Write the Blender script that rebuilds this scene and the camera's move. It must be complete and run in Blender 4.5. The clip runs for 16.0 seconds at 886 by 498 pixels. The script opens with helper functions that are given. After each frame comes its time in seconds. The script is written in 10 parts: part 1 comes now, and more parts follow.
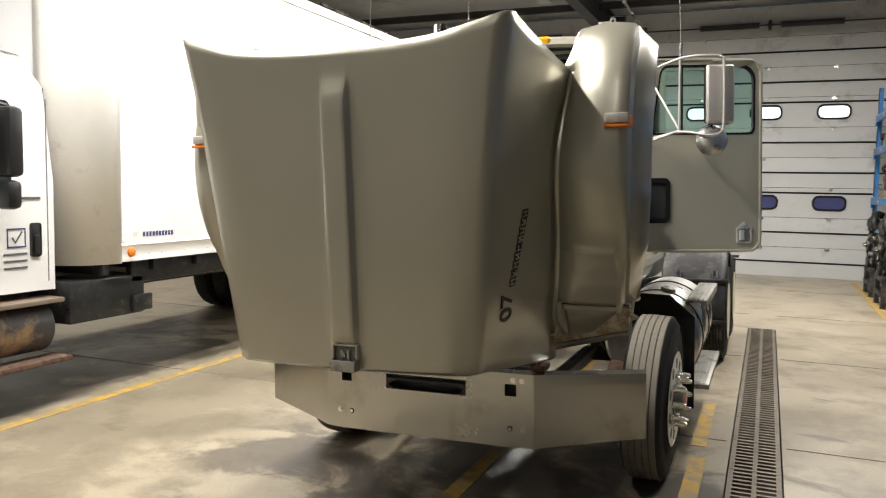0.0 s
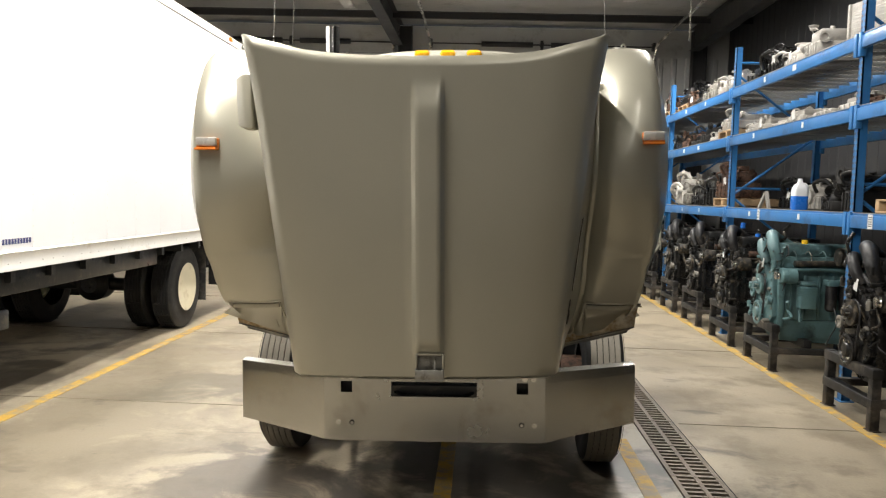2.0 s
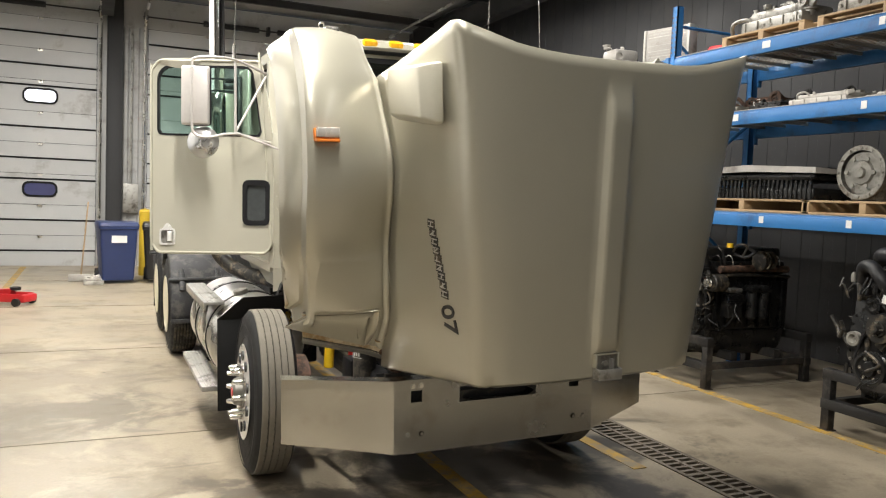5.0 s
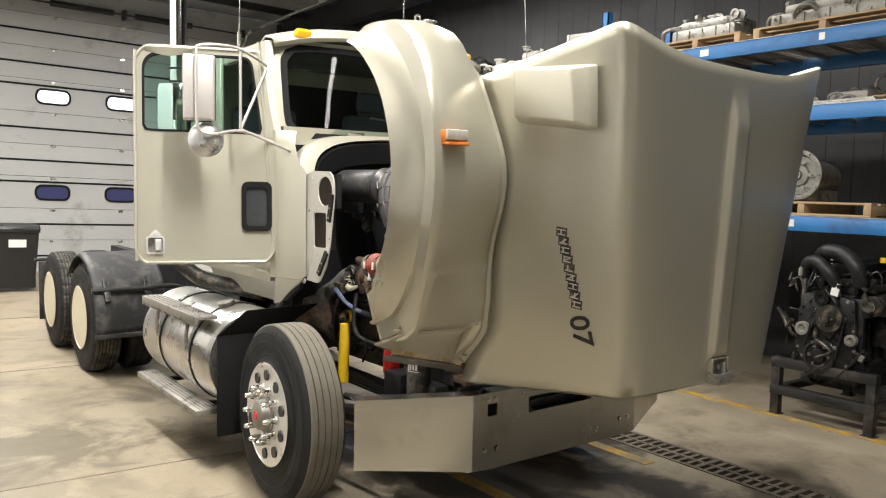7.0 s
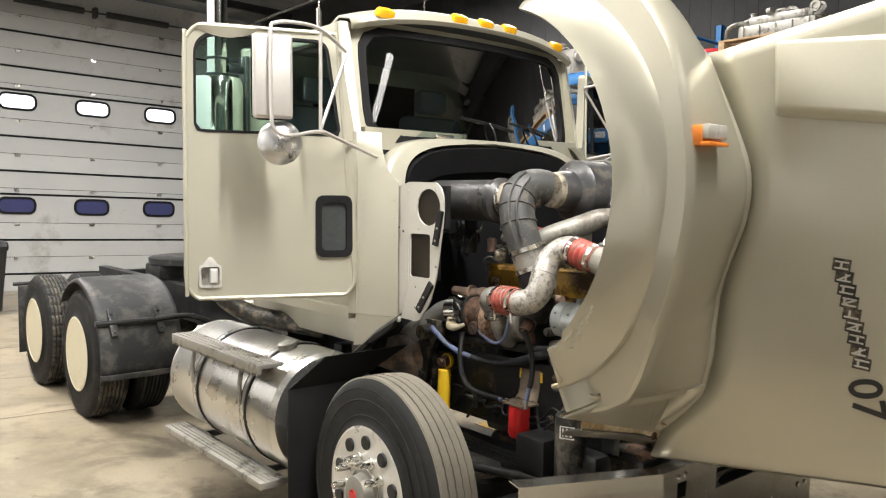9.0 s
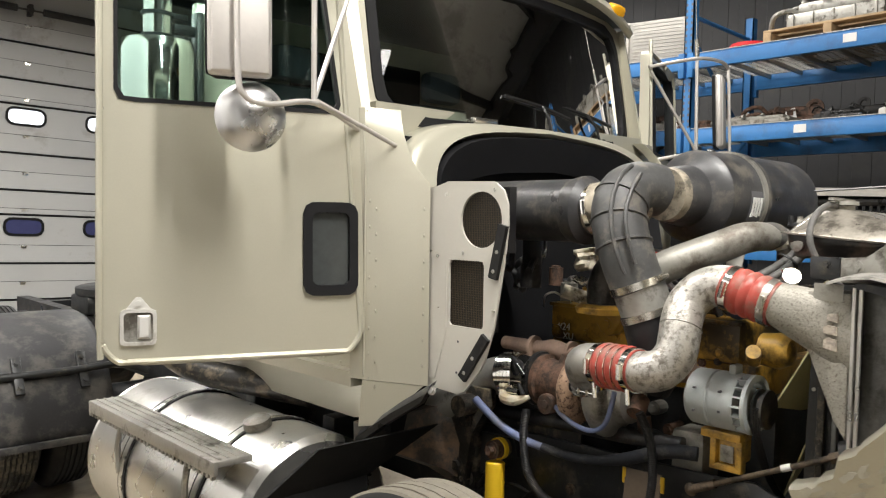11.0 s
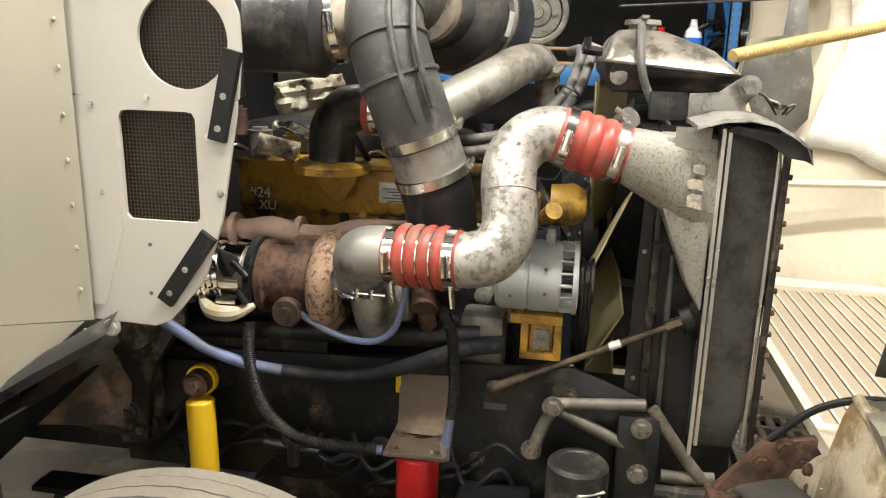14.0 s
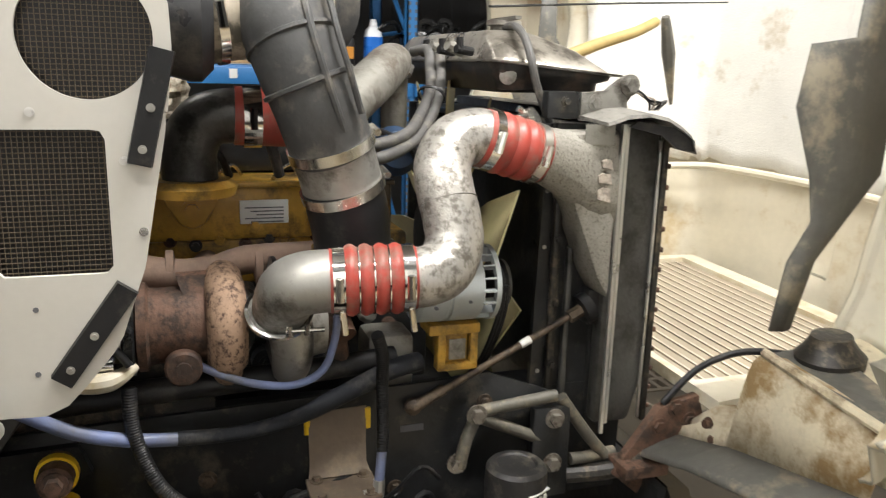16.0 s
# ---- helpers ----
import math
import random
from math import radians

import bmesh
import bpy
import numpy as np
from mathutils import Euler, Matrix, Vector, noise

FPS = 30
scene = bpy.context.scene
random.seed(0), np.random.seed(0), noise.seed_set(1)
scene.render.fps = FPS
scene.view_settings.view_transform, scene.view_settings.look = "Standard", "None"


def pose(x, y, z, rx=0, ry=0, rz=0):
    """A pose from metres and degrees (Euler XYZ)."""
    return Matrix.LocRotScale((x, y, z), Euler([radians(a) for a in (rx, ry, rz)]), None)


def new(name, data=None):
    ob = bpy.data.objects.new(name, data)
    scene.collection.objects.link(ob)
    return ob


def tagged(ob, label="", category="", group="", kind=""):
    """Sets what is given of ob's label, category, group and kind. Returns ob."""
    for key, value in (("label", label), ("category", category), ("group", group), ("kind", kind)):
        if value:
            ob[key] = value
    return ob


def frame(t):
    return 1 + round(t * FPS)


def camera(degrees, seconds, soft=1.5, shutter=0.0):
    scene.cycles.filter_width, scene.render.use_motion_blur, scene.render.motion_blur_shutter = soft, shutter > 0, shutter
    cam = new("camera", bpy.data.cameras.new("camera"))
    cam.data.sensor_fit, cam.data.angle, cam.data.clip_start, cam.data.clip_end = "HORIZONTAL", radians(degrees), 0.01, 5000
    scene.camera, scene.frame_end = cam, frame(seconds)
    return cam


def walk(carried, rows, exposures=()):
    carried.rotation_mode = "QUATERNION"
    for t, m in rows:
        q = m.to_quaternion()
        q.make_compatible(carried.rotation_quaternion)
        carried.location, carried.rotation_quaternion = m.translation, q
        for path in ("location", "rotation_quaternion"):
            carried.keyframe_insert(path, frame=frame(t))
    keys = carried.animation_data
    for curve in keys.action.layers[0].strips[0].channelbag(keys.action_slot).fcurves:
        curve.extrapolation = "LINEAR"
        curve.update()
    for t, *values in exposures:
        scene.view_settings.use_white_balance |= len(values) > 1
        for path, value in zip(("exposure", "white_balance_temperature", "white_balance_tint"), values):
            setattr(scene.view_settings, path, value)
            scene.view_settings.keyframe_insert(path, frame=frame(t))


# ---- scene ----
cam = camera(59.0, 16.0, 1.15, 0.25)
METRES, EYE, TILT, LEAN, TURN = 9.1, 1.70, -2.9, 0.74, 22.4
ROWS = [
    (0.0, 0.0, 0.0, 0.0, 0.05, -1.58, -1.76),
    (0.5, -0.0396, -0.0063, -0.0003, -5.73, -1.2, -1.72),
    (1.0, -0.0803, -0.0022, -0.0027, -11.06, -1.01, -1.57),
    (1.5, -0.1196, 0.0092, 0.0001, -15.34, -1.04, -1.52),
    (2.0, -0.1569, 0.0191, -0.0008, -19.75, -0.97, -1.39),
    (2.5, -0.1918, 0.0343, -0.0026, -25.08, -1.04, -1.25),
    (3.0, -0.2265, 0.0596, -0.0005, -30.28, -1.15, -1.13),
    (3.5, -0.2643, 0.081, -0.0014, -34.77, -1.06, -1.02),
    (4.0, -0.2988, 0.1048, -0.001, -38.94, -1.09, -0.92),
    (6.5, -0.4097, 0.2469, 0.0035, -56.36, -1.39, -0.22),
    (7.0, -0.4197, 0.2775, 0.0056, -59.44, -1.49, -0.05),
    (7.5, -0.4167, 0.3144, 0.0085, -61.53, -1.72, 0.09),
    (8.0, -0.4113, 0.3491, 0.0103, -62.28, -1.62, 0.19),
    (8.5, -0.3997, 0.3805, 0.0121, -62.51, -1.25, 0.25),
    (9.0, -0.3799, 0.4029, 0.0139, -62.65, -0.88, 0.41),
    (9.5, -0.3521, 0.4239, 0.0179, -62.84, 1.01, 0.43),
    (12.0, -0.2337, 0.5322, 0.0122, -74.95, -2.18, 0.54),
    (12.5, -0.2191, 0.5423, 0.0112, -88.49, -8.19, 1.04),
    (13.0, -0.2079, 0.5483, 0.0158, -95.03, -12.21, 1.38),
    (13.5, -0.2024, 0.558, 0.0198, -98.81, -13.33, 1.41),
    (14.0, -0.1988, 0.5734, 0.024, -102.86, -13.65, 1.36),
    (14.5, -0.1909, 0.5853, 0.0244, -108.68, -13.93, 1.39),
    (15.0, -0.1746, 0.5961, 0.0276, -114.75, -14.29, 1.26),
    (15.5, -0.161, 0.6063, 0.0282, -121.61, -14.42, 1.19),
    (16.0, -0.1595, 0.624, 0.0258, -130.74, -14.41, 1.12),
]
walk(cam, [(t, pose(1.58, -3.66, EYE, TILT, LEAN, TURN) @ pose(METRES * x, METRES * y, METRES * z, 90 + pitch, roll, yaw)) for t, x, y, z, yaw, pitch, roll in ROWS],
     [(0.0, 0.0, 6550, 10), (4.0, 0.0, 6500, 10), (9.5, 0.05, 6450, 10), (12.0, -0.28, 6450, 10), (13.0, 0.36, 6750, 10), (14.0, 0.18, 6700, 10), (14.5, 0.06, 6450, 10), (16.0, -0.02, 6350, 10)])

# ---- light: ceiling tube fixtures, no daylight but a faint grey fill from outside ----
world = bpy.data.worlds.new("world")
scene.world = world
world.use_nodes = True
world.node_tree.nodes["Background"].inputs[0].default_value = (0.6, 0.65, 0.75, 1)
world.node_tree.nodes["Background"].inputs[1].default_value = 0.07

LAMP_ROWS = [(-1.42, (-0.75,), 1.42), (-2.3, (1.9,), 0.55), (-2.3, (4.4, 6.8), 0.62), (-2.3, (9.2,), 1.05), (-2.35, (-3.1,), 0.36), (2.4, (3.2,), 0.50), (3.0, (6.2,), 0.36), (2.6, (8.4,), 1.1), (-6.8, (2.4, 6.4), 0.5), (0.9, (-4.1, -6.7), 0.07)]
LAMP_Z, LAMP_WATTS = 5.05, 245.0
for lx, lys, share in LAMP_ROWS:
    for ly in lys:
        light = bpy.data.lights.new("tube_light", "AREA")
        light.shape, light.size, light.size_y = "RECTANGLE", 0.16, 2.3
        light.energy, light.color = LAMP_WATTS * share, (1.0, 0.965, 0.905)
        lamp = new("tube_light", light)
        lamp.matrix_world = pose(lx, ly, LAMP_Z - 0.05)

# ---- materials ----
def material(name, base, rough=0.5, metal=0.0, var=0.12, scale=4.0, fine=60.0, bump=0.05, stain=None, amount=0.35, stain_scale=2.0,
             coat=0.0, rough_var=0.12, per_object=0.0, spec=0.5):
    """Principled paint, metal or plastic: broad and fine colour variation, stains of a shape of their own, fine relief."""
    m = bpy.data.materials.new(name)
    m.use_nodes = True
    nt = m.node_tree
    n, l = nt.nodes, nt.links
    b = n["Principled BSDF"]
    tc = n.new("ShaderNodeTexCoord")
    big = n.new("ShaderNodeTexNoise")
    big.inputs["Scale"].default_value, big.inputs["Detail"].default_value, big.inputs["Roughness"].default_value = scale, 5, 0.62
    small = n.new("ShaderNodeTexNoise")
    small.inputs["Scale"].default_value, small.inputs["Detail"].default_value = fine, 3
    for t in (big, small):
        l.new(tc.outputs["Object"], t.inputs["Vector"])
    add = n.new("ShaderNodeMath")
    add.operation = "MULTIPLY_ADD"
    l.new(small.outputs["Fac"], add.inputs[0])
    add.inputs[1].default_value = 0.35
    l.new(big.outputs["Fac"], add.inputs[2])
    mr = n.new("ShaderNodeMapRange")
    mr.inputs["From Min"].default_value, mr.inputs["From Max"].default_value = 0.4, 0.95
    mr.inputs["To Min"].default_value, mr.inputs["To Max"].default_value = 1 - var, 1 + var
    l.new(add.outputs[0], mr.inputs["Value"])
    mul = n.new("ShaderNodeVectorMath")
    mul.operation = "SCALE"
    mul.inputs[0].default_value = base[:3]
    l.new(mr.outputs[0], mul.inputs["Scale"])
    out = mul.outputs[0]
    if per_object:
        oi = n.new("ShaderNodeObjectInfo")
        pr = n.new("ShaderNodeMapRange")
        pr.inputs["To Min"].default_value, pr.inputs["To Max"].default_value = 1 - per_object, 1 + per_object
        l.new(oi.outputs["Random"], pr.inputs["Value"])
        sc2 = n.new("ShaderNodeVectorMath")
        sc2.operation = "SCALE"
        l.new(out, sc2.inputs[0])
        l.new(pr.outputs[0], sc2.inputs["Scale"])
        out = sc2.outputs[0]
    if stain:
        sn = n.new("ShaderNodeTexNoise")
        sn.inputs["Scale"].default_value, sn.inputs["Detail"].default_value, sn.inputs["Roughness"].default_value = stain_scale, 8, 0.7
        l.new(tc.outputs["Object"], sn.inputs["Vector"])
        rp = n.new("ShaderNodeMapRange")
        rp.inputs["From Min"].default_value, rp.inputs["From Max"].default_value = 0.62 - amount * 0.4, 0.72 - amount * 0.3
        l.new(sn.outputs["Fac"], rp.inputs["Value"])
        mx = n.new("ShaderNodeMix")
        mx.data_type = "RGBA"
        l.new(rp.outputs[0], mx.inputs["Factor"])
        l.new(out, mx.inputs["A"])
        mx.inputs["B"].default_value = (*stain[:3], 1)
        out = mx.outputs["Result"]
    l.new(out, b.inputs["Base Color"])
    rr = n.new("ShaderNodeMapRange")
    rr.inputs["From Min"].default_value, rr.inputs["From Max"].default_value = 0.3, 0.75
    rr.inputs["To Min"].default_value, rr.inputs["To Max"].default_value = max(0.02, rough - rough_var), min(1, rough + rough_var)
    l.new(big.outputs["Fac"], rr.inputs["Value"])
    l.new(rr.outputs[0], b.inputs["Roughness"])
    b.inputs["Metallic"].default_value = metal
    b.inputs["Coat Weight"].default_value = coat
    b.inputs["Coat Roughness"].default_value = 0.12
    b.inputs["Specular IOR Level"].default_value = spec
    if bump:
        bp = n.new("ShaderNodeBump")
        bp.inputs["Strength"].default_value, bp.inputs["Distance"].default_value = bump, 0.01
        l.new(add.outputs[0], bp.inputs["Height"])
        l.new(bp.outputs[0], b.inputs["Normal"])
    return m


def glass_material(name, tint=(0.80, 0.90, 0.86)):
    """A thin clear pane: mostly see-through, with a mirror gloss that grows at grazing angles."""
    m = bpy.data.materials.new(name)
    m.use_nodes = True
    nt = m.node_tree
    n, l = nt.nodes, nt.links
    n.remove(n["Principled BSDF"])
    tr, gl, mix, fr = n.new("ShaderNodeBsdfTransparent"), n.new("ShaderNodeBsdfGlossy"), n.new("ShaderNodeMixShader"), n.new("ShaderNodeFresnel")
    tr.inputs[0].default_value = (*tint, 1)
    gl.inputs["Roughness"].default_value = 0.02
    fr.inputs["IOR"].default_value = 1.5
    l.new(fr.outputs[0], mix.inputs[0])
    l.new(tr.outputs[0], mix.inputs[1])
    l.new(gl.outputs[0], mix.inputs[2])
    l.new(mix.outputs[0], n["Material Output"].inputs[0])
    return m


def glowing(name, color, strength):
    m = bpy.data.materials.new(name)
    m.use_nodes = True
    b = m.node_tree.nodes["Principled BSDF"]
    b.inputs["Base Color"].default_value = (0.8, 0.8, 0.8, 1)
    b.inputs["Emission Color"].default_value = (*color, 1)
    b.inputs["Emission Strength"].default_value = strength
    return m


PAINT = material("champagne_paint", (0.435, 0.415, 0.335), 0.33, 0.48, 0.06, 1.2, 240, 0.012, coat=0.5, rough_var=0.05)
PAINT_OLD = material("champagne_paint_worn", (0.42, 0.40, 0.325), 0.42, 0.15, 0.06, 2.0, 120, 0.03, coat=0.15)
FIBRE = material("raw_fibreglass", (0.64, 0.59, 0.47), 0.5, 0, 0.10, 3.0, 40, 0.25, stain=(0.50, 0.40, 0.24), amount=0.22, stain_scale=4.0)
FIBRE_GREY = material("dark_fibreglass", (0.115, 0.112, 0.10), 0.6, 0, 0.3, 6, 50, 0.3, stain=(0.30, 0.26, 0.19), amount=0.25, stain_scale=6)
STEEL = material("brushed_bumper", (0.62, 0.60, 0.55), 0.27, 0.95, 0.08, 2.2, 90, 0.04, stain=(0.42, 0.39, 0.33), amount=0.18, stain_scale=3.5, rough_var=0.09)
CHROME = material("chrome", (0.80, 0.79, 0.76), 0.12, 1.0, 0.04, 3, 30, 0.01, rough_var=0.05)
WHEEL_ALU = material("bright_wheel_aluminium", (0.80, 0.79, 0.76), 0.36, 0.6, 0.06, 5, 70, 0.02, stain=(0.55, 0.53, 0.49), amount=0.15, stain_scale=12)
ALU = material("wheel_aluminium", (0.66, 0.65, 0.62), 0.32, 0.85, 0.06, 5, 70, 0.02)
TANK = material("polished_tank", (0.66, 0.65, 0.62), 0.34, 0.92, 0.10, 2.0, 60, 0.03, stain=(0.42, 0.40, 0.36), amount=0.25)
DULL = material("dull_aluminium", (0.38, 0.37, 0.34), 0.48, 0.7, 0.18, 6, 70, 0.12, stain=(0.12, 0.11, 0.095), amount=0.26, stain_scale=7)
SPIPE = material("flaked_silver_pipe", (0.47, 0.45, 0.415), 0.38, 0.55, 0.12, 10, 120, 0.4, stain=(0.20, 0.185, 0.16), amount=0.36, stain_scale=48)
CAST = material("cast_grey", (0.27, 0.26, 0.23), 0.55, 0.4, 0.2, 9, 90, 0.25, stain=(0.12, 0.10, 0.08), amount=0.3, stain_scale=8)
ALTGREY = material("alternator_grey", (0.42, 0.45, 0.45), 0.5, 0.3, 0.12, 9, 80, 0.15, stain=(0.2, 0.19, 0.17), amount=0.2)
RUBBER = material("tyre_rubber", (0.010, 0.010, 0.010), 0.78, 0, 0.3, 6, 120, 0.2, stain=(0.024, 0.022, 0.019), amount=0.22, stain_scale=5, rough_var=0.1)
DRIVE_TREAD = material("dusty_drive_tread", (0.028, 0.027, 0.025), 0.8, 0, 0.3, 8, 90, 0.25, stain=(0.11, 0.095, 0.07), amount=0.3, stain_scale=7)
TREAD = material("tyre_tread", (0.19, 0.172, 0.138), 0.85, 0, 0.2, 8, 90, 0.2, stain=(0.12, 0.11, 0.096), amount=0.25)
HOSE = material("black_hose", (0.012, 0.012, 0.013), 0.48, 0, 0.3, 12, 90, 0.1, stain=(0.05, 0.045, 0.04), amount=0.2, stain_scale=9, spec=0.35)
DUCT = material("grey_rubber_duct", (0.056, 0.056, 0.056), 0.52, 0, 0.3, 10, 80, 0.15, stain=(0.13, 0.12, 0.105), amount=0.24, stain_scale=16)
INTAKE = material("black_intake_plastic", (0.038, 0.038, 0.040), 0.38, 0, 0.3, 8, 80, 0.12, stain=(0.10, 0.092, 0.08), amount=0.28, stain_scale=12)
NECK = material("dusty_tan_neck", (0.36, 0.315, 0.245), 0.55, 0.2, 0.3, 14, 90, 0.2, stain=(0.11, 0.10, 0.08), amount=0.36, stain_scale=20)
DUSTHOSE = material("dusty_grey_hose", (0.085, 0.082, 0.078), 0.6, 0, 0.3, 14, 90, 0.15, stain=(0.17, 0.155, 0.13), amount=0.3, stain_scale=18)
BARDUST = material("dusty_olive_bar", (0.10, 0.093, 0.076), 0.6, 0.2, 0.3, 12, 90, 0.2, stain=(0.20, 0.17, 0.12), amount=0.28, stain_scale=14)
DUSTBLACK = material("dusty_black_can", (0.022, 0.021, 0.021), 0.5, 0, 0.3, 10, 90, 0.1, stain=(0.13, 0.115, 0.09), amount=0.3, stain_scale=10)
CABLE = material("faded_cable_sheath", (0.018, 0.020, 0.025), 0.62, 0, 0.3, 14, 90, 0.1, stain=(0.06, 0.058, 0.056), amount=0.25, stain_scale=16, spec=0.25)
BLACK = material("black_plastic", (0.010, 0.010, 0.011), 0.42, 0, 0.3, 8, 80, 0.06)
SATIN = material("black_fender_plastic", (0.022, 0.022, 0.024), 0.6, 0, 0.3, 4, 70, 0.15, stain=(0.075, 0.070, 0.062), amount=0.34, stain_scale=6)
FRAME = material("chassis_black", (0.020, 0.021, 0.022), 0.38, 0.1, 0.45, 6, 60, 0.3, stain=(0.075, 0.066, 0.050), amount=0.17, stain_scale=14)
RUST = material("rust", (0.135, 0.075, 0.05), 0.75, 0.2, 0.35, 12, 90, 0.5, stain=(0.045, 0.030, 0.022), amount=0.42, stain_scale=26)
RUST_PALE = material("heat_pink_manifold", (0.235, 0.16, 0.12), 0.8, 0.1, 0.2, 9, 70, 0.35, stain=(0.19, 0.13, 0.10), amount=0.3, stain_scale=12)
SCABBY = material("scabby_turbine", (0.34, 0.225, 0.15), 0.85, 0.1, 0.25, 9, 70, 0.5, stain=(0.07, 0.04, 0.028), amount=0.33, stain_scale=75)
RED = material("red_silicone", (0.36, 0.055, 0.04), 0.45, 0, 0.15, 12, 90, 0.12, stain=(0.26, 0.13, 0.10), amount=0.34, stain_scale=14)
REDCAN = material("red_filter", (0.62, 0.025, 0.025), 0.35, 0, 0.08, 6, 60, 0.02)
YELLOW = material("engine_yellow", (0.50, 0.29, 0.045), 0.42, 0, 0.25, 8, 60, 0.2, stain=(0.06, 0.04, 0.018), amount=0.40, stain_scale=6)
SHOCKYEL = material("shock_yellow", (0.78, 0.50, 0.02), 0.38, 0, 0.08, 5, 60, 0.03, stain=(0.4, 0.25, 0.05), amount=0.15)
FANYEL = material("fan_olive", (0.50, 0.45, 0.24), 0.55, 0, 0.15, 6, 60, 0.05)
BLUEHOSE = material("blue_hose", (0.15, 0.19, 0.35), 0.5, 0, 0.15, 12, 90, 0.08, stain=(0.13, 0.13, 0.14), amount=0.35)
AMBER = material("amber_lens", (0.75, 0.22, 0.03), 0.22, 0, 0.08, 10, 80, 0.05)
AMBER_TOP = material("amber_roof_lens", (0.85, 0.42, 0.01), 0.25, 0, 0.05, 10, 80, 0.03)
CLEARLENS = material("frosted_lens", (0.48, 0.46, 0.42), 0.3, 0.1, 0.1, 12, 90, 0.2)
BROWN = material("brown_bracket", (0.17, 0.13, 0.095), 0.6, 0.2, 0.2, 9, 80, 0.2, stain=(0.34, 0.27, 0.18), amount=0.2)
CREAMRIM = material("cream_wheel", (0.68, 0.63, 0.47), 0.5, 0, 0.1, 4, 60, 0.06, stain=(0.42, 0.35, 0.22), amount=0.2)
LABEL = material("label_white", (0.70, 0.70, 0.68), 0.5, 0, 0.06, 6, 60, 0)
INK = material("ink_grey", (0.10, 0.10, 0.11), 0.6, 0, 0.1, 6, 60, 0)
BLUEINK = material("ink_blue", (0.04, 0.05, 0.16), 0.6, 0, 0.1, 6, 60, 0)
CHALK = material("chalk_white", (0.75, 0.74, 0.70), 0.8, 0, 0.2, 60, 200, 0)
GLASS = glass_material("window_glass", (0.70, 0.84, 0.80))
WINDSHIELD = glass_material("windshield_glass", (0.60, 0.70, 0.67))
INTERIOR = material("cab_interior_grey", (0.06, 0.062, 0.062), 0.7, 0, 0.2, 5, 60, 0.1)
SEATCLOTH = material("seat_cloth", (0.10, 0.13, 0.16), 0.9, 0, 0.2, 8, 120, 0.2)
MESHWIRE = material("wire_mesh", (0.11, 0.09, 0.065), 0.6, 0.5, 0.2, 9, 90, 0.1)
BOXWHITE = material("box_white", (0.84, 0.84, 0.85), 0.38, 0, 0.03, 1.5, 70, 0.02, rough_var=0.06)
CABWHITE = material("cab_white", (0.78, 0.78, 0.77), 0.25, 0, 0.04, 2, 60, 0.01, coat=0.4)
BOXTRIM = material("box_aluminium_trim", (0.80, 0.78, 0.73), 0.38, 0.3, 0.06, 2.0, 60, 0.04, stain=(0.62, 0.57, 0.48), amount=0.12)
RACKBLUE = material("rack_blue", (0.030, 0.165, 0.42), 0.42, 0, 0.12, 3, 50, 0.04, stain=(0.03, 0.10, 0.24), amount=0.2, per_object=0.10)
DECKWIRE = material("deck_wire", (0.42, 0.41, 0.38), 0.45, 0.6, 0.1, 6, 60, 0.03)
WOOD = material("pallet_wood", (0.42, 0.29, 0.16), 0.75, 0, 0.2, 7, 60, 0.25, stain=(0.24, 0.15, 0.08), amount=0.25, per_object=0.18)
ENGBLACK = material("engine_black_grease", (0.010, 0.010, 0.010), 0.32, 0.1, 0.4, 9, 60, 0.3, stain=(0.035, 0.031, 0.027), amount=0.18, stain_scale=8, per_object=0.2)
ENGTEAL = material("engine_teal", (0.10, 0.185, 0.195), 0.45, 0, 0.2, 7, 60, 0.2, stain=(0.035, 0.05, 0.05), amount=0.28, per_object=0.12)
STANDBLK = material("stand_black_steel", (0.022, 0.021, 0.020), 0.6, 0.3, 0.3, 6, 60, 0.15, stain=(0.10, 0.085, 0.07), amount=0.25)
DOORWHITE = material("garage_door_white", (0.50, 0.505, 0.50), 0.5, 0, 0.06, 1.2, 40, 0.05, stain=(0.36, 0.35, 0.33), amount=0.15, stain_scale=1.2, per_object=0.05)
SEAL = material("black_seal", (0.009, 0.009, 0.010), 0.6, 0, 0.2, 6, 60, 0.05, spec=0.2)
WALLGREY = material("metal_wall_panel", (0.42, 0.42, 0.41), 0.55, 0.1, 0.08, 1.0, 40, 0.05, stain=(0.30, 0.29, 0.27), amount=0.2)
CEILING = material("roof_deck_grey", (0.42, 0.42, 0.41), 0.6, 0.2, 0.15, 0.8, 30, 0.05, stain=(0.28, 0.28, 0.27), amount=0.25, stain_scale=0.8)
BEAM = material("frame_steel_dark", (0.035, 0.035, 0.036), 0.6, 0.2, 0.2, 2, 40, 0.08)
BINBLUE = material("bin_navy", (0.02, 0.035, 0.11), 0.45, 0, 0.1, 4, 60, 0.03)
BOLLARD = material("bollard_yellow", (0.62, 0.42, 0.03), 0.5, 0, 0.12, 5, 60, 0.06)
JACKRED = material("jack_red", (0.50, 0.02, 0.025), 0.4, 0, 0.1, 6, 60, 0.05)
GRATE = material("drain_iron", (0.17, 0.142, 0.108), 0.6, 0.4, 0.3, 5, 60, 0.25, stain=(0.05, 0.042, 0.034), amount=0.3)
LINEYEL = material("floor_line_yellow", (0.50, 0.30, 0.035), 0.6, 0, 0.25, 3, 40, 0.08, stain=(0.28, 0.225, 0.14), amount=0.46, stain_scale=7)
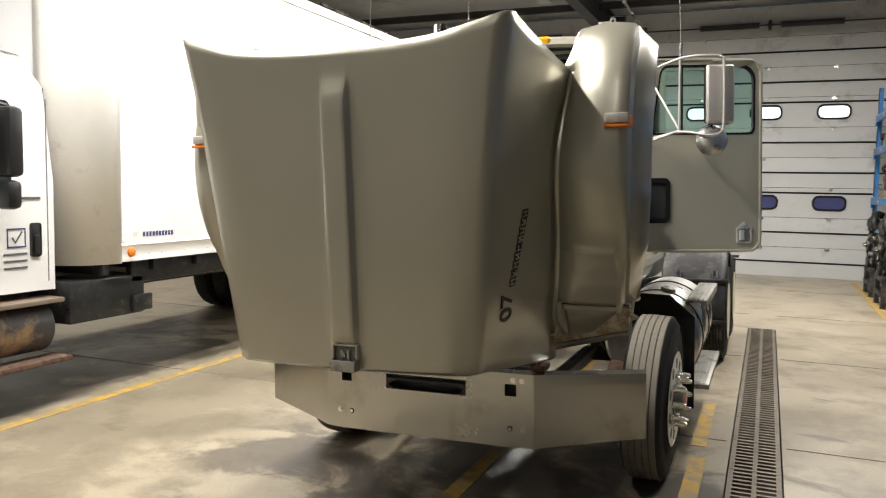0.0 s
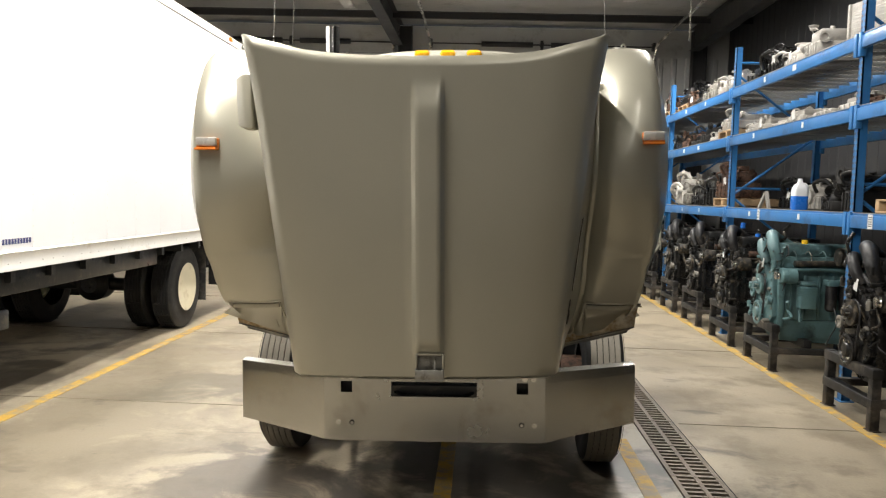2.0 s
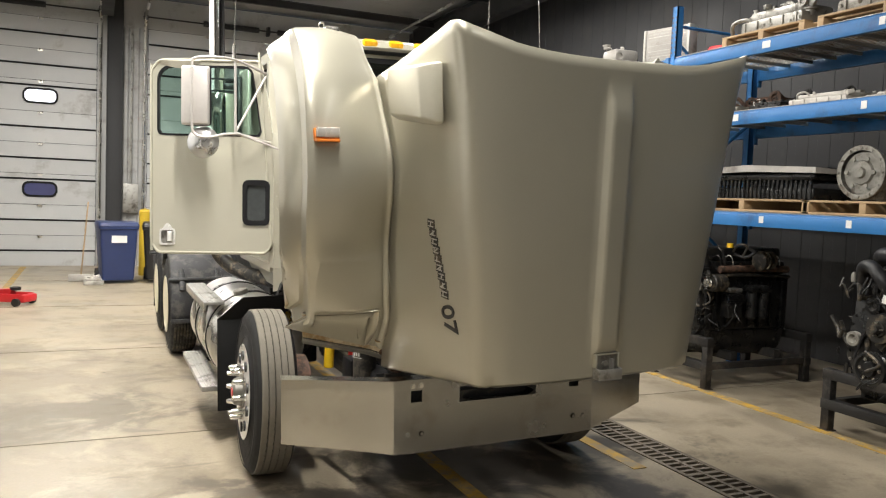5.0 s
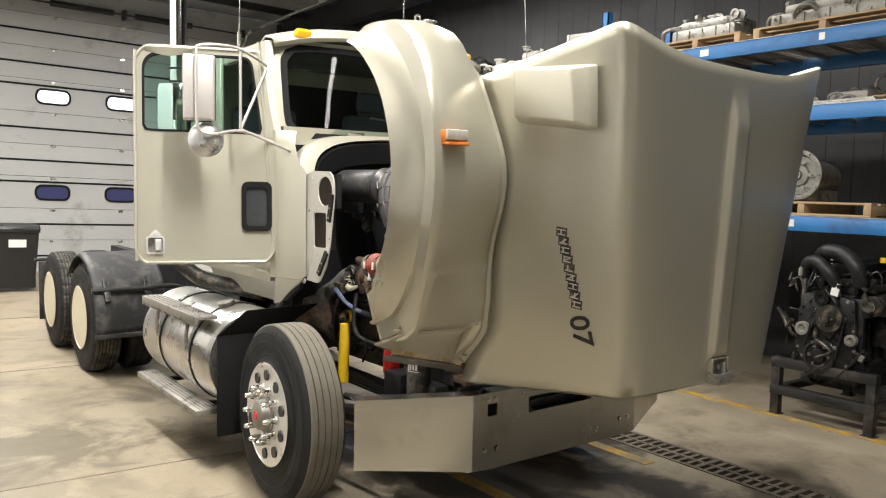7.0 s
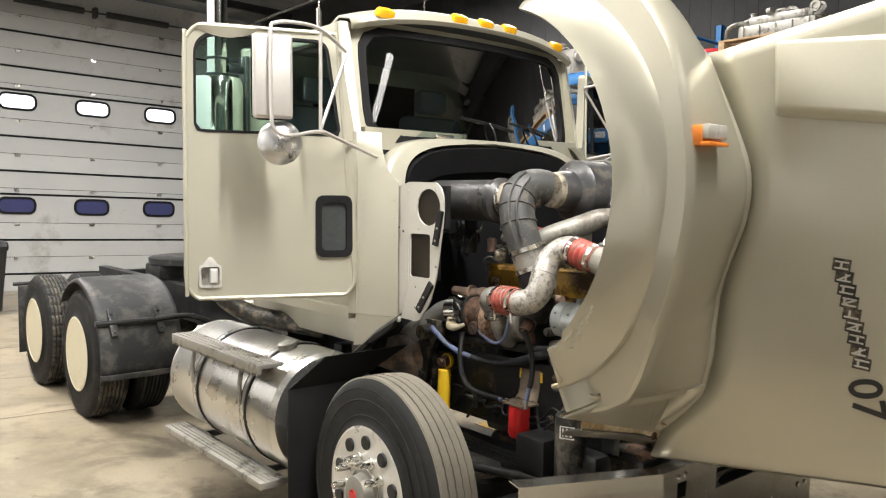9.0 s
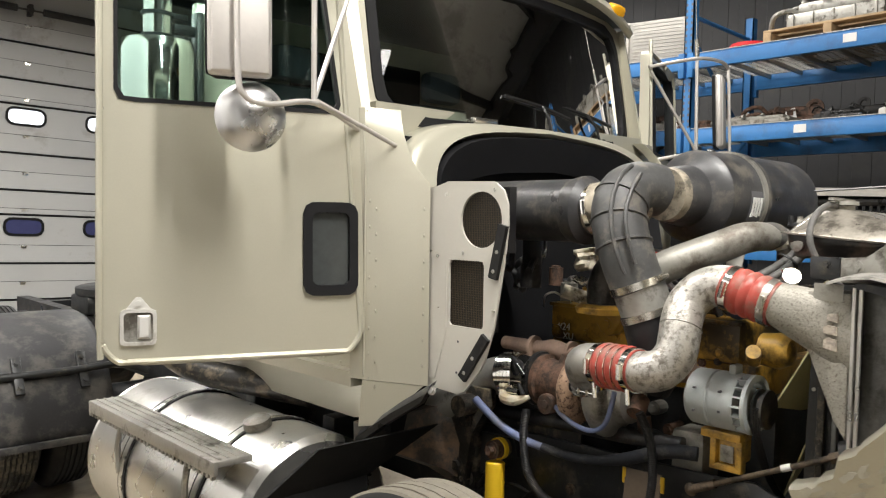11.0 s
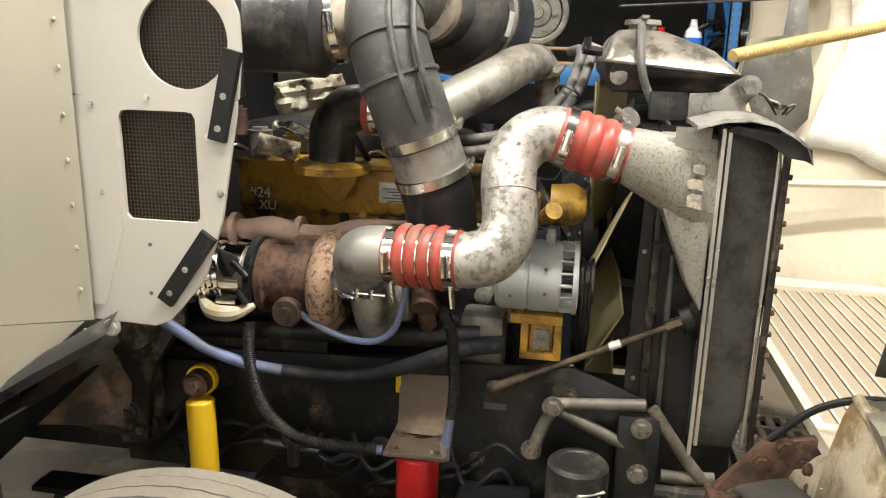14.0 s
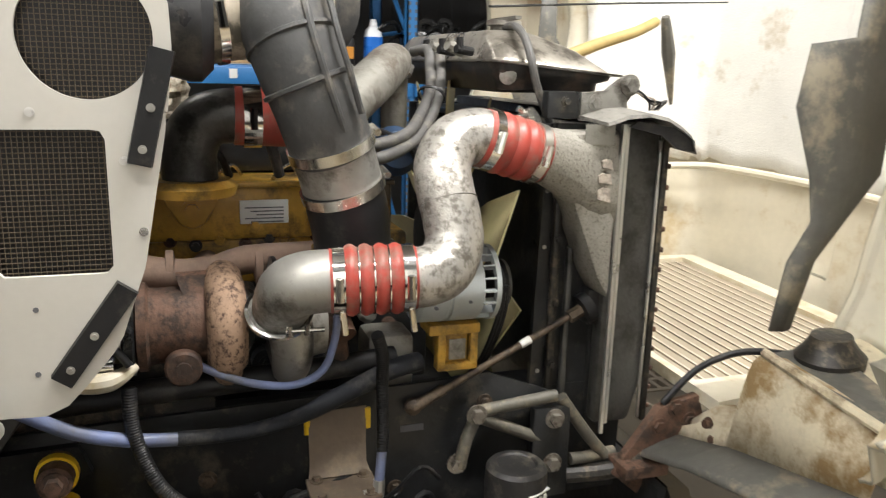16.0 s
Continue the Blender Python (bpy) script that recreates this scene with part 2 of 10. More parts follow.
JUGWHITE = material("jug_white", (0.75, 0.77, 0.80), 0.35, 0, 0.04, 5, 60, 0.01)
JUGBLUE = material("jug_blue", (0.02, 0.16, 0.62), 0.3, 0, 0.05, 5, 60, 0.01)
CARD = material("pale_casting", (0.44, 0.42, 0.385), 0.55, 0.2, 0.15, 6, 60, 0.15, stain=(0.25, 0.23, 0.2), amount=0.25, per_object=0.25)


def floor_material():
    """Polished concrete: warm grey, cloudy, with dark oil stains, fine grit and painted shade."""
    m = material("shop_concrete", (0.335, 0.285, 0.207), 0.40, 0, 0.26, 1.3, 55, 0.05, stain=(0.225, 0.187, 0.13), amount=0.34, stain_scale=1.6)
    nt = m.node_tree
    n, l = nt.nodes, nt.links
    b = n["Principled BSDF"]
    src = b.inputs["Base Color"].links[0].from_socket
    tc = n["Texture Coordinate"]
    for scale, lo, hi, colour, stretch in ((0.55, 0.60, 0.72, (0.085, 0.072, 0.055), (1, 0.35, 1)), (2.3, 0.66, 0.74, (0.10, 0.085, 0.065), (0.5, 1.6, 1)),
                                           (7.0, 0.70, 0.76, (0.045, 0.038, 0.03), (1, 1, 1))):
        mp = n.new("ShaderNodeMapping")
        mp.inputs["Scale"].default_value = stretch
        mp.inputs["Location"].default_value = (scale * 3.1, scale * 1.7, 0)
        l.new(tc.outputs["Object"], mp.inputs["Vector"])
        ns = n.new("ShaderNodeTexNoise")
        ns.inputs["Scale"].default_value, ns.inputs["Detail"].default_value, ns.inputs["Distortion"].default_value = scale, 7, 0.6
        l.new(mp.outputs[0], ns.inputs["Vector"])
        rp = n.new("ShaderNodeMapRange")
        rp.inputs["From Min"].default_value, rp.inputs["From Max"].default_value, rp.inputs["To Max"].default_value = lo, hi, 0.75
        l.new(ns.outputs["Fac"], rp.inputs["Value"])
        mx = n.new("ShaderNodeMix")
        mx.data_type = "RGBA"
        l.new(rp.outputs[0], mx.inputs["Factor"])
        l.new(src, mx.inputs["A"])
        mx.inputs["B"].default_value = (*colour, 1)
        src = mx.outputs["Result"]
    # oil drips and painted shade where trucks stand: a blotchy noise inside wide ovals
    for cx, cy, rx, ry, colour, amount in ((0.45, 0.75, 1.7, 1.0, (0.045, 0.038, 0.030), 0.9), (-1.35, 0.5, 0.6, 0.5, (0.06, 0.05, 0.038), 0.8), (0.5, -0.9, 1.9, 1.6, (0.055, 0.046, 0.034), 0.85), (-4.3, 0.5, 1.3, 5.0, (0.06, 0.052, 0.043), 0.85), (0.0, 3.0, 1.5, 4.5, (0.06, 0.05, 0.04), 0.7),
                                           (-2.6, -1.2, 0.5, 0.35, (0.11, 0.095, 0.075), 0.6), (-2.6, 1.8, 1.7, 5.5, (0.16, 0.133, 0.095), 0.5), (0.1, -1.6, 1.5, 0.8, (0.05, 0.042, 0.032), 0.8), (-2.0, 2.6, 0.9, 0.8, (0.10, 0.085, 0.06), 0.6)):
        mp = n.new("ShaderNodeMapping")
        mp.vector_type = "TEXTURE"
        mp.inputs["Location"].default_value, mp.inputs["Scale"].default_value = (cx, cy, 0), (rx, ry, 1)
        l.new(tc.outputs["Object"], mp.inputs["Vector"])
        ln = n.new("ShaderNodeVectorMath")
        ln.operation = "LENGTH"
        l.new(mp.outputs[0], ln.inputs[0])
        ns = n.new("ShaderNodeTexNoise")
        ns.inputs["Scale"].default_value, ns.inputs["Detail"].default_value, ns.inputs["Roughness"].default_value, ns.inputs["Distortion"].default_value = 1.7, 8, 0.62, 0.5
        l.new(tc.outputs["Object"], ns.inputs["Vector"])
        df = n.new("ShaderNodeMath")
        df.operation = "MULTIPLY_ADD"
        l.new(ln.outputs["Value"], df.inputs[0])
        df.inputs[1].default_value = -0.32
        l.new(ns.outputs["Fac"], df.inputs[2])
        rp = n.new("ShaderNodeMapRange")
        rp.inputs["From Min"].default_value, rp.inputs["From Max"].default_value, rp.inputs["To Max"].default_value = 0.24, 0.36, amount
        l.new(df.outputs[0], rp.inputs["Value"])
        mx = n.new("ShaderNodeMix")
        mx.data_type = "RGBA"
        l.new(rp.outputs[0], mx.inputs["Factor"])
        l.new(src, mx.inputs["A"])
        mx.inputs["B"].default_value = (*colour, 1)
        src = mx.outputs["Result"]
    l.new(src, b.inputs["Base Color"])
    return m


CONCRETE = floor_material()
FIBRE_DIRTY = material("stained_fibreglass", (0.66, 0.59, 0.43), 0.5, 0, 0.2, 5, 50, 0.35, stain=(0.20, 0.145, 0.085), amount=0.36, stain_scale=9)
STREAK = material("streaked_radiator_alloy", (0.095, 0.094, 0.088), 0.42, 0.4, 0.25, 7, 130, 0.25, stain=(0.045, 0.042, 0.038), amount=0.34, stain_scale=12)
SPECKLE = material("speckled_cast_alloy", (0.29, 0.275, 0.24), 0.6, 0.35, 0.2, 8, 130, 0.35, stain=(0.13, 0.115, 0.09), amount=0.26, stain_scale=190)
OXIDE = material("brown_oxide_steel", (0.115, 0.085, 0.058), 0.6, 0.4, 0.3, 14, 110, 0.35, stain=(0.045, 0.034, 0.026), amount=0.4, stain_scale=30)
KICK = material("pale_kick_panel_paint", (0.54, 0.522, 0.475), 0.42, 0.1, 0.05, 2.5, 90, 0.02, coat=0.2)
MIRROR_STEEL = material("mirror_back_steel", (0.60, 0.57, 0.54), 0.45, 0.55, 0.08, 3, 60, 0.02)
GREASE = material("greasy_dark_casting", (0.028, 0.026, 0.023), 0.45, 0.3, 0.4, 12, 90, 0.3, stain=(0.16, 0.13, 0.09), amount=0.3, stain_scale=16)
# near-black colour stands in for the shaded, crowded depth behind the racks
EASTDARK = material("east_wall_darkened", (0.036, 0.036, 0.038), 0.6, 0.1, 0.1, 1.0, 40, 0.05, stain=(0.05, 0.049, 0.047), amount=0.25)

# black rubber coloured grey for the light on the flap's top
FLAPLIT = material("lit_flap_rubber", (0.20, 0.19, 0.17), 0.6, 0, 0.3, 9, 60, 0.15, stain=(0.05, 0.05, 0.046), amount=0.4, stain_scale=14)
MOUNT = material("rust_stained_mount", (0.065, 0.056, 0.048), 0.5, 0.2, 0.35, 9, 70, 0.3, stain=(0.20, 0.125, 0.075), amount=0.36, stain_scale=9)
BOLTGREY = material("oily_bolt_steel", (0.24, 0.22, 0.19), 0.45, 0.6, 0.2, 30, 120, 0.15, stain=(0.08, 0.06, 0.045), amount=0.3, stain_scale=40)
BARGREY = material("grimy_grey_bar", (0.085, 0.082, 0.076), 0.42, 0.35, 0.3, 9, 80, 0.25, stain=(0.030, 0.028, 0.025), amount=0.4, stain_scale=18)
FLAPBLACK = material("black_flap_rubber", (0.010, 0.010, 0.010), 0.8, 0, 0.3, 6, 70, 0.15, stain=(0.03, 0.027, 0.023), amount=0.2, spec=0.2)
LAMPBOX = material("stained_lamp_box", (0.60, 0.535, 0.40), 0.6, 0, 0.2, 7, 90, 0.3, stain=(0.30, 0.20, 0.09), amount=0.42, stain_scale=9)
LINER = material("white_hood_insulation", (0.72, 0.705, 0.66), 0.85, 0, 0.08, 6, 160, 0.45, stain=(0.52, 0.46, 0.36), amount=0.14, stain_scale=5)
GUARDGREY = material("scuffed_guard", (0.030, 0.030, 0.031), 0.35, 0.1, 0.25, 5, 60, 0.1, stain=(0.12, 0.115, 0.10), amount=0.22, stain_scale=12)
CABPAINT = material("pale_champagne_cab_paint", (0.475, 0.456, 0.37), 0.36, 0.36, 0.06, 1.2, 240, 0.012, coat=0.45, rough_var=0.05)

# ---- mesh tools ----
def mesh_object(name, bm, mats, parent=None, label="", angle=35.0):
    if not isinstance(mats, (list, tuple)):
        mats = [mats]
    bmesh.ops.recalc_face_normals(bm, faces=bm.faces)
    me = bpy.data.meshes.new(name)
    bm.to_mesh(me)
    bm.free()
    for m in mats:
        me.materials.append(m)
    for p in me.polygons:
        p.use_smooth = True
    me.set_sharp_from_angle(angle=radians(angle))
    ob = new(name, me)
    if parent is not None:
        ob.parent = parent
    if label:
        ob["label"] = label
    return ob


def part(name, bm, mats, parent, label="", angle=35.0):
    return mesh_object(name, bm, mats, parent, label, angle)


def thing(name, label, category, group="", kind="", at=None):
    ob = tagged(new(name), label, category, group, kind)
    if at is not None:
        ob.matrix_basis = at
    return ob


def join(*bms):
    """One bmesh out of several."""
    out = bms[0]
    for b in bms[1:]:
        me = bpy.data.meshes.new("joined")
        b.to_mesh(me)
        b.free()
        out.from_mesh(me)
        bpy.data.meshes.remove(me)
    return out


def moved(bm, m):
    bmesh.ops.transform(bm, matrix=m, verts=bm.verts)
    return bm


def box(x0, x1, y0, y1, z0, z1, bevel=0.0, segs=2):
    bm = bmesh.new()
    bmesh.ops.create_cube(bm, size=1)
    for v in bm.verts:
        v.co = Vector((x0 + (x1 - x0) * (v.co.x + 0.5), y0 + (y1 - y0) * (v.co.y + 0.5), z0 + (z1 - z0) * (v.co.z + 0.5)))
    if bevel:
        bmesh.ops.bevel(bm, geom=list(bm.edges), offset=bevel, segments=segs, affect="EDGES", profile=0.5)
    return bm


def loft(rings, closed=True, caps=True, flip=False):
    """Skin between rings of equal point count."""
    bm = bmesh.new()
    vs = [[bm.verts.new(p) for p in r] for r in rings]
    n = len(rings[0])
    for a, b in zip(vs, vs[1:]):
        for i in range(n if closed else n - 1):
            j = (i + 1) % n
            try:
                bm.faces.new((a[i], a[j], b[j], b[i]))
            except ValueError:
                pass
    if closed and caps:
        bm.faces.new(vs[0][::-1])
        bm.faces.new(vs[-1])
    return bm


def ring_frame(d):
    d = Vector(d).normalized()
    up = Vector((0, 0, 1)) if abs(d.z) < 0.9 else Vector((1, 0, 0))
    a = d.cross(up).normalized()
    return a, d.cross(a).normalized()


def cyl(p, q, r, r2=None, segs=20, bevel=0.0):
    p, q = Vector(p), Vector(q)
    d = q - p
    a, b = ring_frame(d)
    r2 = r if r2 is None else r2
    st = [(0.0, r), (1.0, r2)]
    if bevel:
        f = bevel / d.length
        st = [(0.0, r - bevel), (f, r), (1 - f, r2), (1.0, r2 - bevel)]
    rings = [[p + d * t + (a * math.cos(2 * math.pi * i / segs) + b * math.sin(2 * math.pi * i / segs)) * rr for i in range(segs)] for t, rr in st]
    return loft(rings)


def lathe(p, d, profile, segs=28, caps=True):
    """Turned shape: profile of (distance along d from p, radius)."""
    p, d = Vector(p), Vector(d).normalized()
    a, b = ring_frame(d)
    rings = [[p + d * h + (a * math.cos(2 * math.pi * i / segs) + b * math.sin(2 * math.pi * i / segs)) * max(r, 1e-4) for i in range(segs)] for h, r in profile]
    return loft(rings, True, caps)


def smooth_path(pts, steps=6):
    pts = [Vector(p) for p in pts]
    if len(pts) < 3:
        return pts
    out = []
    for i in range(len(pts) - 1):
        p0, p1, p2, p3 = pts[max(i - 1, 0)], pts[i], pts[i + 1], pts[min(i + 2, len(pts) - 1)]
        for k in range(steps):
            t = k / steps
            out.append(0.5 * ((2 * p1) + (p2 - p0) * t + (2 * p0 - 5 * p1 + 4 * p2 - p3) * t * t + (3 * p1 - p0 - 3 * p2 + p3) * t ** 3))
    return out + [pts[-1]]


def tube(pts, r, segs=14, steps=6, ridges=0.0, pitch=0.012):
    """Round bar or hose along a smooth path; r a number or one per given point; ridges: height of ribs along it."""
    path = smooth_path(pts, steps)
    n = len(path)
    rs = [r] * n if not isinstance(r, (list, tuple)) else [float(np.interp(i / (n - 1) * (len(r) - 1), range(len(r)), r)) for i in range(n)]
    if ridges:
        fine, fr = [], []
        for i in range(n - 1):
            k = max(1, int((path[i + 1] - path[i]).length / (pitch / 2)))
            for j in range(k):
                fine.append(path[i].lerp(path[i + 1], j / k))
                fr.append(rs[i])
        path, rs = fine + [path[-1]], fr + [rs[-1]]
        rs = [v + (ridges if i % 2 else 0) for i, v in enumerate(rs)]
        n = len(path)
    a = None
    rings = []
    for i in range(n):
        d = (path[min(i + 1, n - 1)] - path[max(i - 1, 0)]).normalized()
        if a is None:
            a, b = ring_frame(d)
        else:
            a = (a - d * a.dot(d)).normalized()
            b = d.cross(a).normalized()
        rings.append([path[i] + (a * math.cos(2 * math.pi * k / segs) + b * math.sin(2 * math.pi * k / segs)) * rs[i] for k in range(segs)])
    return loft(rings)


def prism(poly, axis, lo, hi, bevel=0.0):
    """Extrude a 2D outline along an axis: x takes (y, z), y takes (x, z), z takes (x, y)."""
    def at(p, h):
        return {"x": (h, p[0], p[1]), "y": (p[0], h, p[1]), "z": (p[0], p[1], h)}[axis]
    bm = bmesh.new()
    a = [bm.verts.new(at(p, lo)) for p in poly]
    b = [bm.verts.new(at(p, hi)) for p in poly]
    n = len(poly)
    bm.faces.new(a[::-1])
    bm.faces.new(b)
    for i in range(n):
        j = (i + 1) % n
        bm.faces.new((a[i], a[j], b[j], b[i]))
    if bevel:
        bmesh.ops.bevel(bm, geom=list(bm.edges), offset=bevel, segments=2, affect="EDGES", profile=0.5)
    return bm


def rounded(x0, x1, y0, y1, r, steps=5):
    """Outline of a rectangle with round corners; r one number or four (from the lower left, anticlockwise)."""
    rs = [r] * 4 if not isinstance(r, (list, tuple)) else r
    out = []
    for k, (cx, cy) in enumerate(((x0, y0), (x1, y0), (x1, y1), (x0, y1))):
        rr = rs[k]
        ox, oy = cx + (rr if k in (0, 3) else -rr), cy + (rr if k in (0, 1) else -rr)
        for i in range(steps + 1):
            a = math.pi * (1 + k / 2 + i / steps / 2)
            out.append((ox + rr * math.cos(a), oy + rr * math.sin(a)))
    return out


def ring_plate(outer, inner, axis, lo, hi):
    """A flat plate with a hole: outer and inner outlines of the same number of points."""
    def at(p, h):
        return {"x": (h, p[0], p[1]), "y": (p[0], h, p[1]), "z": (p[0], p[1], h)}[axis]
    rings = [[at(p, lo) for p in outer], [at(p, hi) for p in outer], [at(p, hi) for p in inner], [at(p, lo) for p in inner]]
    return loft(rings + rings[:1], True, False)


def resample(outline, centre, n):
    """n points of an outline, by even angles about a centre, so that hole and rim pair up."""
    out = []
    cx, cy = centre
    m = len(outline)
    for k in range(n):
        a = 2 * math.pi * k / n
        dx, dy = math.cos(a), math.sin(a)
        best = None
        for i in range(m):
            (x1, y1), (x2, y2) = outline[i], outline[(i + 1) % m]
            ex, ey = x2 - x1, y2 - y1
            den = dx * ey - dy * ex
            if abs(den) < 1e-12:
                continue
            t = ((x1 - cx) * ey - (y1 - cy) * ex) / den
            s = ((x1 - cx) * dy - (y1 - cy) * dx) / den
            if t > 0 and -1e-9 <= s <= 1 + 1e-9 and (best is None or t > best):
                best = t
        out.append((cx + dx * best, cy + dy * best))
    return out


def bolt(p, d, r=0.012, h=0.01):
    """A hex head on a washer."""
    p, d = Vector(p), Vector(d).normalized()
    return join(cyl(p, p + d * h * 0.25, r * 1.5, segs=14), cyl(p + d * h * 0.25, p + d * h, r, segs=6))


def clamp_band(p, d, r, w=0.016):
    """A worm-drive hose clamp with its screw housing."""
    p, d = Vector(p), Vector(d).normalized()
    a, b = ring_frame(d)
    band = lathe(p - d * w / 2, d, [(0, r - 0.003), (0, r + 0.002), (w, r + 0.002), (w, r - 0.003)], 28, False)
    screw = cyl(p + a * (r + 0.006) - b * 0.02, p + a * (r + 0.006) + b * 0.02, 0.007, segs=8)
    return join(band, screw)


def text_mesh(body, size, m, depth=0.001, weight=0.0):
    """Letters as a mesh, lying in the plane of the pose m."""
    cu = bpy.data.curves.new("letters", "FONT")
    cu.body, cu.size, cu.extrude, cu.offset, cu.align_x, cu.align_y = body, size, depth, weight, "CENTER", "CENTER"
    ob = bpy.data.objects.new("letters", cu)
    me = ob.to_mesh()
    bm = bmesh.new()
    bm.from_mesh(me)
    ob.to_mesh_clear()
    bpy.data.objects.remove(ob)
    bpy.data.curves.remove(cu)
    return moved(bm, m)

# ---- the hall ----
X0, X1, Y0, Y1, ZC = -9.5, 5.6, -9.5, 13.9, 5.5
GX0, GX1, GEND = 1.42, 1.74, 6.9


def tag_structure(ob, label, category):
    return tagged(ob, label, category, "", "structure")


def floor_sheet():
    """Concrete sheet with the drain's channel left open."""
    bm = bmesh.new()
    xs = [X0, GX0, GX1, X1]
    ys = [Y0, -8.4, GEND, Y1]
    grid = [[bm.verts.new((x, y, 0)) for y in ys] for x in xs]
    for i in range(3):
        for j in range(3):
            if (i, j) != (1, 1):
                bm.faces.new((grid[i][j], grid[i + 1][j], grid[i + 1][j + 1], grid[i][j + 1]))
    return bm


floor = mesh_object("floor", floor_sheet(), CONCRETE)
tag_structure(floor, "worn warm grey concrete shop floor with oil stains and painted shade", "floor")
part("drain_channel", join(box(GX0 - 0.02, GX0, -8.4, GEND, -0.16, -0.002), box(GX1, GX1 + 0.02, -8.4, GEND, -0.16, -0.002), box(GX0, GX1, -8.4, GEND, -0.18, -0.16)), FRAME, floor)


def saw_cuts():
    """Shallow joints across the slabs, filled with dark grit."""
    out = []
    for y in (-4.3, -1.2, 1.95, 5.0, 8.1, 11.2):
        out.append(box(X0, GX0 - 0.03, y - 0.004, y + 0.004, -0.01, 0.004))
        out.append(box(GX1 + 0.03, X1, y - 0.004, y + 0.004, -0.01, 0.004))
    return join(*out)


part("joint", saw_cuts(), material("joint_grit", (0.24, 0.21, 0.165), 0.9), floor)


def stripe(x, w, y0, y1):
    return mesh_object("floor_stripe", box(x - w / 2, x + w / 2, y0, y1, -0.002, 0.004), LINEYEL, floor)


stripe(-3.2, 0.10, -8.5, 13.6)
stripe(3.17, 0.10, -8.5, 13.3)
stripe(0.03, 0.10, -0.6, 7.0)
stripe(1.24, 0.10, 0.38, 1.5)
stripe(1.22, 0.10, 1.75, 2.9)


def grate_panel(length):
    """Cast iron drain cover: two rows of slots."""
    w = GX1 - GX0 - 0.02
    out = [box(-w / 2, -w / 2 + 0.03, 0, length, -0.03, 0.003), box(w / 2 - 0.03, w / 2, 0, length, -0.03, 0.003), box(-0.014, 0.014, 0, length, -0.03, 0.003)]
    n = 9
    for i in range(n):
        y = (i + 0.15) * length / n
        for a, b in ((-w / 2 + 0.03, -0.014), (0.014, w / 2 - 0.03)):
            out.append(box(a, b, y, y + length / n * 0.40, -0.025, 0.001))
    out.append(box(-w / 2 + 0.03, w / 2 - 0.03, 0, 0.02, -0.028, 0.002))
    return join(*out)


drain = thing("drain_grate", "rust-brown cast iron slotted drain covers set in the concrete", "drain", kind="structure")
first = None
for k in range(25):
    gy = -8.4 + k * 0.612
    if first is None:
        first = part("grate_panel", grate_panel(0.606), GRATE, drain)
        first.location = ((GX0 + GX1) / 2, gy, 0)
    else:
        ob = new("grate_panel", first.data)
        ob.parent = drain
        ob.location = ((GX0 + GX1) / 2, gy, 0)


def wall(name, x0, x1, y0, y1, z0, z1, mat, label):
    return tag_structure(mesh_object(name, box(x0, x1, y0, y1, z0, z1), mat), label, "wall")


def ribbed_sheet(length, height, pitch=0.30, depth=0.03):
    """Trapezoid-ribbed metal sheet standing in the xz plane, ribs upright."""
    prof = []
    x = 0.0
    while x < length:
        for dx, dy in ((0, 0), (0.17, 0), (0.20, depth), (0.27, depth)):
            if x + dx <= length:
                prof.append((x + dx, dy))
        x += pitch
    rings = [[(px, -py, 0) for px, py in prof], [(px, -py, height) for px, py in prof]]
    return loft(rings, False)


# back wall with two overhead doors
DOORS = [(-4.2, 4.55), (1.45, 4.85)]
DTOP = 4.88
edges = [X0]
for c, w in DOORS:
    edges += [c - w / 2, c + w / 2]
edges.append(X1)
back = wall("wall_north", X0, X1, Y1, Y1 + 0.2, DTOP, ZC, WALLGREY, "pale ribbed metal wall over the overhead doors")
for a, b in ((edges[0], edges[1]), (edges[2], edges[3]), (edges[4], edges[5])):
    part("wall_panel", moved(ribbed_sheet(b - a, DTOP), Matrix.Translation((a, Y1, 0))), WALLGREY, back)
    part("wall_body", box(a, b, Y1 + 0.004, Y1 + 0.2, 0, DTOP), WALLGREY, back)
wall("wall_south", X0, X1, Y0 - 0.2, Y0, 0, ZC, WALLGREY, "plain pale metal wall")
wall("wall_west", X0 - 0.2, X0, Y0, Y1, 0, ZC, WALLGREY, "plain pale metal wall")
east = wall("wall_east", X1, X1 + 0.2, Y0, Y1, 0, ZC, EASTDARK, "ribbed metal wall behind the storage racks, its shade painted near-black")
part("wall_panel", moved(ribbed_sheet(Y1 - Y0, ZC), Matrix.Translation((X1 - 0.004, Y0, 0)) @ pose(0, 0, 0, 0, 0, 90)), EASTDARK, east)

PANE_GLOW = glowing("daylight_pane", (0.86, 0.90, 1.0), 1.6)
PANE_BLUE = material("tinted_pane", (0.06, 0.065, 0.16), 0.15, 0, 0.08, 4, 40, 0.0)


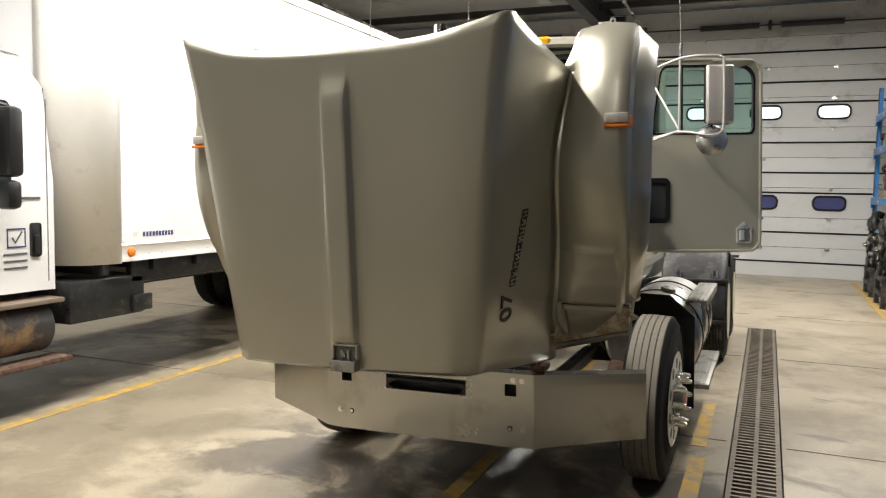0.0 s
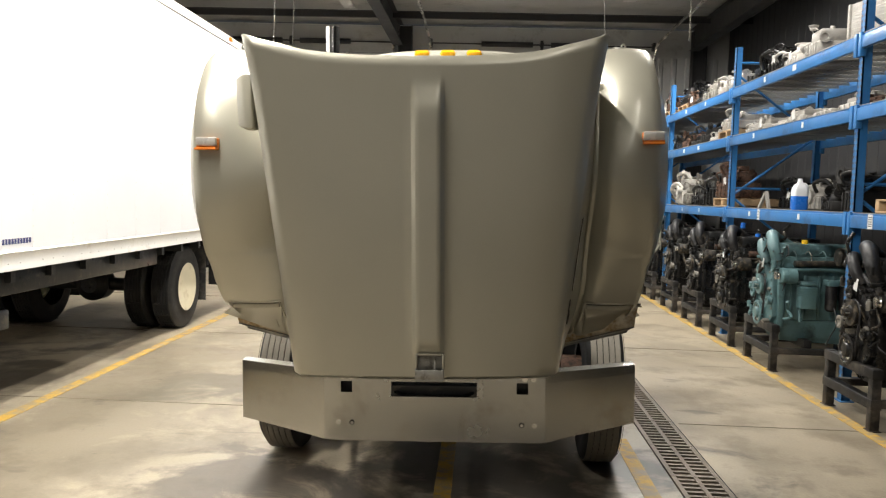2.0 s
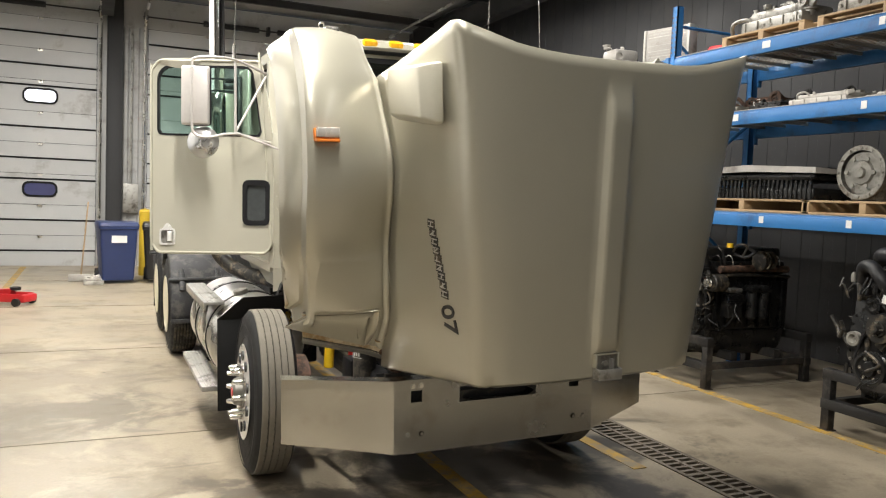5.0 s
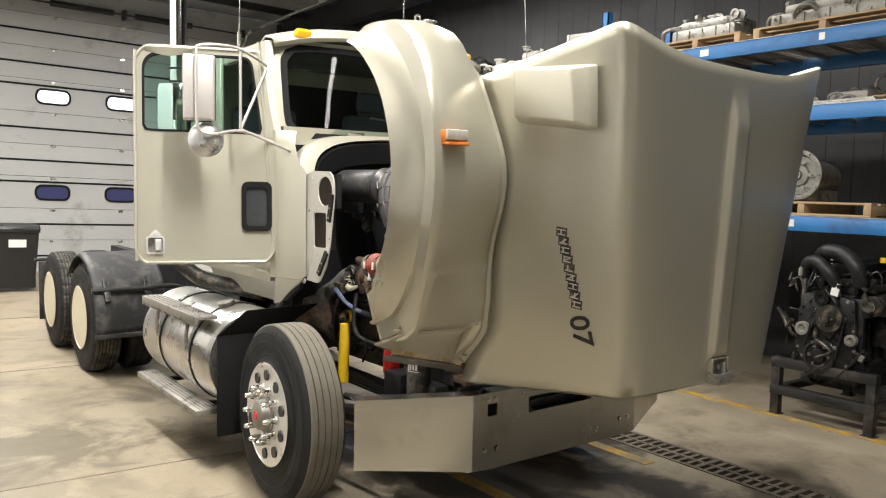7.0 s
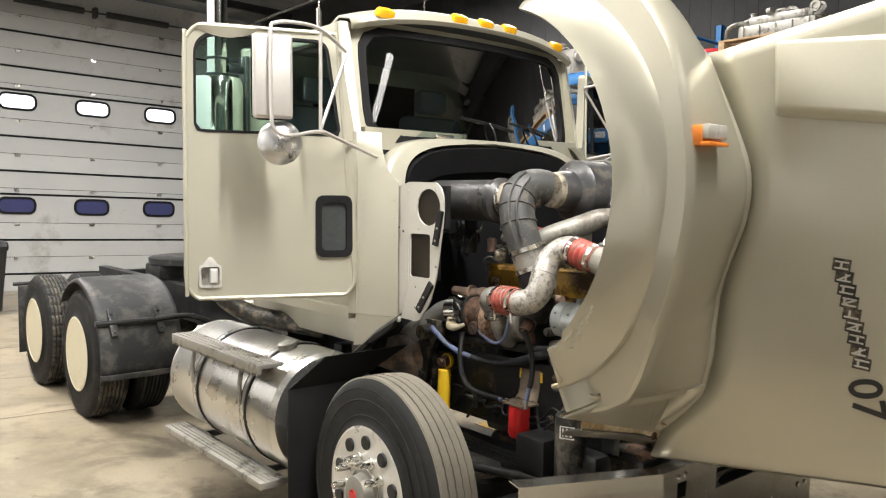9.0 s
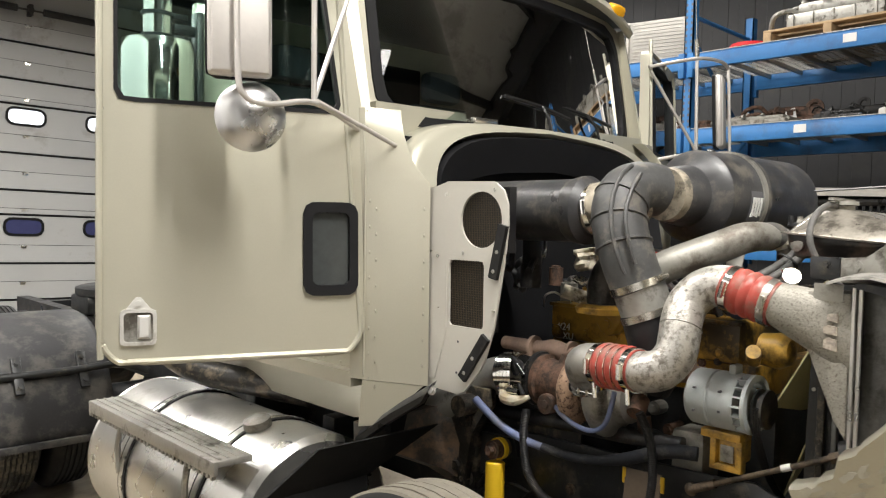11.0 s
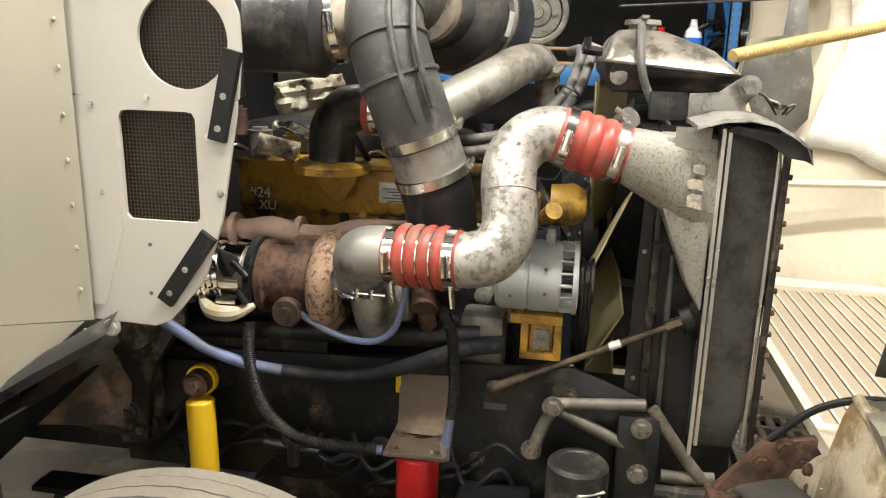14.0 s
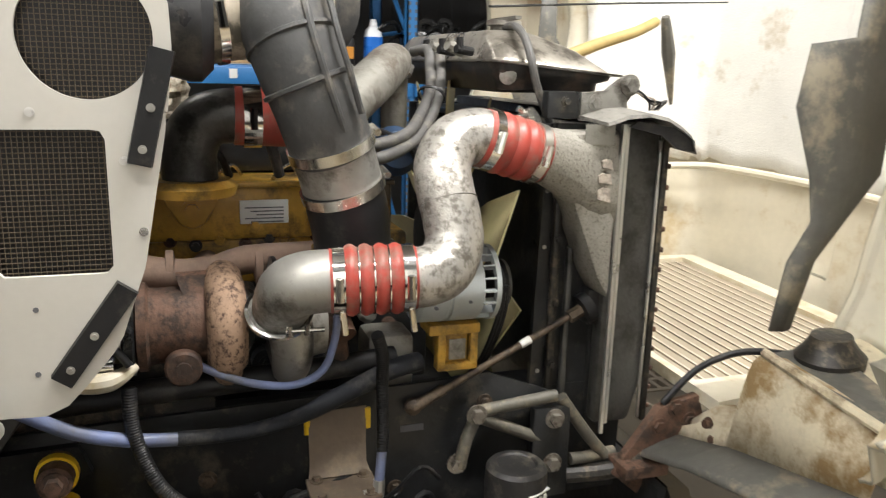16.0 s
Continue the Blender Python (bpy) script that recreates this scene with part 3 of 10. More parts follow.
def overhead_door(index, cx, w):
    door = tag_structure(thing("door_%d" % index, "white sectional overhead door with two rows of small oval windows, closed", "garage door"), "", "")
    sec = 0.61
    for k in range(8):
        z0 = k * sec
        z1 = min(z0 + sec - 0.008, DTOP)
        zg = z0 + (0.50 if k in (2, 5) else 0.30)
        prof = [(Y1 + 0.05, z0), (Y1 - 0.002, z0), (Y1 - 0.002, zg - 0.022), (Y1 + 0.02, zg - 0.018), (Y1 + 0.02, zg + 0.018), (Y1 - 0.006, zg + 0.022),
                (Y1 - 0.002, zg + 0.05), (Y1 - 0.002, z1), (Y1 + 0.05, z1)]
        part("door_section", prism(prof, "x", cx - w / 2 + 0.01, cx + w / 2 - 0.01), DOORWHITE, door)
        part("groove_strip", box(cx - w / 2 + 0.012, cx + w / 2 - 0.012, Y1 + 0.006, Y1 + 0.019, zg - 0.017, zg + 0.017), SEAL, door)
        part("weather_strip", box(cx - w / 2, cx + w / 2, Y1 + 0.004, Y1 + 0.045, z1 + 0.001, z1 + 0.007), SEAL, door)
        for dx in (-1.26, 0, 1.26):
            part("hinge", join(box(cx + dx - 0.04, cx + dx + 0.04, Y1 - 0.02, Y1 - 0.002, z1 - 0.05, z1 + 0.0), cyl((cx + dx - 0.05, Y1 - 0.02, z1 - 0.01), (cx + dx + 0.05, Y1 - 0.02, z1 - 0.01), 0.009)), STEEL, door)
        if k in (2, 5):
            zc = z0 + 0.30
            for dx in (-1.26, 0, 1.26):
                n = 32
                outer = resample(rounded(cx + dx - 0.315, cx + dx + 0.315, zc - 0.155, zc + 0.155, 0.12), (cx + dx, zc), n)
                inner = resample(rounded(cx + dx - 0.275, cx + dx + 0.275, zc - 0.115, zc + 0.115, 0.09), (cx + dx, zc), n)
                fr = part("window_frame", ring_plate(outer, inner, "y", Y1 - 0.022, Y1 + 0.008), SEAL, door)
                part("pane", prism(inner, "y", Y1 - 0.008, Y1 + 0.004), PANE_GLOW if k == 5 else PANE_BLUE, fr)
    # torsion springs and shaft above
    zs = DTOP + 0.22
    part("spring_shaft", cyl((cx - w / 2 - 0.1, Y1 - 0.12, zs), (cx + w / 2 + 0.1, Y1 - 0.12, zs), 0.016), BEAM, door)
    for a, b in ((-1.35, -0.2), (0.2, 1.35)):
        part("torsion_spring", tube([(cx + a, Y1 - 0.12, zs), (cx + b, Y1 - 0.12, zs)], 0.055, 12, 2, 0.008, 0.03), BEAM, door)
    for sx in (-w / 2 - 0.05, 0, w / 2 + 0.05):
        part("spring_bracket", join(box(cx + sx - 0.03, cx + sx + 0.03, Y1 - 0.17, Y1 - 0.005, zs - 0.09, zs + 0.09), cyl((cx + sx - 0.04, Y1 - 0.12, zs), (cx + sx + 0.04, Y1 - 0.12, zs), 0.05)), BEAM, door)
    for sx in (-w / 2 - 0.06, w / 2 + 0.06):
        part("door_track", tube([(cx + sx, Y1 - 0.07, 0), (cx + sx, Y1 - 0.07, 4.3), (cx + sx, Y1 - 0.25, 4.95), (cx + sx, Y1 - 0.8, 5.12), (cx + sx, Y1 - 4.3, 5.18)], 0.028, 8, 4), STEEL, door)
    return door


for i, (c, w) in enumerate(DOORS):
    overhead_door(i + 1, c, w)

# ribbed roof deck and steel frames
deck = moved(ribbed_sheet(X1 - X0, Y1 - Y0, 0.30, 0.04), Matrix.Translation((X0, Y0, ZC)) @ pose(0, 0, 0, -90) @ Matrix.Diagonal((1, -1, -1, 1)))
tag_structure(mesh_object("ceiling", deck, CEILING), "dark grey ribbed metal roof deck", "ceiling")
tag_structure(mesh_object("roof_cover", box(X0 - 0.2, X1 + 0.2, Y0 - 0.2, Y1 + 0.2, ZC + 0.06, ZC + 0.2), CEILING), "roof over the metal deck", "roof")


def i_beam(name, a, b, h, w, label):
    """Steel beam of I section between two points, upright web."""
    a, b = Vector(a), Vector(b)
    L = (b - a).length
    bm = join(box(0, L, -w / 2, w / 2, -0.014, 0), box(0, L, -w / 2, w / 2, -h, -h + 0.014), box(0, L, -0.006, 0.006, -h + 0.014, -0.014))
    q = (b - a).to_track_quat("X", "Z").to_matrix().to_4x4()
    return tag_structure(mesh_object(name, moved(bm, Matrix.Translation(a) @ q), BEAM), label, "steel beam")


for bx in (-7.6, -1.75, 4.75):
    i_beam("roof_beam", (bx, Y1 - 0.35, ZC - 0.05), (bx, Y0 + 0.1, ZC - 0.05), 0.46, 0.22, "dark steel roof rafter under the metal deck")
    i_beam("steel_column", (bx, Y1 - 0.16, 0), (bx, Y1 - 0.16, ZC - 0.05), 0.30, 0.24, "dark steel column against the wall")
for by in (-7, -4.2, -1.4, 1.4, 4.2, 7.0, 9.8, 12.4):
    i_beam("purlin", (X0, by, ZC - 0.03), (X1, by, ZC - 0.03), 0.14, 0.08, "thin dark steel purlin under the roof deck")


def ceiling_lamp(lx, ly):
    lamp = thing("ceiling_light", "long white tube light fixture hung under the roof deck, lit", "ceiling light", "tube lights")
    lamp.location = (lx, ly, LAMP_Z)
    n = 9
    prof = [(0.10 * math.cos(math.pi * i / (n - 1)), 0.07 * math.sin(math.pi * i / (n - 1))) for i in range(n)]
    part("housing", prism(prof, "y", -1.2, 1.2), DOORWHITE, lamp)
    for sy in (-0.9, 0.9):
        part("hanger", cyl((0, sy, 0.065), (0, sy, ZC - LAMP_Z + 0.05), 0.006, segs=6), STEEL, lamp)
    return lamp


for lx, lys, share in LAMP_ROWS:
    for ly in lys:
        ceiling_lamp(lx, ly)


def chain(x, y, z0, z1):
    """Thin link chain hanging from the roof."""
    out = []
    n = int((z1 - z0) / 0.045)
    for i in range(n):
        zc = z0 + (i + 0.5) * (z1 - z0) / n
        turn = pose(x, y, zc, 90 if i % 2 else 90, 0, 90 * (i % 2))
        out.append(moved(lathe((0, 0, -0.004), (0, 0, 1), [(0, 0.010), (0.004, 0.016), (0.008, 0.010)], 8, False), turn @ Matrix.Diagonal((0.8, 1.5, 1, 1))))
    return tagged(mesh_object("hoist_chain", join(*out), STEEL), "thin steel chain hanging from the roof beams", "chain", "", "structure")


chain(-3.45, 9.5, 3.8, 5.35)
chain(2.6, 5.5, 3.6, 5.35)

# ---- the truck, nose to -y; it leans a little on its springs ----
LEAN_DEG = -1.5
truck = thing("semi_truck", "champagne day-cab semi truck with its hood tilted forward and doors open", "truck", at=pose(0, 0, 0, 0, LEAN_DEG, 0))
UNLEAN = pose(0, 0, 0, 0, LEAN_DEG, 0).inverted()


def tpart(name, bm, mats, label="", angle=35.0, level=False, parent=None):
    """A part of the truck; level: its mesh is given in the hall's upright frame."""
    if level:
        moved(bm, UNLEAN)
    return mesh_object(name, bm, mats, parent or truck, label, angle)


def lerp_table(v, table):
    return float(np.interp(v, [a for a, _ in table], [b for _, b in table]))


# hood, tipped forward: its top faces the front, its grille the ground
HOOD_SKEW = 0.045
DRIVER_WIDE = 1.042
RIDGE_X = 0.030


def spread(side, x):
    """The hood stands a little wider on the driver's side."""
    return side * x * (DRIVER_WIDE if side > 0 else 1.0)


def driver_tuck(x):
    """The driver's fender stands in a little at its outer edge."""
    f = min(1.0, max(0.0, (x - 0.86) / 0.30))
    return x - 0.045 * f * f * (3 - 2 * f)


def hood_half(z):
    """Half outline of the hood at height z, from the middle to where the fender begins."""
    t = (z - 0.947) / (2.33 - 0.947)
    xc, yc, ym = 0.552 + 0.155 * t + 0.012 * max(0, t - 0.85) / 0.15, -0.775 - 0.165 * t, -0.862 - 0.083 * t
    xr = lerp_table(z, [(0.86, 0.645), (1.24, 0.70), (1.845, 0.735), (2.22, 0.765)])
    yr = lerp_table(z, [(0.86, 0.04), (0.958, -0.01), (1.05, -0.11), (1.13, -0.185), (1.272, -0.225), (1.38, -0.232), (1.464, -0.243), (1.53, -0.260), (1.60, -0.288), (1.66, -0.314), (1.72, -0.333), (1.78, -0.343), (1.83, -0.344), (1.88, -0.336), (1.95, -0.311), (2.05, -0.268), (2.22, -0.195)])
    rad = 0.075
    pts = []
    ridge = 0.029 * min(1, max(0, (2.14 - z) / 0.10)) * min(1, max(0, (z - 1.05) / 0.02))
    for x in (0.0, 0.03, 0.046, 0.052, 0.062, 0.068, 0.10, 0.17, 0.25, 0.33, 0.41, 0.47):
        f = x / xc
        y = ym + (yc - 0.0 - ym) * f ** 2.2 * 0.55
        pts.append((x, y - (ridge if x < 0.05 else ridge * 0.82 if x < 0.056 else ridge * 0.12 if x < 0.065 else 0)))
    y_at = ym + (yc - ym) * 0.55
    cx, cy = xc - rad, y_at + rad
    for k in range(1, 8):
        a = math.radians(-90 + 84 * k / 7)
        pts.append((cx + rad * math.cos(a), cy + rad * math.sin(a)))
    x1, y1 = pts[-1]
    for k in range(1, 9):
        f = k / 8
        pts.append((x1 + (xr - x1) * f ** 1.15, y1 + (yr - y1) * f))
    return pts


def hood_bounds(i, n, x):
    """Lower and upper edge of the hood at outline point i of n."""
    side = max(0.0, (i - 18) / (n - 19))
    top = 2.245 + 0.088 * min(1, abs(x) / 0.70) ** 3.2 if i <= 18 else 2.333 - 0.122 * side
    low = 0.952 - 0.0 * side if i <= 18 else 0.952 - 0.09 * side
    return low, top


def hood_shell():
    n = len(hood_half(1.5))
    rows = 30
    rings = []
    for j in range(rows + 1):
        s = j / rows
        half = []
        for i in range(n):
            low, top = hood_bounds(i, n, hood_half(2.3)[i][0])
            z = low + (top - low) * s
            x, y = hood_half(z)[i]
            half.append((x, y, z))
        ring = [(-x, y - HOOD_SKEW * x, z) for x, y, z in half[::-1]] + [(spread(1, x), y + HOOD_SKEW * x, z) for x, y, z in half[1:]]
        ring = [(x + RIDGE_X * max(0.0, 1 - abs(x) / 0.52), y, z) for x, y, z in ring]
        rings.append(ring)
    lip = [(x * 0.97, y + 0.022 * (1 if abs(x) < 0.5 else 0.4), z - 0.016) for x, y, z in rings[0]]
    return loft([lip] + rings, False)


def thick(ob, t=0.007, offset=-1.0, inner=True):
    m = ob.modifiers.new("thickness", "SOLIDIFY")
    m.thickness, m.offset = t, offset
    if inner:
        m.material_offset, m.material_offset_rim = 1, 0
    return ob


hood = thick(tpart("hood", hood_shell(), [PAINT, FIBRE], "champagne fibreglass hood tipped forward, cream inside", 50))

ARCH_Y, ARCH_Z, LIP_R = 0.384, 1.805, 0.597
R_OUT = [(-72, 0.80), (-67, 0.80), (-58, 0.83), (-50, 0.842), (-45, 0.825), (-38, 0.795), (-33, 0.780), (-15, 0.765), (0, 0.765), (11, 0.768), (30, 0.792), (42, 0.795), (52, 0.775), (62, 0.715), (74, 0.665)]
R_IN = [(-72, 0.935), (-66, 0.93), (-55, 0.91), (-49, 0.885), (-41, 0.82), (-28, 0.724), (-17, 0.712), (0, 0.738), (20, 0.705), (35, 0.715), (46, 0.752), (52, 0.757), (62, 0.71), (74, 0.662)]
X_IN = [(-72, 0.645), (-67, 0.648), (-42, 0.70), (3, 0.735), (34, 0.765), (42, 0.80), (52, 0.815), (74, 0.815)]
X_OUT = [(-72, 1.09), (-60, 1.12), (-40, 1.165), (-15, 1.19), (20, 1.195), (50, 1.185), (74, 1.165)]


def lip_radius(phi):
    """Wheel-arch lip: a circle a little behind the fender's own centre."""
    c = 0.022 * math.cos(math.radians(phi))
    return -c + math.sqrt(c * c + 0.337)


CHIPS = random.Random(5)


FS = [0.03, 0.05, 0.09, 0.14, 0.2, 0.26, 0.32, 0.38, 0.44, 0.5, 0.56, 0.62, 0.68, 0.73, 0.78, 0.82, 0.84, 0.865, 0.885, 0.905, 0.925, 0.945, 0.96, 0.975, 0.99, 1.0]
POCKET_PHI, POCKET_F = -48.6, (0.05, 0.82)


def fender_section(phi, lip=None):
    """(radius, half width, angle) across the fender at one station: annulus, recessed nose side, crown, valley."""
    ro, ri, xi, xo = (lerp_table(phi, t) for t in (R_OUT, R_IN, X_IN, X_OUT))
    lip = lip_radius(phi) if lip is None else lip
    edge = min(ro - 0.030, lerp_table(phi, [(-70, 0.712), (-40, 0.712), (-30, 0.70), (-10, 0.69), (21, 0.702), (60, 0.68)]))
    cone = 0.055 * min(1, max(0, (phi + 66) / 8))
    k = min(1, max(0, (-31 - phi) / 6))
    inset = 0.040 * k
    if phi < -63.5:
        lip = edge - 0.012
    x1 = xo - 0.014 - cone - inset * 0.4
    sec = [(lip - 0.004, xo - (0.045 if phi > -63.5 else 0.016)), (lip, xo - 0.012), (lip + 0.005, xo - 0.002), (lip + (edge - lip) * 0.35, xo + 0.002 - cone * 0.25), (lip + (edge - lip) * 0.7, xo - cone * 0.62),
           (edge - 0.010, xo - 0.004 - cone * 0.95), (edge, xo - 0.010 - cone), (edge + 0.004, x1), (max(edge + 0.006, ro - 0.014), x1 - 0.008 + 0.004 * k), (ro - 0.003, x1 - 0.026 + 0.014 * k), (ro, x1 - 0.054 + 0.030 * k)]
    sec = [(r, x, phi) for r, x in sec]
    x_crown = sec[-1][1]
    warp = min(1, max(0, (-38 - phi) / 12)) * min(1, max(0, (phi + 67) / 6))
    for f in FS:
        x = x_crown + (xi - x_crown) * f
        r = ro + (ri - ro) * f ** 1.5 + 0.012 * math.sin(math.pi * f)
        nose = 0.004 * min(1, max(0, (-29.4 - phi) / 1.2)) if f < 0.9 else 0
        bead = (0.0065 * math.exp(-((f - 0.965) / 0.03) ** 2) - 0.003 * math.exp(-((f - 0.90) / 0.035) ** 2)) * (1 if phi < 36 else 0.2)
        sec.append((r + nose + bead, x, phi + warp * 6.0 * (min(f, 0.85) - 0.25)))
    return sec


def fender_point(r, x, phi):
    c, s = math.cos(math.radians(phi)), math.sin(math.radians(phi))
    return (-x, ARCH_Y - r * c, ARCH_Z + r * s)


FENDER_PHIS = [-66.5, -65.2, -63.6, -63.3, -62, -60.5, -59, -57.5, -55, -52.5, -50.3, -49.4, -48.6, -47.4, -47.0, -45, -42, -40, -38, -36, -34.5, -33, -31.5, -30.6, -30.0, -29.4, -28] + [-28 + 102 * k / 40 for k in range(1, 41)]


def fender_grid():
    rings = []
    for phi in FENDER_PHIS:
        lip = lip_radius(phi)
        if -63.5 < phi < -48:
            lip += CHIPS.uniform(-0.004, 0.022) * min(1, (-48 - phi) / 8)
        rings.append([fender_point(*p) for p in fender_section(phi, lip)])
    return rings


def hood_edge(z):
    """Where the hood's side ends against the fender."""
    x, y = hood_half(z)[-1]
    return x, y


def fender(side):
    out = []
    for r in fender_grid():
        ring = [(x if side < 0 else driver_tuck(-x), y + HOOD_SKEW * (x if side < 0 else -x) * 0.6, z) for x, y, z in r]
        z = ring[-1][2]
        if 0.88 < z < 2.20:
            ex, ey = hood_edge(z)
            # ease the inner edge onto the hood's side
            shift = Vector((spread(side, ex - 0.004), ey + HOOD_SKEW * side * ex + 0.001, z)) - Vector(ring[-1])
            for i, f in enumerate(FS):
                w = max(0.0, (f - 0.62) / 0.38)
                j = len(ring) - len(FS) + i
                ring[j] = tuple(Vector(ring[j]) + shift * (w * w * (3 - 2 * w)))
        out.append(ring)
    bm = loft(out, False)
    bm.faces.ensure_lookup_table()
    n = len(out[0]) - 1
    first = len(out[0]) - len(FS)
    gone = []
    for k, phi in enumerate(FENDER_PHIS[:-1]):
        for i in range(n):
            j = i - first
            if phi < POCKET_PHI and 0 <= j < len(FS) - 1 and FS[j] >= POCKET_F[0] - 0.021 and FS[j + 1] <= POCKET_F[1] + 0.001:
                gone.append(bm.faces[k * n + i])
    bmesh.ops.delete(bm, geom=gone, context="FACES")
    return bm


def lamp_pocket(side):
    """Set-back panel under the nose's lower edge, its roof and inner wall, and the bar across its top."""
    sec = fender_section(POCKET_PHI)[-len(FS):]
    top = [fender_point(*p) for p, f in zip(sec, FS) if POCKET_F[0] - 0.021 <= f <= POCKET_F[1] + 0.001]
    wall = []
    for phi in FENDER_PHIS:
        if phi <= POCKET_PHI:
            wall.append(fender_point(*fender_section(phi)[-len(FS):][FS.index(POCKET_F[1])]))
    wall = wall[::-1]

    def put3(p):
        x = p[0] if side < 0 else driver_tuck(-p[0])
        return Vector((x, p[1] + HOOD_SKEW * x * 0.6, p[2]))
    m = len(top)
    back = [(x * 0.99 - (0.02 if i == m - 1 else 0), y + 0.085, z - 0.014) for i, (x, y, z) in enumerate(top)]
    low = [(-(1.115 + (0.76 - 1.115) * i / (m - 1)), 0.045 + (-0.055 - 0.045) * i / (m - 1), 1.075 + (0.985 - 1.075) * i / (m - 1)) for i in range(m)]
    recess = loft([[put3(p) for p in r] for r in (top, back, low)], False)
    inner = loft([[put3(p) for p in wall], [put3(Vector(back[-1]).lerp(Vector(low[-1]), k / (len(wall) - 1))) for k in range(len(wall))]], False)
    bar = loft([[put3((x, y + dy, z + dz)) for dy, dz in ((0.044, -0.014), (0.082, -0.010), (0.082, -0.034), (0.050, -0.038))] for x, y, z in top[1:-1]])
    bmesh.ops.bevel(bar, geom=list(bar.edges), offset=0.004, segments=2, affect="EDGES", profile=0.5)
    return join(recess, inner), bar


for side in (-1, 1):
    fen = thick(tpart("fender", fender(side), [PAINT, FIBRE], "champagne fibreglass fender with a round wheel arch, chipped at the tip", 32), 0.006, -1.0 if side < 0 else 1.0)
    sy = HOOD_SKEW * side * 0.6

    def at(x, y, z):
        return (side * x if side < 0 else driver_tuck(x), y + sy, z)
    # turn signal on the fender's crown
    spot = Matrix.Translation(at(1.041, -0.372, 1.938) if side < 0 else at(1.070, -0.356, 1.968))
    mk = part("marker_light", moved(join(box(-0.050, 0.054, -0.028, 0.095, -0.030, 0.026, 0.006), box(-0.05, 0.05, -0.05, -0.02, -0.031, -0.020, 0.003)), spot), AMBER, fen, "amber and clear fender turn signal")
    part("clear_lens", moved(box(-0.046, 0.050, -0.044, -0.020, -0.012, 0.0275, 0.004), spot), CLEARLENS, mk)
    part("lens_gasket", moved(box(-0.056, 0.060, 0.090, 0.108, -0.032, 0.028, 0.004), spot), SEAL, mk)
    nest, bar = lamp_pocket(side)
    thick(part("lamp_pocket", nest, [PAINT, PAINT], fen, "", 40), 0.005, 0)
    liner = lamp_pocket(side)[0]
    part("pocket_liner", moved(liner, Matrix.Translation((0, 0.012, 0.004))), FIBRE_DIRTY, fen, "stained cream back of the lamp pocket", 40)
    part("lamp_bar", bar, PAINT_OLD, fen, "pale moulded bar across the lamp pocket")
    part("pocket_post", loft([[at(0.79, -0.10, 1.155), at(0.815, -0.115, 1.155), at(0.815, -0.09, 1.155)], [at(0.775, -0.055, 1.02), at(0.80, -0.06, 1.02), at(0.80, -0.03, 1.02)]]), PAINT_OLD, fen)
    # paint knocked off along the arch's lower edge
    for k in range(34 if side < 0 else 0):
        phi = -61.0 + 24 * (k / 33) ** 1.3 + CHIPS.uniform(-0.6, 0.6)
        xo = lerp_table(phi, X_OUT)
        rr = lip_radius(phi) + CHIPS.uniform(0.026, 0.062)
        cc, ss = math.cos(math.radians(phi)), math.sin(math.radians(phi))
        centre = Vector(at(xo + 0.0030 - 0.055 * max(0.0, (rr - lip_radius(phi)) / 0.14 - 0.10) * min(1, max(0, (phi + 66) / 8)), ARCH_Y - rr * cc, ARCH_Z + rr * ss))
        poly = [(CHIPS.uniform(0.3, 1.3) * 0.005 * math.cos(2 * math.pi * i / 7), CHIPS.uniform(0.4, 1.6) * 0.010 * math.sin(2 * math.pi * i / 7)) for i in range(7)]
        part("paint_chip", moved(prism(poly, "x", -0.001, 0.001), Matrix.Translation(centre) @ pose(0, 0, 0, phi * -1 + CHIPS.uniform(-25, 25))), PAINT_OLD, fen)
    # hold-down bracket on the rear tip
    part("latch_bracket", join(moved(box(-0.03, 0.03, -0.02, 0.02, -0.012, 0.02, 0.003), Matrix.Translation(at(0.93, -0.06, 2.418))),
                               tube([at(0.955, -0.03, 2.42), at(0.955, -0.03, 2.455), at(0.975, -0.03, 2.455), at(0.975, -0.03, 2.435)], 0.005, 8, 4)), STEEL, fen)

# air intake cover on the hood's passenger side
for side in (-1,):
    def at2(x, y, z):
        return (side * x, y + HOOD_SKEW * side * x, z)
    cover = loft([[at2(0.700, -0.755, 1.965), at2(0.700, -0.80, 1.97), at2(0.708, -0.80, 2.20), at2(0.735, -0.40, 2.225), at2(0.715, -0.40, 2.01)],
                  [at2(0.735, -0.755, 1.967), at2(0.738, -0.79, 1.972), at2(0.75, -0.785, 2.196), at2(0.765, -0.42, 2.222), at2(0.752, -0.42, 2.012)],
                  [at2(0.776, -0.735, 1.985), at2(0.78, -0.745, 1.995), at2(0.79, -0.735, 2.185), at2(0.806, -0.445, 2.212), at2(0.795, -0.44, 2.03)]])
    bmesh.ops.bevel(cover, geom=list(cover.edges), offset=0.010, segments=3, affect="EDGES", profile=0.5)
    part("air_intake_cover", cover, material("cover_gelcoat", (0.46, 0.44, 0.355), 0.4, 0.1, 0.05, 3, 60, 0.02, coat=0.4), hood, "cream air intake cover")

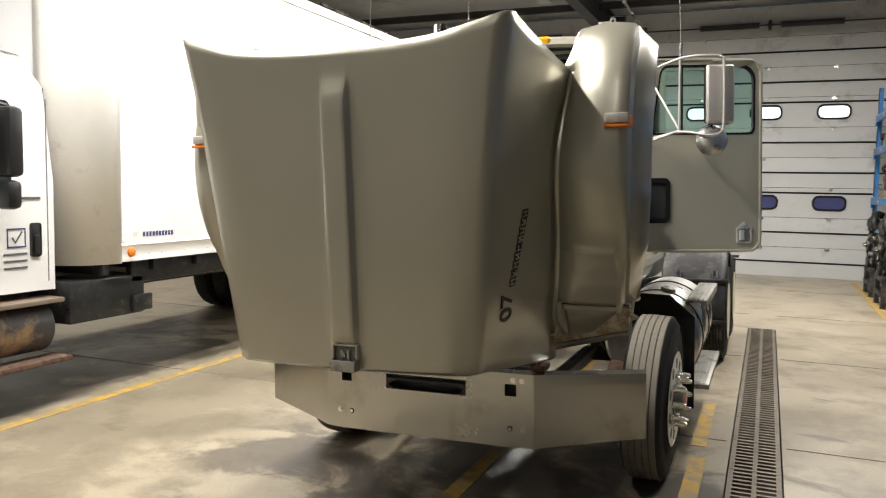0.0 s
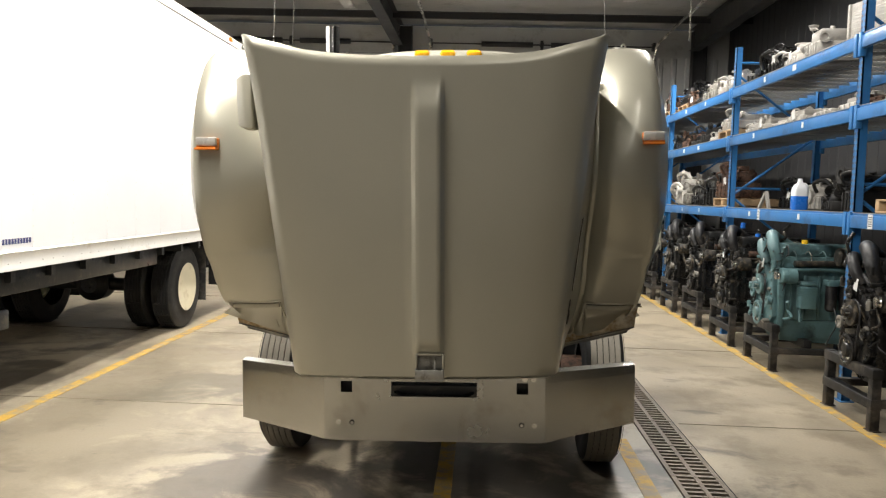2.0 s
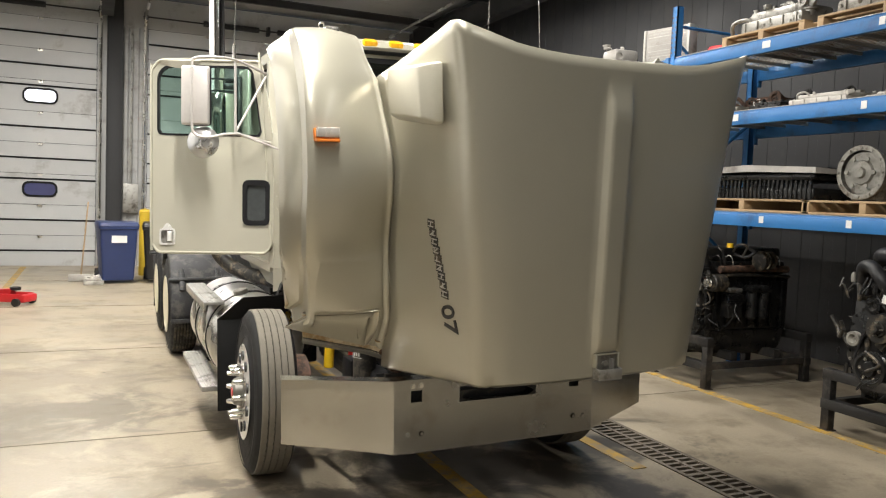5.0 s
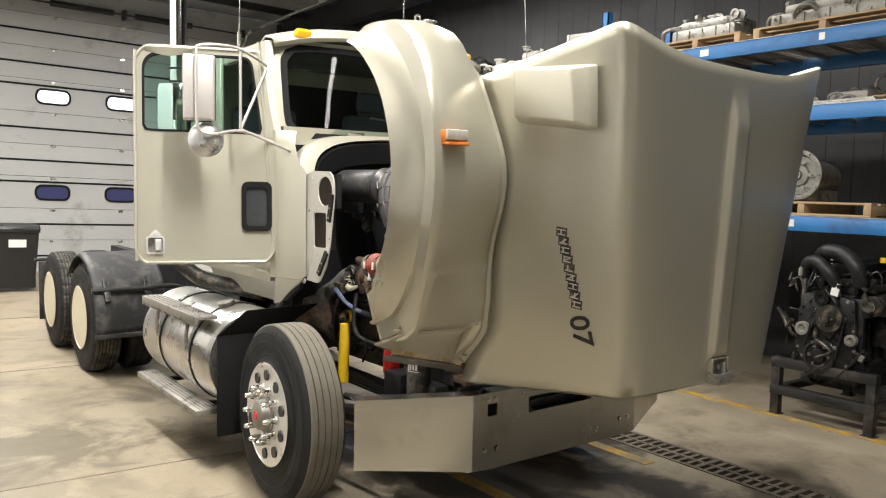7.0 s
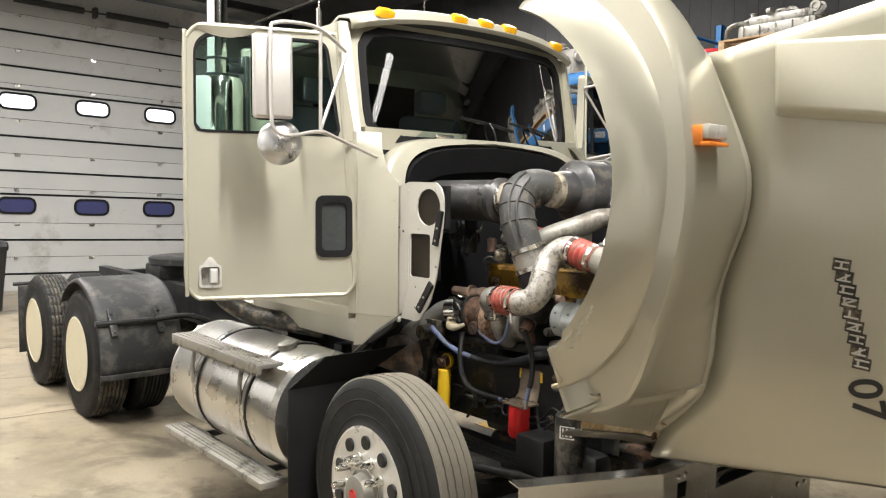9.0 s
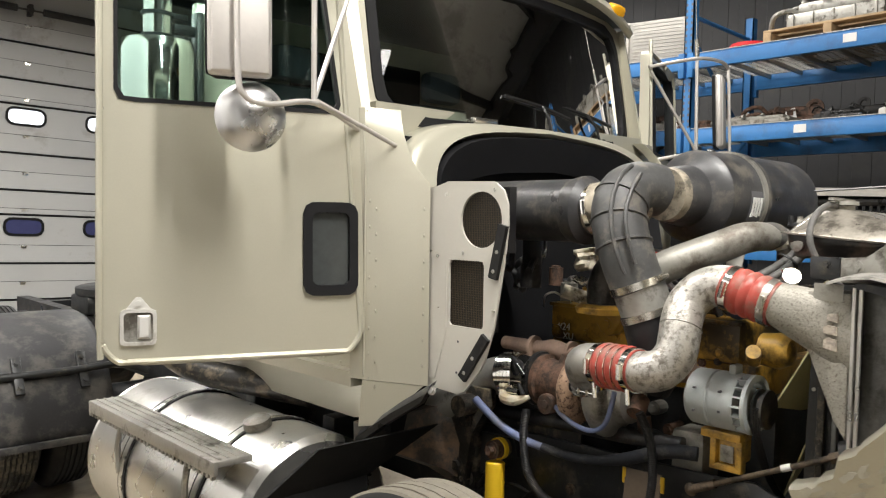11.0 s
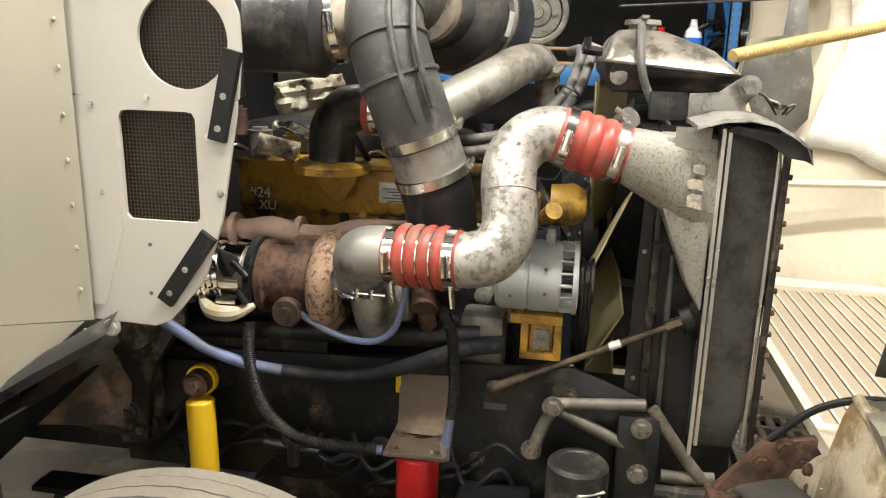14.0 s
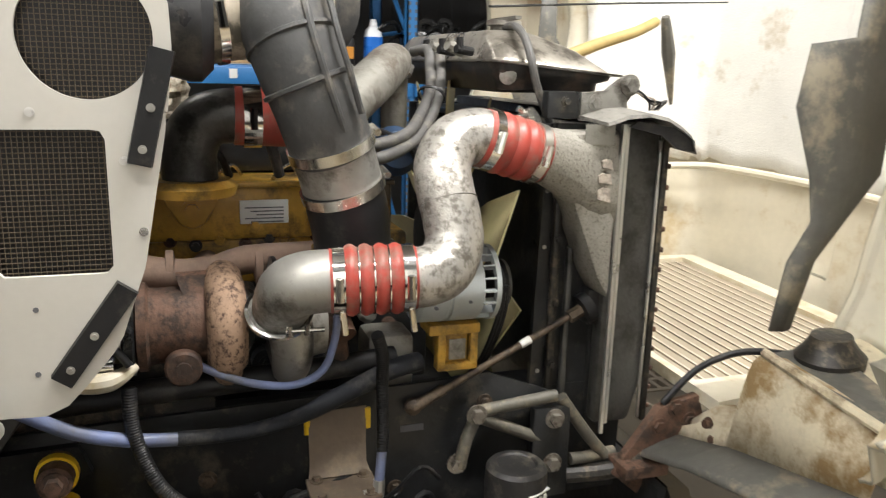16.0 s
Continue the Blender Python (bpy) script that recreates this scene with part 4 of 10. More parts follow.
# lettering band (plain bars) and the number, lying on the hood's sides
def hood_side(side, y, z, lift=0.0):
    """Pose on the hood's side: z out of the surface, y up the hood, x towards the nose."""
    def at3(yy, zz):
        pts = hood_half(zz)[19:]
        x = float(np.interp(yy, [q for _, q in pts], [p for p, _ in pts]))
        return Vector((spread(side, x), yy + HOOD_SKEW * side * x, zz))
    o = at3(y, z)
    up = (at3(y, z + 0.02) - o).normalized()
    fore = (at3(y - 0.02, z) - o)
    out = fore.cross(up) * (1 if fore.cross(up).x * side > 0 else -1)
    out.normalize()
    fore = (fore - up * fore.dot(up)).normalized()
    o = o + out * lift
    return Matrix(((fore.x, up.x, out.x, o.x), (fore.y, up.y, out.y, o.y), (fore.z, up.z, out.z, o.z), (0, 0, 0, 1)))


BARS = random.Random(12)
for side in (-1, 1):
    for k in range(9):
        f = (k + 0.5) / 9
        m = hood_side(side, (-0.587 - 0.058 * f) if side < 0 else (-0.555 - 0.042 * f), 1.60 - 0.318 * f, 0.002) @ pose(0, 0, 0, 0, 0, -8)
        plate = part("emblem_plate", moved(box(-0.024, 0.024, -0.0185, 0.0185, -0.004, 0.0008), m), GREASE, hood)
        o = BARS.uniform(-0.016, 0.010)
        bars = [box(-0.019, 0.019, -0.0125, -0.0075, 0, 0.003, 0.001), box(o, o + 0.006, -0.008, 0.011, 0, 0.003, 0.001)]
        if k % 3 != 1:
            bars.append(box(-0.019, 0.019, 0.0065, 0.0115, 0, 0.003, 0.001))
        if k % 2:
            bars.append(moved(box(-0.018, 0.018, -0.0025, 0.0025, 0, 0.0032, 0.001), pose(0, 0, 0, 0, 0, BARS.uniform(20, 40))))
        part("emblem_bar", moved(join(*bars), m), CLEARLENS, plate)
    m = hood_side(side, -0.652 if side < 0 else -0.615, 1.195, 0.002)
    part("hood_number", text_mesh("07", 0.125, m @ (pose(0, 0, 0, 0, 0, -80) if side < 0 else Matrix.Diagonal((-1, 1, 1, 1)) @ pose(0, 0, 0, 0, 0, 100)), 0.002, 0.0015), BLACK, hood)

# latch at the foot of the ridge
LX = RIDGE_X + 0.004
latch = part("hood_latch", join(box(LX - 0.058, LX + 0.058, -0.915, -0.872, 0.944, 0.950, 0.002), box(LX - 0.058, LX + 0.058, -0.915, -0.909, 0.950, 0.990, 0.002),
                                box(LX - 0.058, LX - 0.052, -0.909, -0.868, 0.950, 0.992, 0.002), box(LX + 0.052, LX + 0.058, -0.909, -0.868, 0.950, 0.992, 0.002), box(LX + 0.018, LX + 0.026, -0.900, -0.872, 0.95, 1.030, 0.002)), DULL, hood, "bent steel latch bracket at the foot of the hood")
part("latch_recess", box(LX - 0.050, LX + 0.050, -0.8775, -0.865, 0.952, 1.046, 0.003), CAST, latch, "dark recess behind the latch")
part("latch_rim", join(box(LX - 0.060, LX - 0.050, -0.893, -0.865, 0.992, 1.052, 0.003), box(LX + 0.050, LX + 0.060, -0.893, -0.865, 0.992, 1.052, 0.003), box(LX - 0.050, LX + 0.050, -0.893, -0.865, 1.046, 1.054, 0.003)), PAINT, latch)
part("latch_bolt", bolt((LX - 0.01, -0.8775, 1.012), (0, -1, 0), 0.012, 0.012), CAST, latch)
# grille, lying face down at the foot of the hood
grille = tpart("grille", ring_plate([(-0.515, -0.77), (0.515, -0.77), (0.60, -0.04), (-0.60, -0.04)], [(-0.485, -0.705), (0.485, -0.705), (0.485, -0.062), (-0.485, -0.062)], "z", 0.962, 0.992), FIBRE, "cream grille surround with grey slatted screen")
bars = [box(-0.485, 0.485, -0.705 + 0.0378 * k, -0.672 + 0.0378 * k, 0.964, 0.976) for k in range(17)]
bars += [box(-0.485 + 0.1212 * k - 0.004, -0.485 + 0.1212 * k + 0.004, -0.705, -0.062, 0.956, 0.970) for k in range(9)]
screen = part("screen", join(*bars), material("grille_alu", (0.37, 0.315, 0.235), 0.5, 0.2, 0.12, 8, 60, 0.1), grille, "grey aluminium slatted screen")
screen["kind"] = "stuff"
# thin pale ridges added to imitate the bright lines of light between slats
edges = part("slat_gap_light", join(*[box(-0.485, 0.485, -0.6740 + 0.0378 * k, -0.6690 + 0.0378 * k, 0.9765, 0.980) for k in range(17)]), material("painted_gap_light", (0.62, 0.56, 0.45), 0.4, 0, 0.15, 8, 60, 0.1), grille, "pale raised lines painted as light between the slats")
edges["kind"] = "stuff"
part("mesh_back", box(-0.485, 0.485, -0.705, -0.062, 0.948, 0.953), material("grille_mesh", (0.38, 0.335, 0.26), 0.6, 0.3, 0.2, 30, 200, 0.3), grille)
# stiffener ledges moulded on the hood's inside
part("stiffener", join(tube([(0.60, -0.14, 1.30), (0.575, -0.48, 1.315), (0.52, -0.70, 1.33), (0.4, -0.79, 1.335), (0.0, -0.83, 1.34), (-0.4, -0.81, 1.335), (-0.52, -0.74, 1.33)], 0.013, 8, 4)), FIBRE, hood)


def hood_liner():
    """Insulation blanket glued inside the hood, its lower edge a little wavy."""
    cols = []
    for sgn, ids in ((-1, range(10, 0, -1)), (1, range(0, 26))):
        for i in ids:
            rows = []
            foot = 1.345 + 0.012 * math.sin(i * 1.7) + 0.10 * max(0.0, (i - 21) / 5) * (sgn > 0)
            for k in range(13):
                z = foot + (2.02 - foot) * k / 12
                x, y = hood_half(z)[i]
                x, y = x * 0.962, -0.25 + (max(y, hood_half(z)[6][1]) + 0.25) * 0.962
                rows.append((spread(sgn, x), y + HOOD_SKEW * sgn * x + 0.004 * math.sin(i * 2.1 + k * 1.3), z))
            cols.append(rows)
    return loft(cols, False)


thick(part("insulation_blanket", hood_liner(), [LINER, LINER], hood, "white insulation blanket inside the hood", 50), 0.008, 0)
part("insulation_strip", tube([(0.41, -0.475, 1.835), (0.44, -0.52, 1.72), (0.49, -0.585, 1.55)], [0.014, 0.024, 0.005], 8, 5), FIBRE_GREY, hood)

# inner splash panels and headlamp buckets behind the fender noses
for side in (-1, 1):
    def sp3(x, y, z):
        return (side * x, y, z)
    edge_in = [(1.95, -0.17), (1.76, -0.16), (1.745, -0.06), (1.63, -0.045), (1.50, -0.10), (1.41, -0.12), (1.33, -0.075), (1.19, -0.055)]
    edge_out = [(1.95, -0.22), (1.76, -0.23), (1.745, -0.24), (1.63, -0.27), (1.50, -0.27), (1.41, -0.20), (1.33, -0.14), (1.19, -0.105)]
    sp = loft([[sp3(0.700, a[1], a[0]), sp3(0.708, (a[1] + b[1]) / 2, a[0]), sp3(0.700, b[1], b[0])] for a, b in zip(edge_in, edge_out)], False)
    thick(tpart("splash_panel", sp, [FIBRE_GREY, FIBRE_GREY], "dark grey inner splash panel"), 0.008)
    bk = tpart("headlamp_bucket", lathe(sp3(0.80, -0.115, 1.155), (0, 0.1, 1), [(0, 0.062), (0.02, 0.064), (0.035, 0.05), (0.05, 0.04), (0.06, 0.037), (0.06, 0.0)], 24), GREASE, "dark round back of the headlamp")
    part("bucket_shelf", loft([[sp3(0.735, -0.03, 1.150), sp3(1.04, -0.01, 1.135), sp3(1.05, -0.07, 1.15), sp3(0.74, -0.16, 1.165)], [sp3(0.735, -0.03, 1.158), sp3(1.04, -0.01, 1.143), sp3(1.05, -0.07, 1.158), sp3(0.74, -0.16, 1.173)]]), FIBRE_GREY, bk)
    part("bucket_rim", tube([sp3(0.728, -0.025, 1.158), sp3(0.88, -0.018, 1.150), sp3(1.045, -0.008, 1.143)], 0.010, 8, 3), FIBRE_DIRTY, bk)

    # moulded lamp box: rear wall with a rounded upper edge, and the dark flange along its foot
    cols = [(0.54, 0.93, 0.88), (0.60, 0.985, 0.90), (0.690, 1.00, 0.93), (0.702, 1.02, 0.934), (0.708, 1.142, 0.938), (0.716, 1.152, 0.940), (0.76, 1.157, 0.952), (0.88, 1.153, 0.98), (1.045, 1.143, 1.02)]
    wall_rings, lip_rings = [], []
    for x, zt, zb in cols:
        wall_rings.append([sp3(x + 0.01, -0.075, zt - 0.002), sp3(x + 0.004, -0.035, zt), sp3(x, -0.022, zt - 0.010), sp3(x - 0.002, -0.016, zt - 0.03), sp3(x - 0.006, -0.004, (zt + zb) / 2), sp3(x - 0.012, 0.006, zb)])
        lip_rings.append([sp3(x - 0.012, 0.000, zb + 0.004), sp3(x - 0.02, 0.05, zb - 0.010), sp3(x - 0.028, 0.095, zb - 0.028), sp3(x - 0.03, 0.102, zb - 0.040)])
    box_wall = thick(tpart("lamp_box", loft(wall_rings, False), [LAMPBOX, LAMPBOX], "stained cream fibreglass lamp box", 50), 0.006, 0)
    thick(part("foot_flange", loft(lip_rings, False), [FIBRE_GREY, FIBRE_GREY], box_wall, "dark grey lower flange", 50), 0.006, 0)
    for x, z in ((0.62, 0.955), (0.645, 0.93)):
        part("flange_bolt", bolt(sp3(x, -0.004, z), (0, 1, 0.1), 0.010, 0.012), RUST, box_wall)

# bumper: one bent sheet with tow holes and a licence slot
def bumper():
    """Front face with swept-back ends; the sheet is cut round its openings."""
    xs = [-1.085, -1.05, -0.95, -0.85, -0.76, -0.67, -0.58, -0.492, -0.432, -0.35, -0.225, 0.225, 0.35, 0.432, 0.492, 0.58, 0.67, 0.76, 0.85, 0.95, 1.05, 1.085]
    def face(x):
        a = abs(x)
        return 0.0 if a < 0.58 else 0.23 * (a - 0.58) / 0.505
    def low(x):
        a = abs(x)
        return 0.405 if a < 0.55 else 0.405 + 0.05 * ((a - 0.55) / 0.535) ** 0.8
    zs_rel = [0.0, 0.35, 0.58, 0.645, 0.70, 0.755, 0.86, 1.0]
    bm = bmesh.new()
    verts = [[bm.verts.new((x, face(x), low(x) + (0.775 - low(x)) * r)) for r in zs_rel] for x in xs]
    def hole(i, j):
        xa, xb = xs[i], xs[i + 1]
        tow = (abs(abs(xa + xb) / 2 - 0.462) < 0.02) and j in (4, 5)
        slot = xa >= -0.226 and xb <= 0.226 and j in (3, 4, 5)
        return tow or slot
    for i in range(len(xs) - 1):
        for j in range(len(zs_rel) - 1):
            if not hole(i, j):
                bm.faces.new((verts[i][j], verts[i + 1][j], verts[i + 1][j + 1], verts[i][j + 1]))
    # top flange turned back
    top = [v[-1] for v in verts]
    back = [bm.verts.new((v.co.x * 0.995, v.co.y + 0.05, v.co.z + 0.008)) for v in top]
    for a, b, c, d in zip(top, top[1:], back[1:], back):
        bm.faces.new((a, b, c, d))
    return bm


BUMPER_STEEL = material("brushed_bumper_steel", (0.50, 0.495, 0.47), 0.25, 0.95, 0.10, 1.4, 140, 0.03, stain=(0.36, 0.34, 0.30), amount=0.22, stain_scale=2.2, rough_var=0.10)
bump = tpart("bumper", bumper(), [BUMPER_STEEL, BUMPER_STEEL], "dull polished steel bumper, scuffed, with swept ends", 1)
for face in bump.data.polygons:
    face.use_smooth = False
thick(bump, 0.005, 1.0)
part("slot_trim", ring_plate(resample(rounded(-0.232, 0.232, 0.632, 0.702, 0.02), (0, 0.667), 40), resample(rounded(-0.215, 0.215, 0.640, 0.694, 0.015), (0, 0.667), 40), "y", -0.003, 0.06), FRAME, bump)
part("cross_member", box(-0.60, 0.60, 0.07, 0.09, 0.45, 0.80), FRAME, bump)
for bx, bz in ((-0.505, 0.503), (-0.433, 0.502), (0.460, 0.500), (0.527, 0.498), (0.475, 0.744), (0.520, 0.743), (-0.482, 0.746), (-0.438, 0.746)):
    part("bolt_washer", cyl((bx, 0.002, bz), (bx, -0.003, bz), 0.013, segs=16), GREASE, bump)
    part("bumper_bolt", bolt((bx, -0.003, bz), (0, -1, 0), 0.0095, 0.008), CHROME, bump)
for sx, sz in ((-0.14, 0.60), (0.09, 0.625), (-0.06, 0.628), (0.33, 0.765), (0.36, 0.575), (0.42, 0.575)):
    part("small_hole", cyl((sx, -0.0015, sz), (sx, -0.003, sz), 0.004, segs=8), INK, bump)

# ---- wheels ----
def tyre_mesh(r, w, x0, grooves=4):
    """Tyre on the x axis, outer wall at x0 - w; ribbed tread."""
    prof = [(0.0, r * 0.56), (0.012, r * 0.60), (0.02, r * 0.72), (0.008, r * 0.86), (0.02, r * 0.945), (0.035, r * 0.978)]
    n = grooves + 1
    a, b = 0.035, w - 0.035
    for k in range(n):
        s0, s1 = a + (b - a) * k / n, a + (b - a) * (k + 1) / n
        crown = 1 - 0.010 * (2 * (k + 0.5) / n - 1) ** 2
        g = 0.006 if w > 0.26 else 0.0026
        prof += [(s0 + (g if k else 0.004), r * crown), (s1 - (g if k < n - 1 else 0.004), r * crown)]
        if k < n - 1:
            prof += [(s1 - g + 0.001, r * crown - 0.013), (s1 + g - 0.001, r * crown - 0.013)]
    prof += [(w - 0.035, r * 0.978), (w - 0.02, r * 0.945), (w - 0.008, r * 0.86), (w - 0.02, r * 0.72), (w - 0.012, r * 0.60), (w, r * 0.56)]
    return prof


def wheel(side, cx, cy, cz, r, w, kind):
    """Tyre, rim and nuts; side -1 looks to -x."""
    hubname = "front_wheel" if kind == "steer" else "rear_wheel"
    p, d = Vector((cx + side * w / 2, cy, cz)), Vector((-side, 0, 0))
    bm = lathe(p, d, tyre_mesh(r, w, 0, 4 if kind == "steer" else 6), 128, False)
    for f in bm.faces:
        c = f.calc_center_median()
        rr = math.hypot(c.y - cy, c.z - cz)
        f.material_index = 1 if rr > r * (0.9785 if kind == "steer" else 0.975) else 0
    if kind == "steer":
        for v in bm.verts:
            rr, turn = math.hypot(v.co.y - cy, v.co.z - cz), math.atan2(v.co.z - cz, v.co.y - cy)
            if rr > r * 0.955 and abs(v.co.x - cx) < w * 0.33:
                v.co.x += 0.0013 * (1 if round(turn * 128 / (2 * math.pi)) % 2 else -1)
    else:
        for v in bm.verts:
            rr, turn = math.hypot(v.co.y - cy, v.co.z - cz), math.atan2(v.co.z - cz, v.co.y - cy)
            if rr > r * 0.972 and round(turn * 128 / (2 * math.pi) + (2 if v.co.x > cx else 0)) % 4 == 0:
                v.co.y, v.co.z = cy + (v.co.y - cy) * 0.974, cz + (v.co.z - cz) * 0.974
    wh = tpart(hubname, bm, [RUBBER, TREAD if kind == "steer" else DRIVE_TREAD], "black tyre on a bright wheel" if kind == "steer" else "black dual tyre on a cream steel wheel", 30)
    for k in range(3):
        rr = r * (0.66, 0.80, 0.90)[k]
        part("sidewall_ring", lathe(p + d * (0.012 if k == 0 else 0.006), d, [(0, rr - 0.004), (-0.0018, rr), (0, rr + 0.004)], 64, False), RUBBER, wh)
    if kind == "steer":
        f = r * 0.575
        rim = lathe(p, d, [(-0.004, f), (-0.006, f - 0.012), (0.012, f - 0.02), (0.02, f - 0.035), (0.012, f * 0.83), (0.004, f * 0.70), (-0.002, f * 0.60), (-0.004, f * 0.50), (-0.004, 0.02)], 60)
        rim = part("rim", rim, WHEEL_ALU, wh, "bright aluminium ten-hole wheel")
        for k in range(10):
            a = 2 * math.pi * (k + 0.5) / 10
            c = p + Vector((0, math.cos(a), math.sin(a))) * f * 0.765
            part("hand_hole", moved(lathe((0, 0, 0), (1, 0, 0), [(-0.012, 0.0), (-0.012, 0.029), (0.004, 0.031)], 24), Matrix.Translation(c + Vector((side * 0.001, 0, 0)))), BLACK, rim)
        for k in range(10):
            a = 2 * math.pi * k / 10
            c = p + Vector((side * 0.004, math.cos(a) * 0.143, math.sin(a) * 0.143))
            part("lug_nut", lathe(c, (side, 0, 0), [(0, 0.024), (0.006, 0.024), (0.010, 0.019), (0.055, 0.017), (0.075, 0.012), (0.080, 0.0)], 10), CHROME, rim)
        part("hub", lathe(p, (side, 0, 0), [(0, 0.108), (0.012, 0.104), (0.014, 0.084), (0.055, 0.076), (0.064, 0.06), (0.064, 0.0)], 32), CAST, rim)
        part("hub_seal", cyl(p + Vector((side * 0.064, 0, 0)), p + Vector((side * 0.069, 0, 0)), 0.025, segs=16), REDCAN, rim)
    else:
        f = r * 0.58
        rim = part("rim", lathe(p, d, [(-0.004, f), (-0.008, f - 0.012), (0.006, f - 0.020), (0.03, f - 0.030), (0.12, f - 0.055), (0.165, f * 0.74), (0.178, f * 0.60), (0.17, f * 0.5), (0.12, f * 0.45), (0.07, f * 0.36), (0.065, 0.02)], 56), CREAMRIM, wh, "cream painted dished steel wheel")
        for k in range(10):
            a = 2 * math.pi * k / 10
            c = p + d * 0.170 + Vector((0, math.cos(a) * 0.165, math.sin(a) * 0.165))
            if k % 2 == 0:
                part("hand_hole", cyl(p + d * 0.150 + Vector((0, math.cos(a + 0.3) * 0.208, math.sin(a + 0.3) * 0.208)), p + d * 0.158 + Vector((0, math.cos(a + 0.3) * 0.208, math.sin(a + 0.3) * 0.208)), 0.022, segs=16), BLACK, rim)
            part("lug_nut", cyl(c, c - d * 0.03, 0.016, segs=6), CREAMRIM, rim)
    return wh


STEER_Y, STEER_R, STEER_W, STEER_DEG = 1.074, 0.484, 0.25, -2.0
for side in (-1, 1):
    cx, cz = (-1.000 if side < 0 else 1.010), STEER_R - side * 0.028
    wh = wheel(side, cx, STEER_Y, cz, STEER_R, STEER_W, "steer")
    wh.matrix_basis = Matrix.Translation((cx, STEER_Y, cz)) @ UNLEAN @ pose(0, 0, 0, 0, 0, STEER_DEG) @ Matrix.Translation((-cx, -STEER_Y, -cz))
    tpart("brake_drum", lathe((side * 0.90, STEER_Y, cz), (-side, 0, 0), [(0, 0.05), (0, 0.20), (0.14, 0.20), (0.15, 0.17), (0.16, 0.05)], 24), RUST)
tpart("front_axle", join(tube([(-0.9, STEER_Y, 0.50), (-0.6, STEER_Y, 0.44), (-0.4, STEER_Y, 0.36), (0.4, STEER_Y, 0.36), (0.6, STEER_Y, 0.46), (0.9, STEER_Y, 0.48)], 0.05, 8, 3)), FRAME)
for cy in (4.78, 6.10):
    for side in (-1, 1):
        cz = 0.492 - side * 0.029
        wheel(side, side * 1.13, cy, cz, 0.495, 0.27, "drive")
        tpart("inner_tyre", lathe((side * 0.95, cy, cz), (-side, 0, 0), tyre_mesh(0.495, 0.27, 0, 6), 48), RUBBER)
    tpart("rear_axle", join(cyl((-0.9, cy, 0.51), (0.9, cy, 0.51), 0.09), lathe((0, cy - 0.2, 0.51), (0, 1, 0), [(0, 0.08), (0.1, 0.22), (0.3, 0.22), (0.4, 0.1)])), FRAME)

# chassis rails and rear deck
for side in (-1, 1):
    x0 = side * 0.43
    rail = join(box(x0 - 0.006, x0 + 0.006, 0.1, 7.0, 0.72, 0.995), box(min(x0, x0 - side * 0.09), max(x0, x0 - side * 0.09), 0.1, 7.0, 0.983, 0.995), box(min(x0, x0 - side * 0.09), max(x0, x0 - side * 0.09), 0.1, 7.0, 0.72, 0.732))
    tpart("frame_rail", rail, FRAME, "black steel chassis rail")
for cy in (0.5, 1.9, 3.2, 4.2, 5.4, 6.9):
    tpart("cross_member", box(-0.43, 0.43, cy - 0.05, cy + 0.05, 0.75, 0.95), FRAME)
fifth = tpart("fifth_wheel", join(lathe((0, 5.4, 1.13), (0, 0, 1), [(0, 0.30), (0, 0.46), (0.05, 0.46), (0.06, 0.43), (0.06, 0.0)], 32), box(-0.45, 0.45, 5.25, 5.6, 1.0, 1.13, 0.02)), FRAME, "greasy black fifth wheel plate")
tpart("deck_plate", box(-0.5, 0.5, 3.25, 4.3, 1.0, 1.012), DULL)
tpart("air_tank", cyl((-0.3, 3.4, 1.10), (0.3, 3.4, 1.10), 0.09, bevel=0.02), RUST)

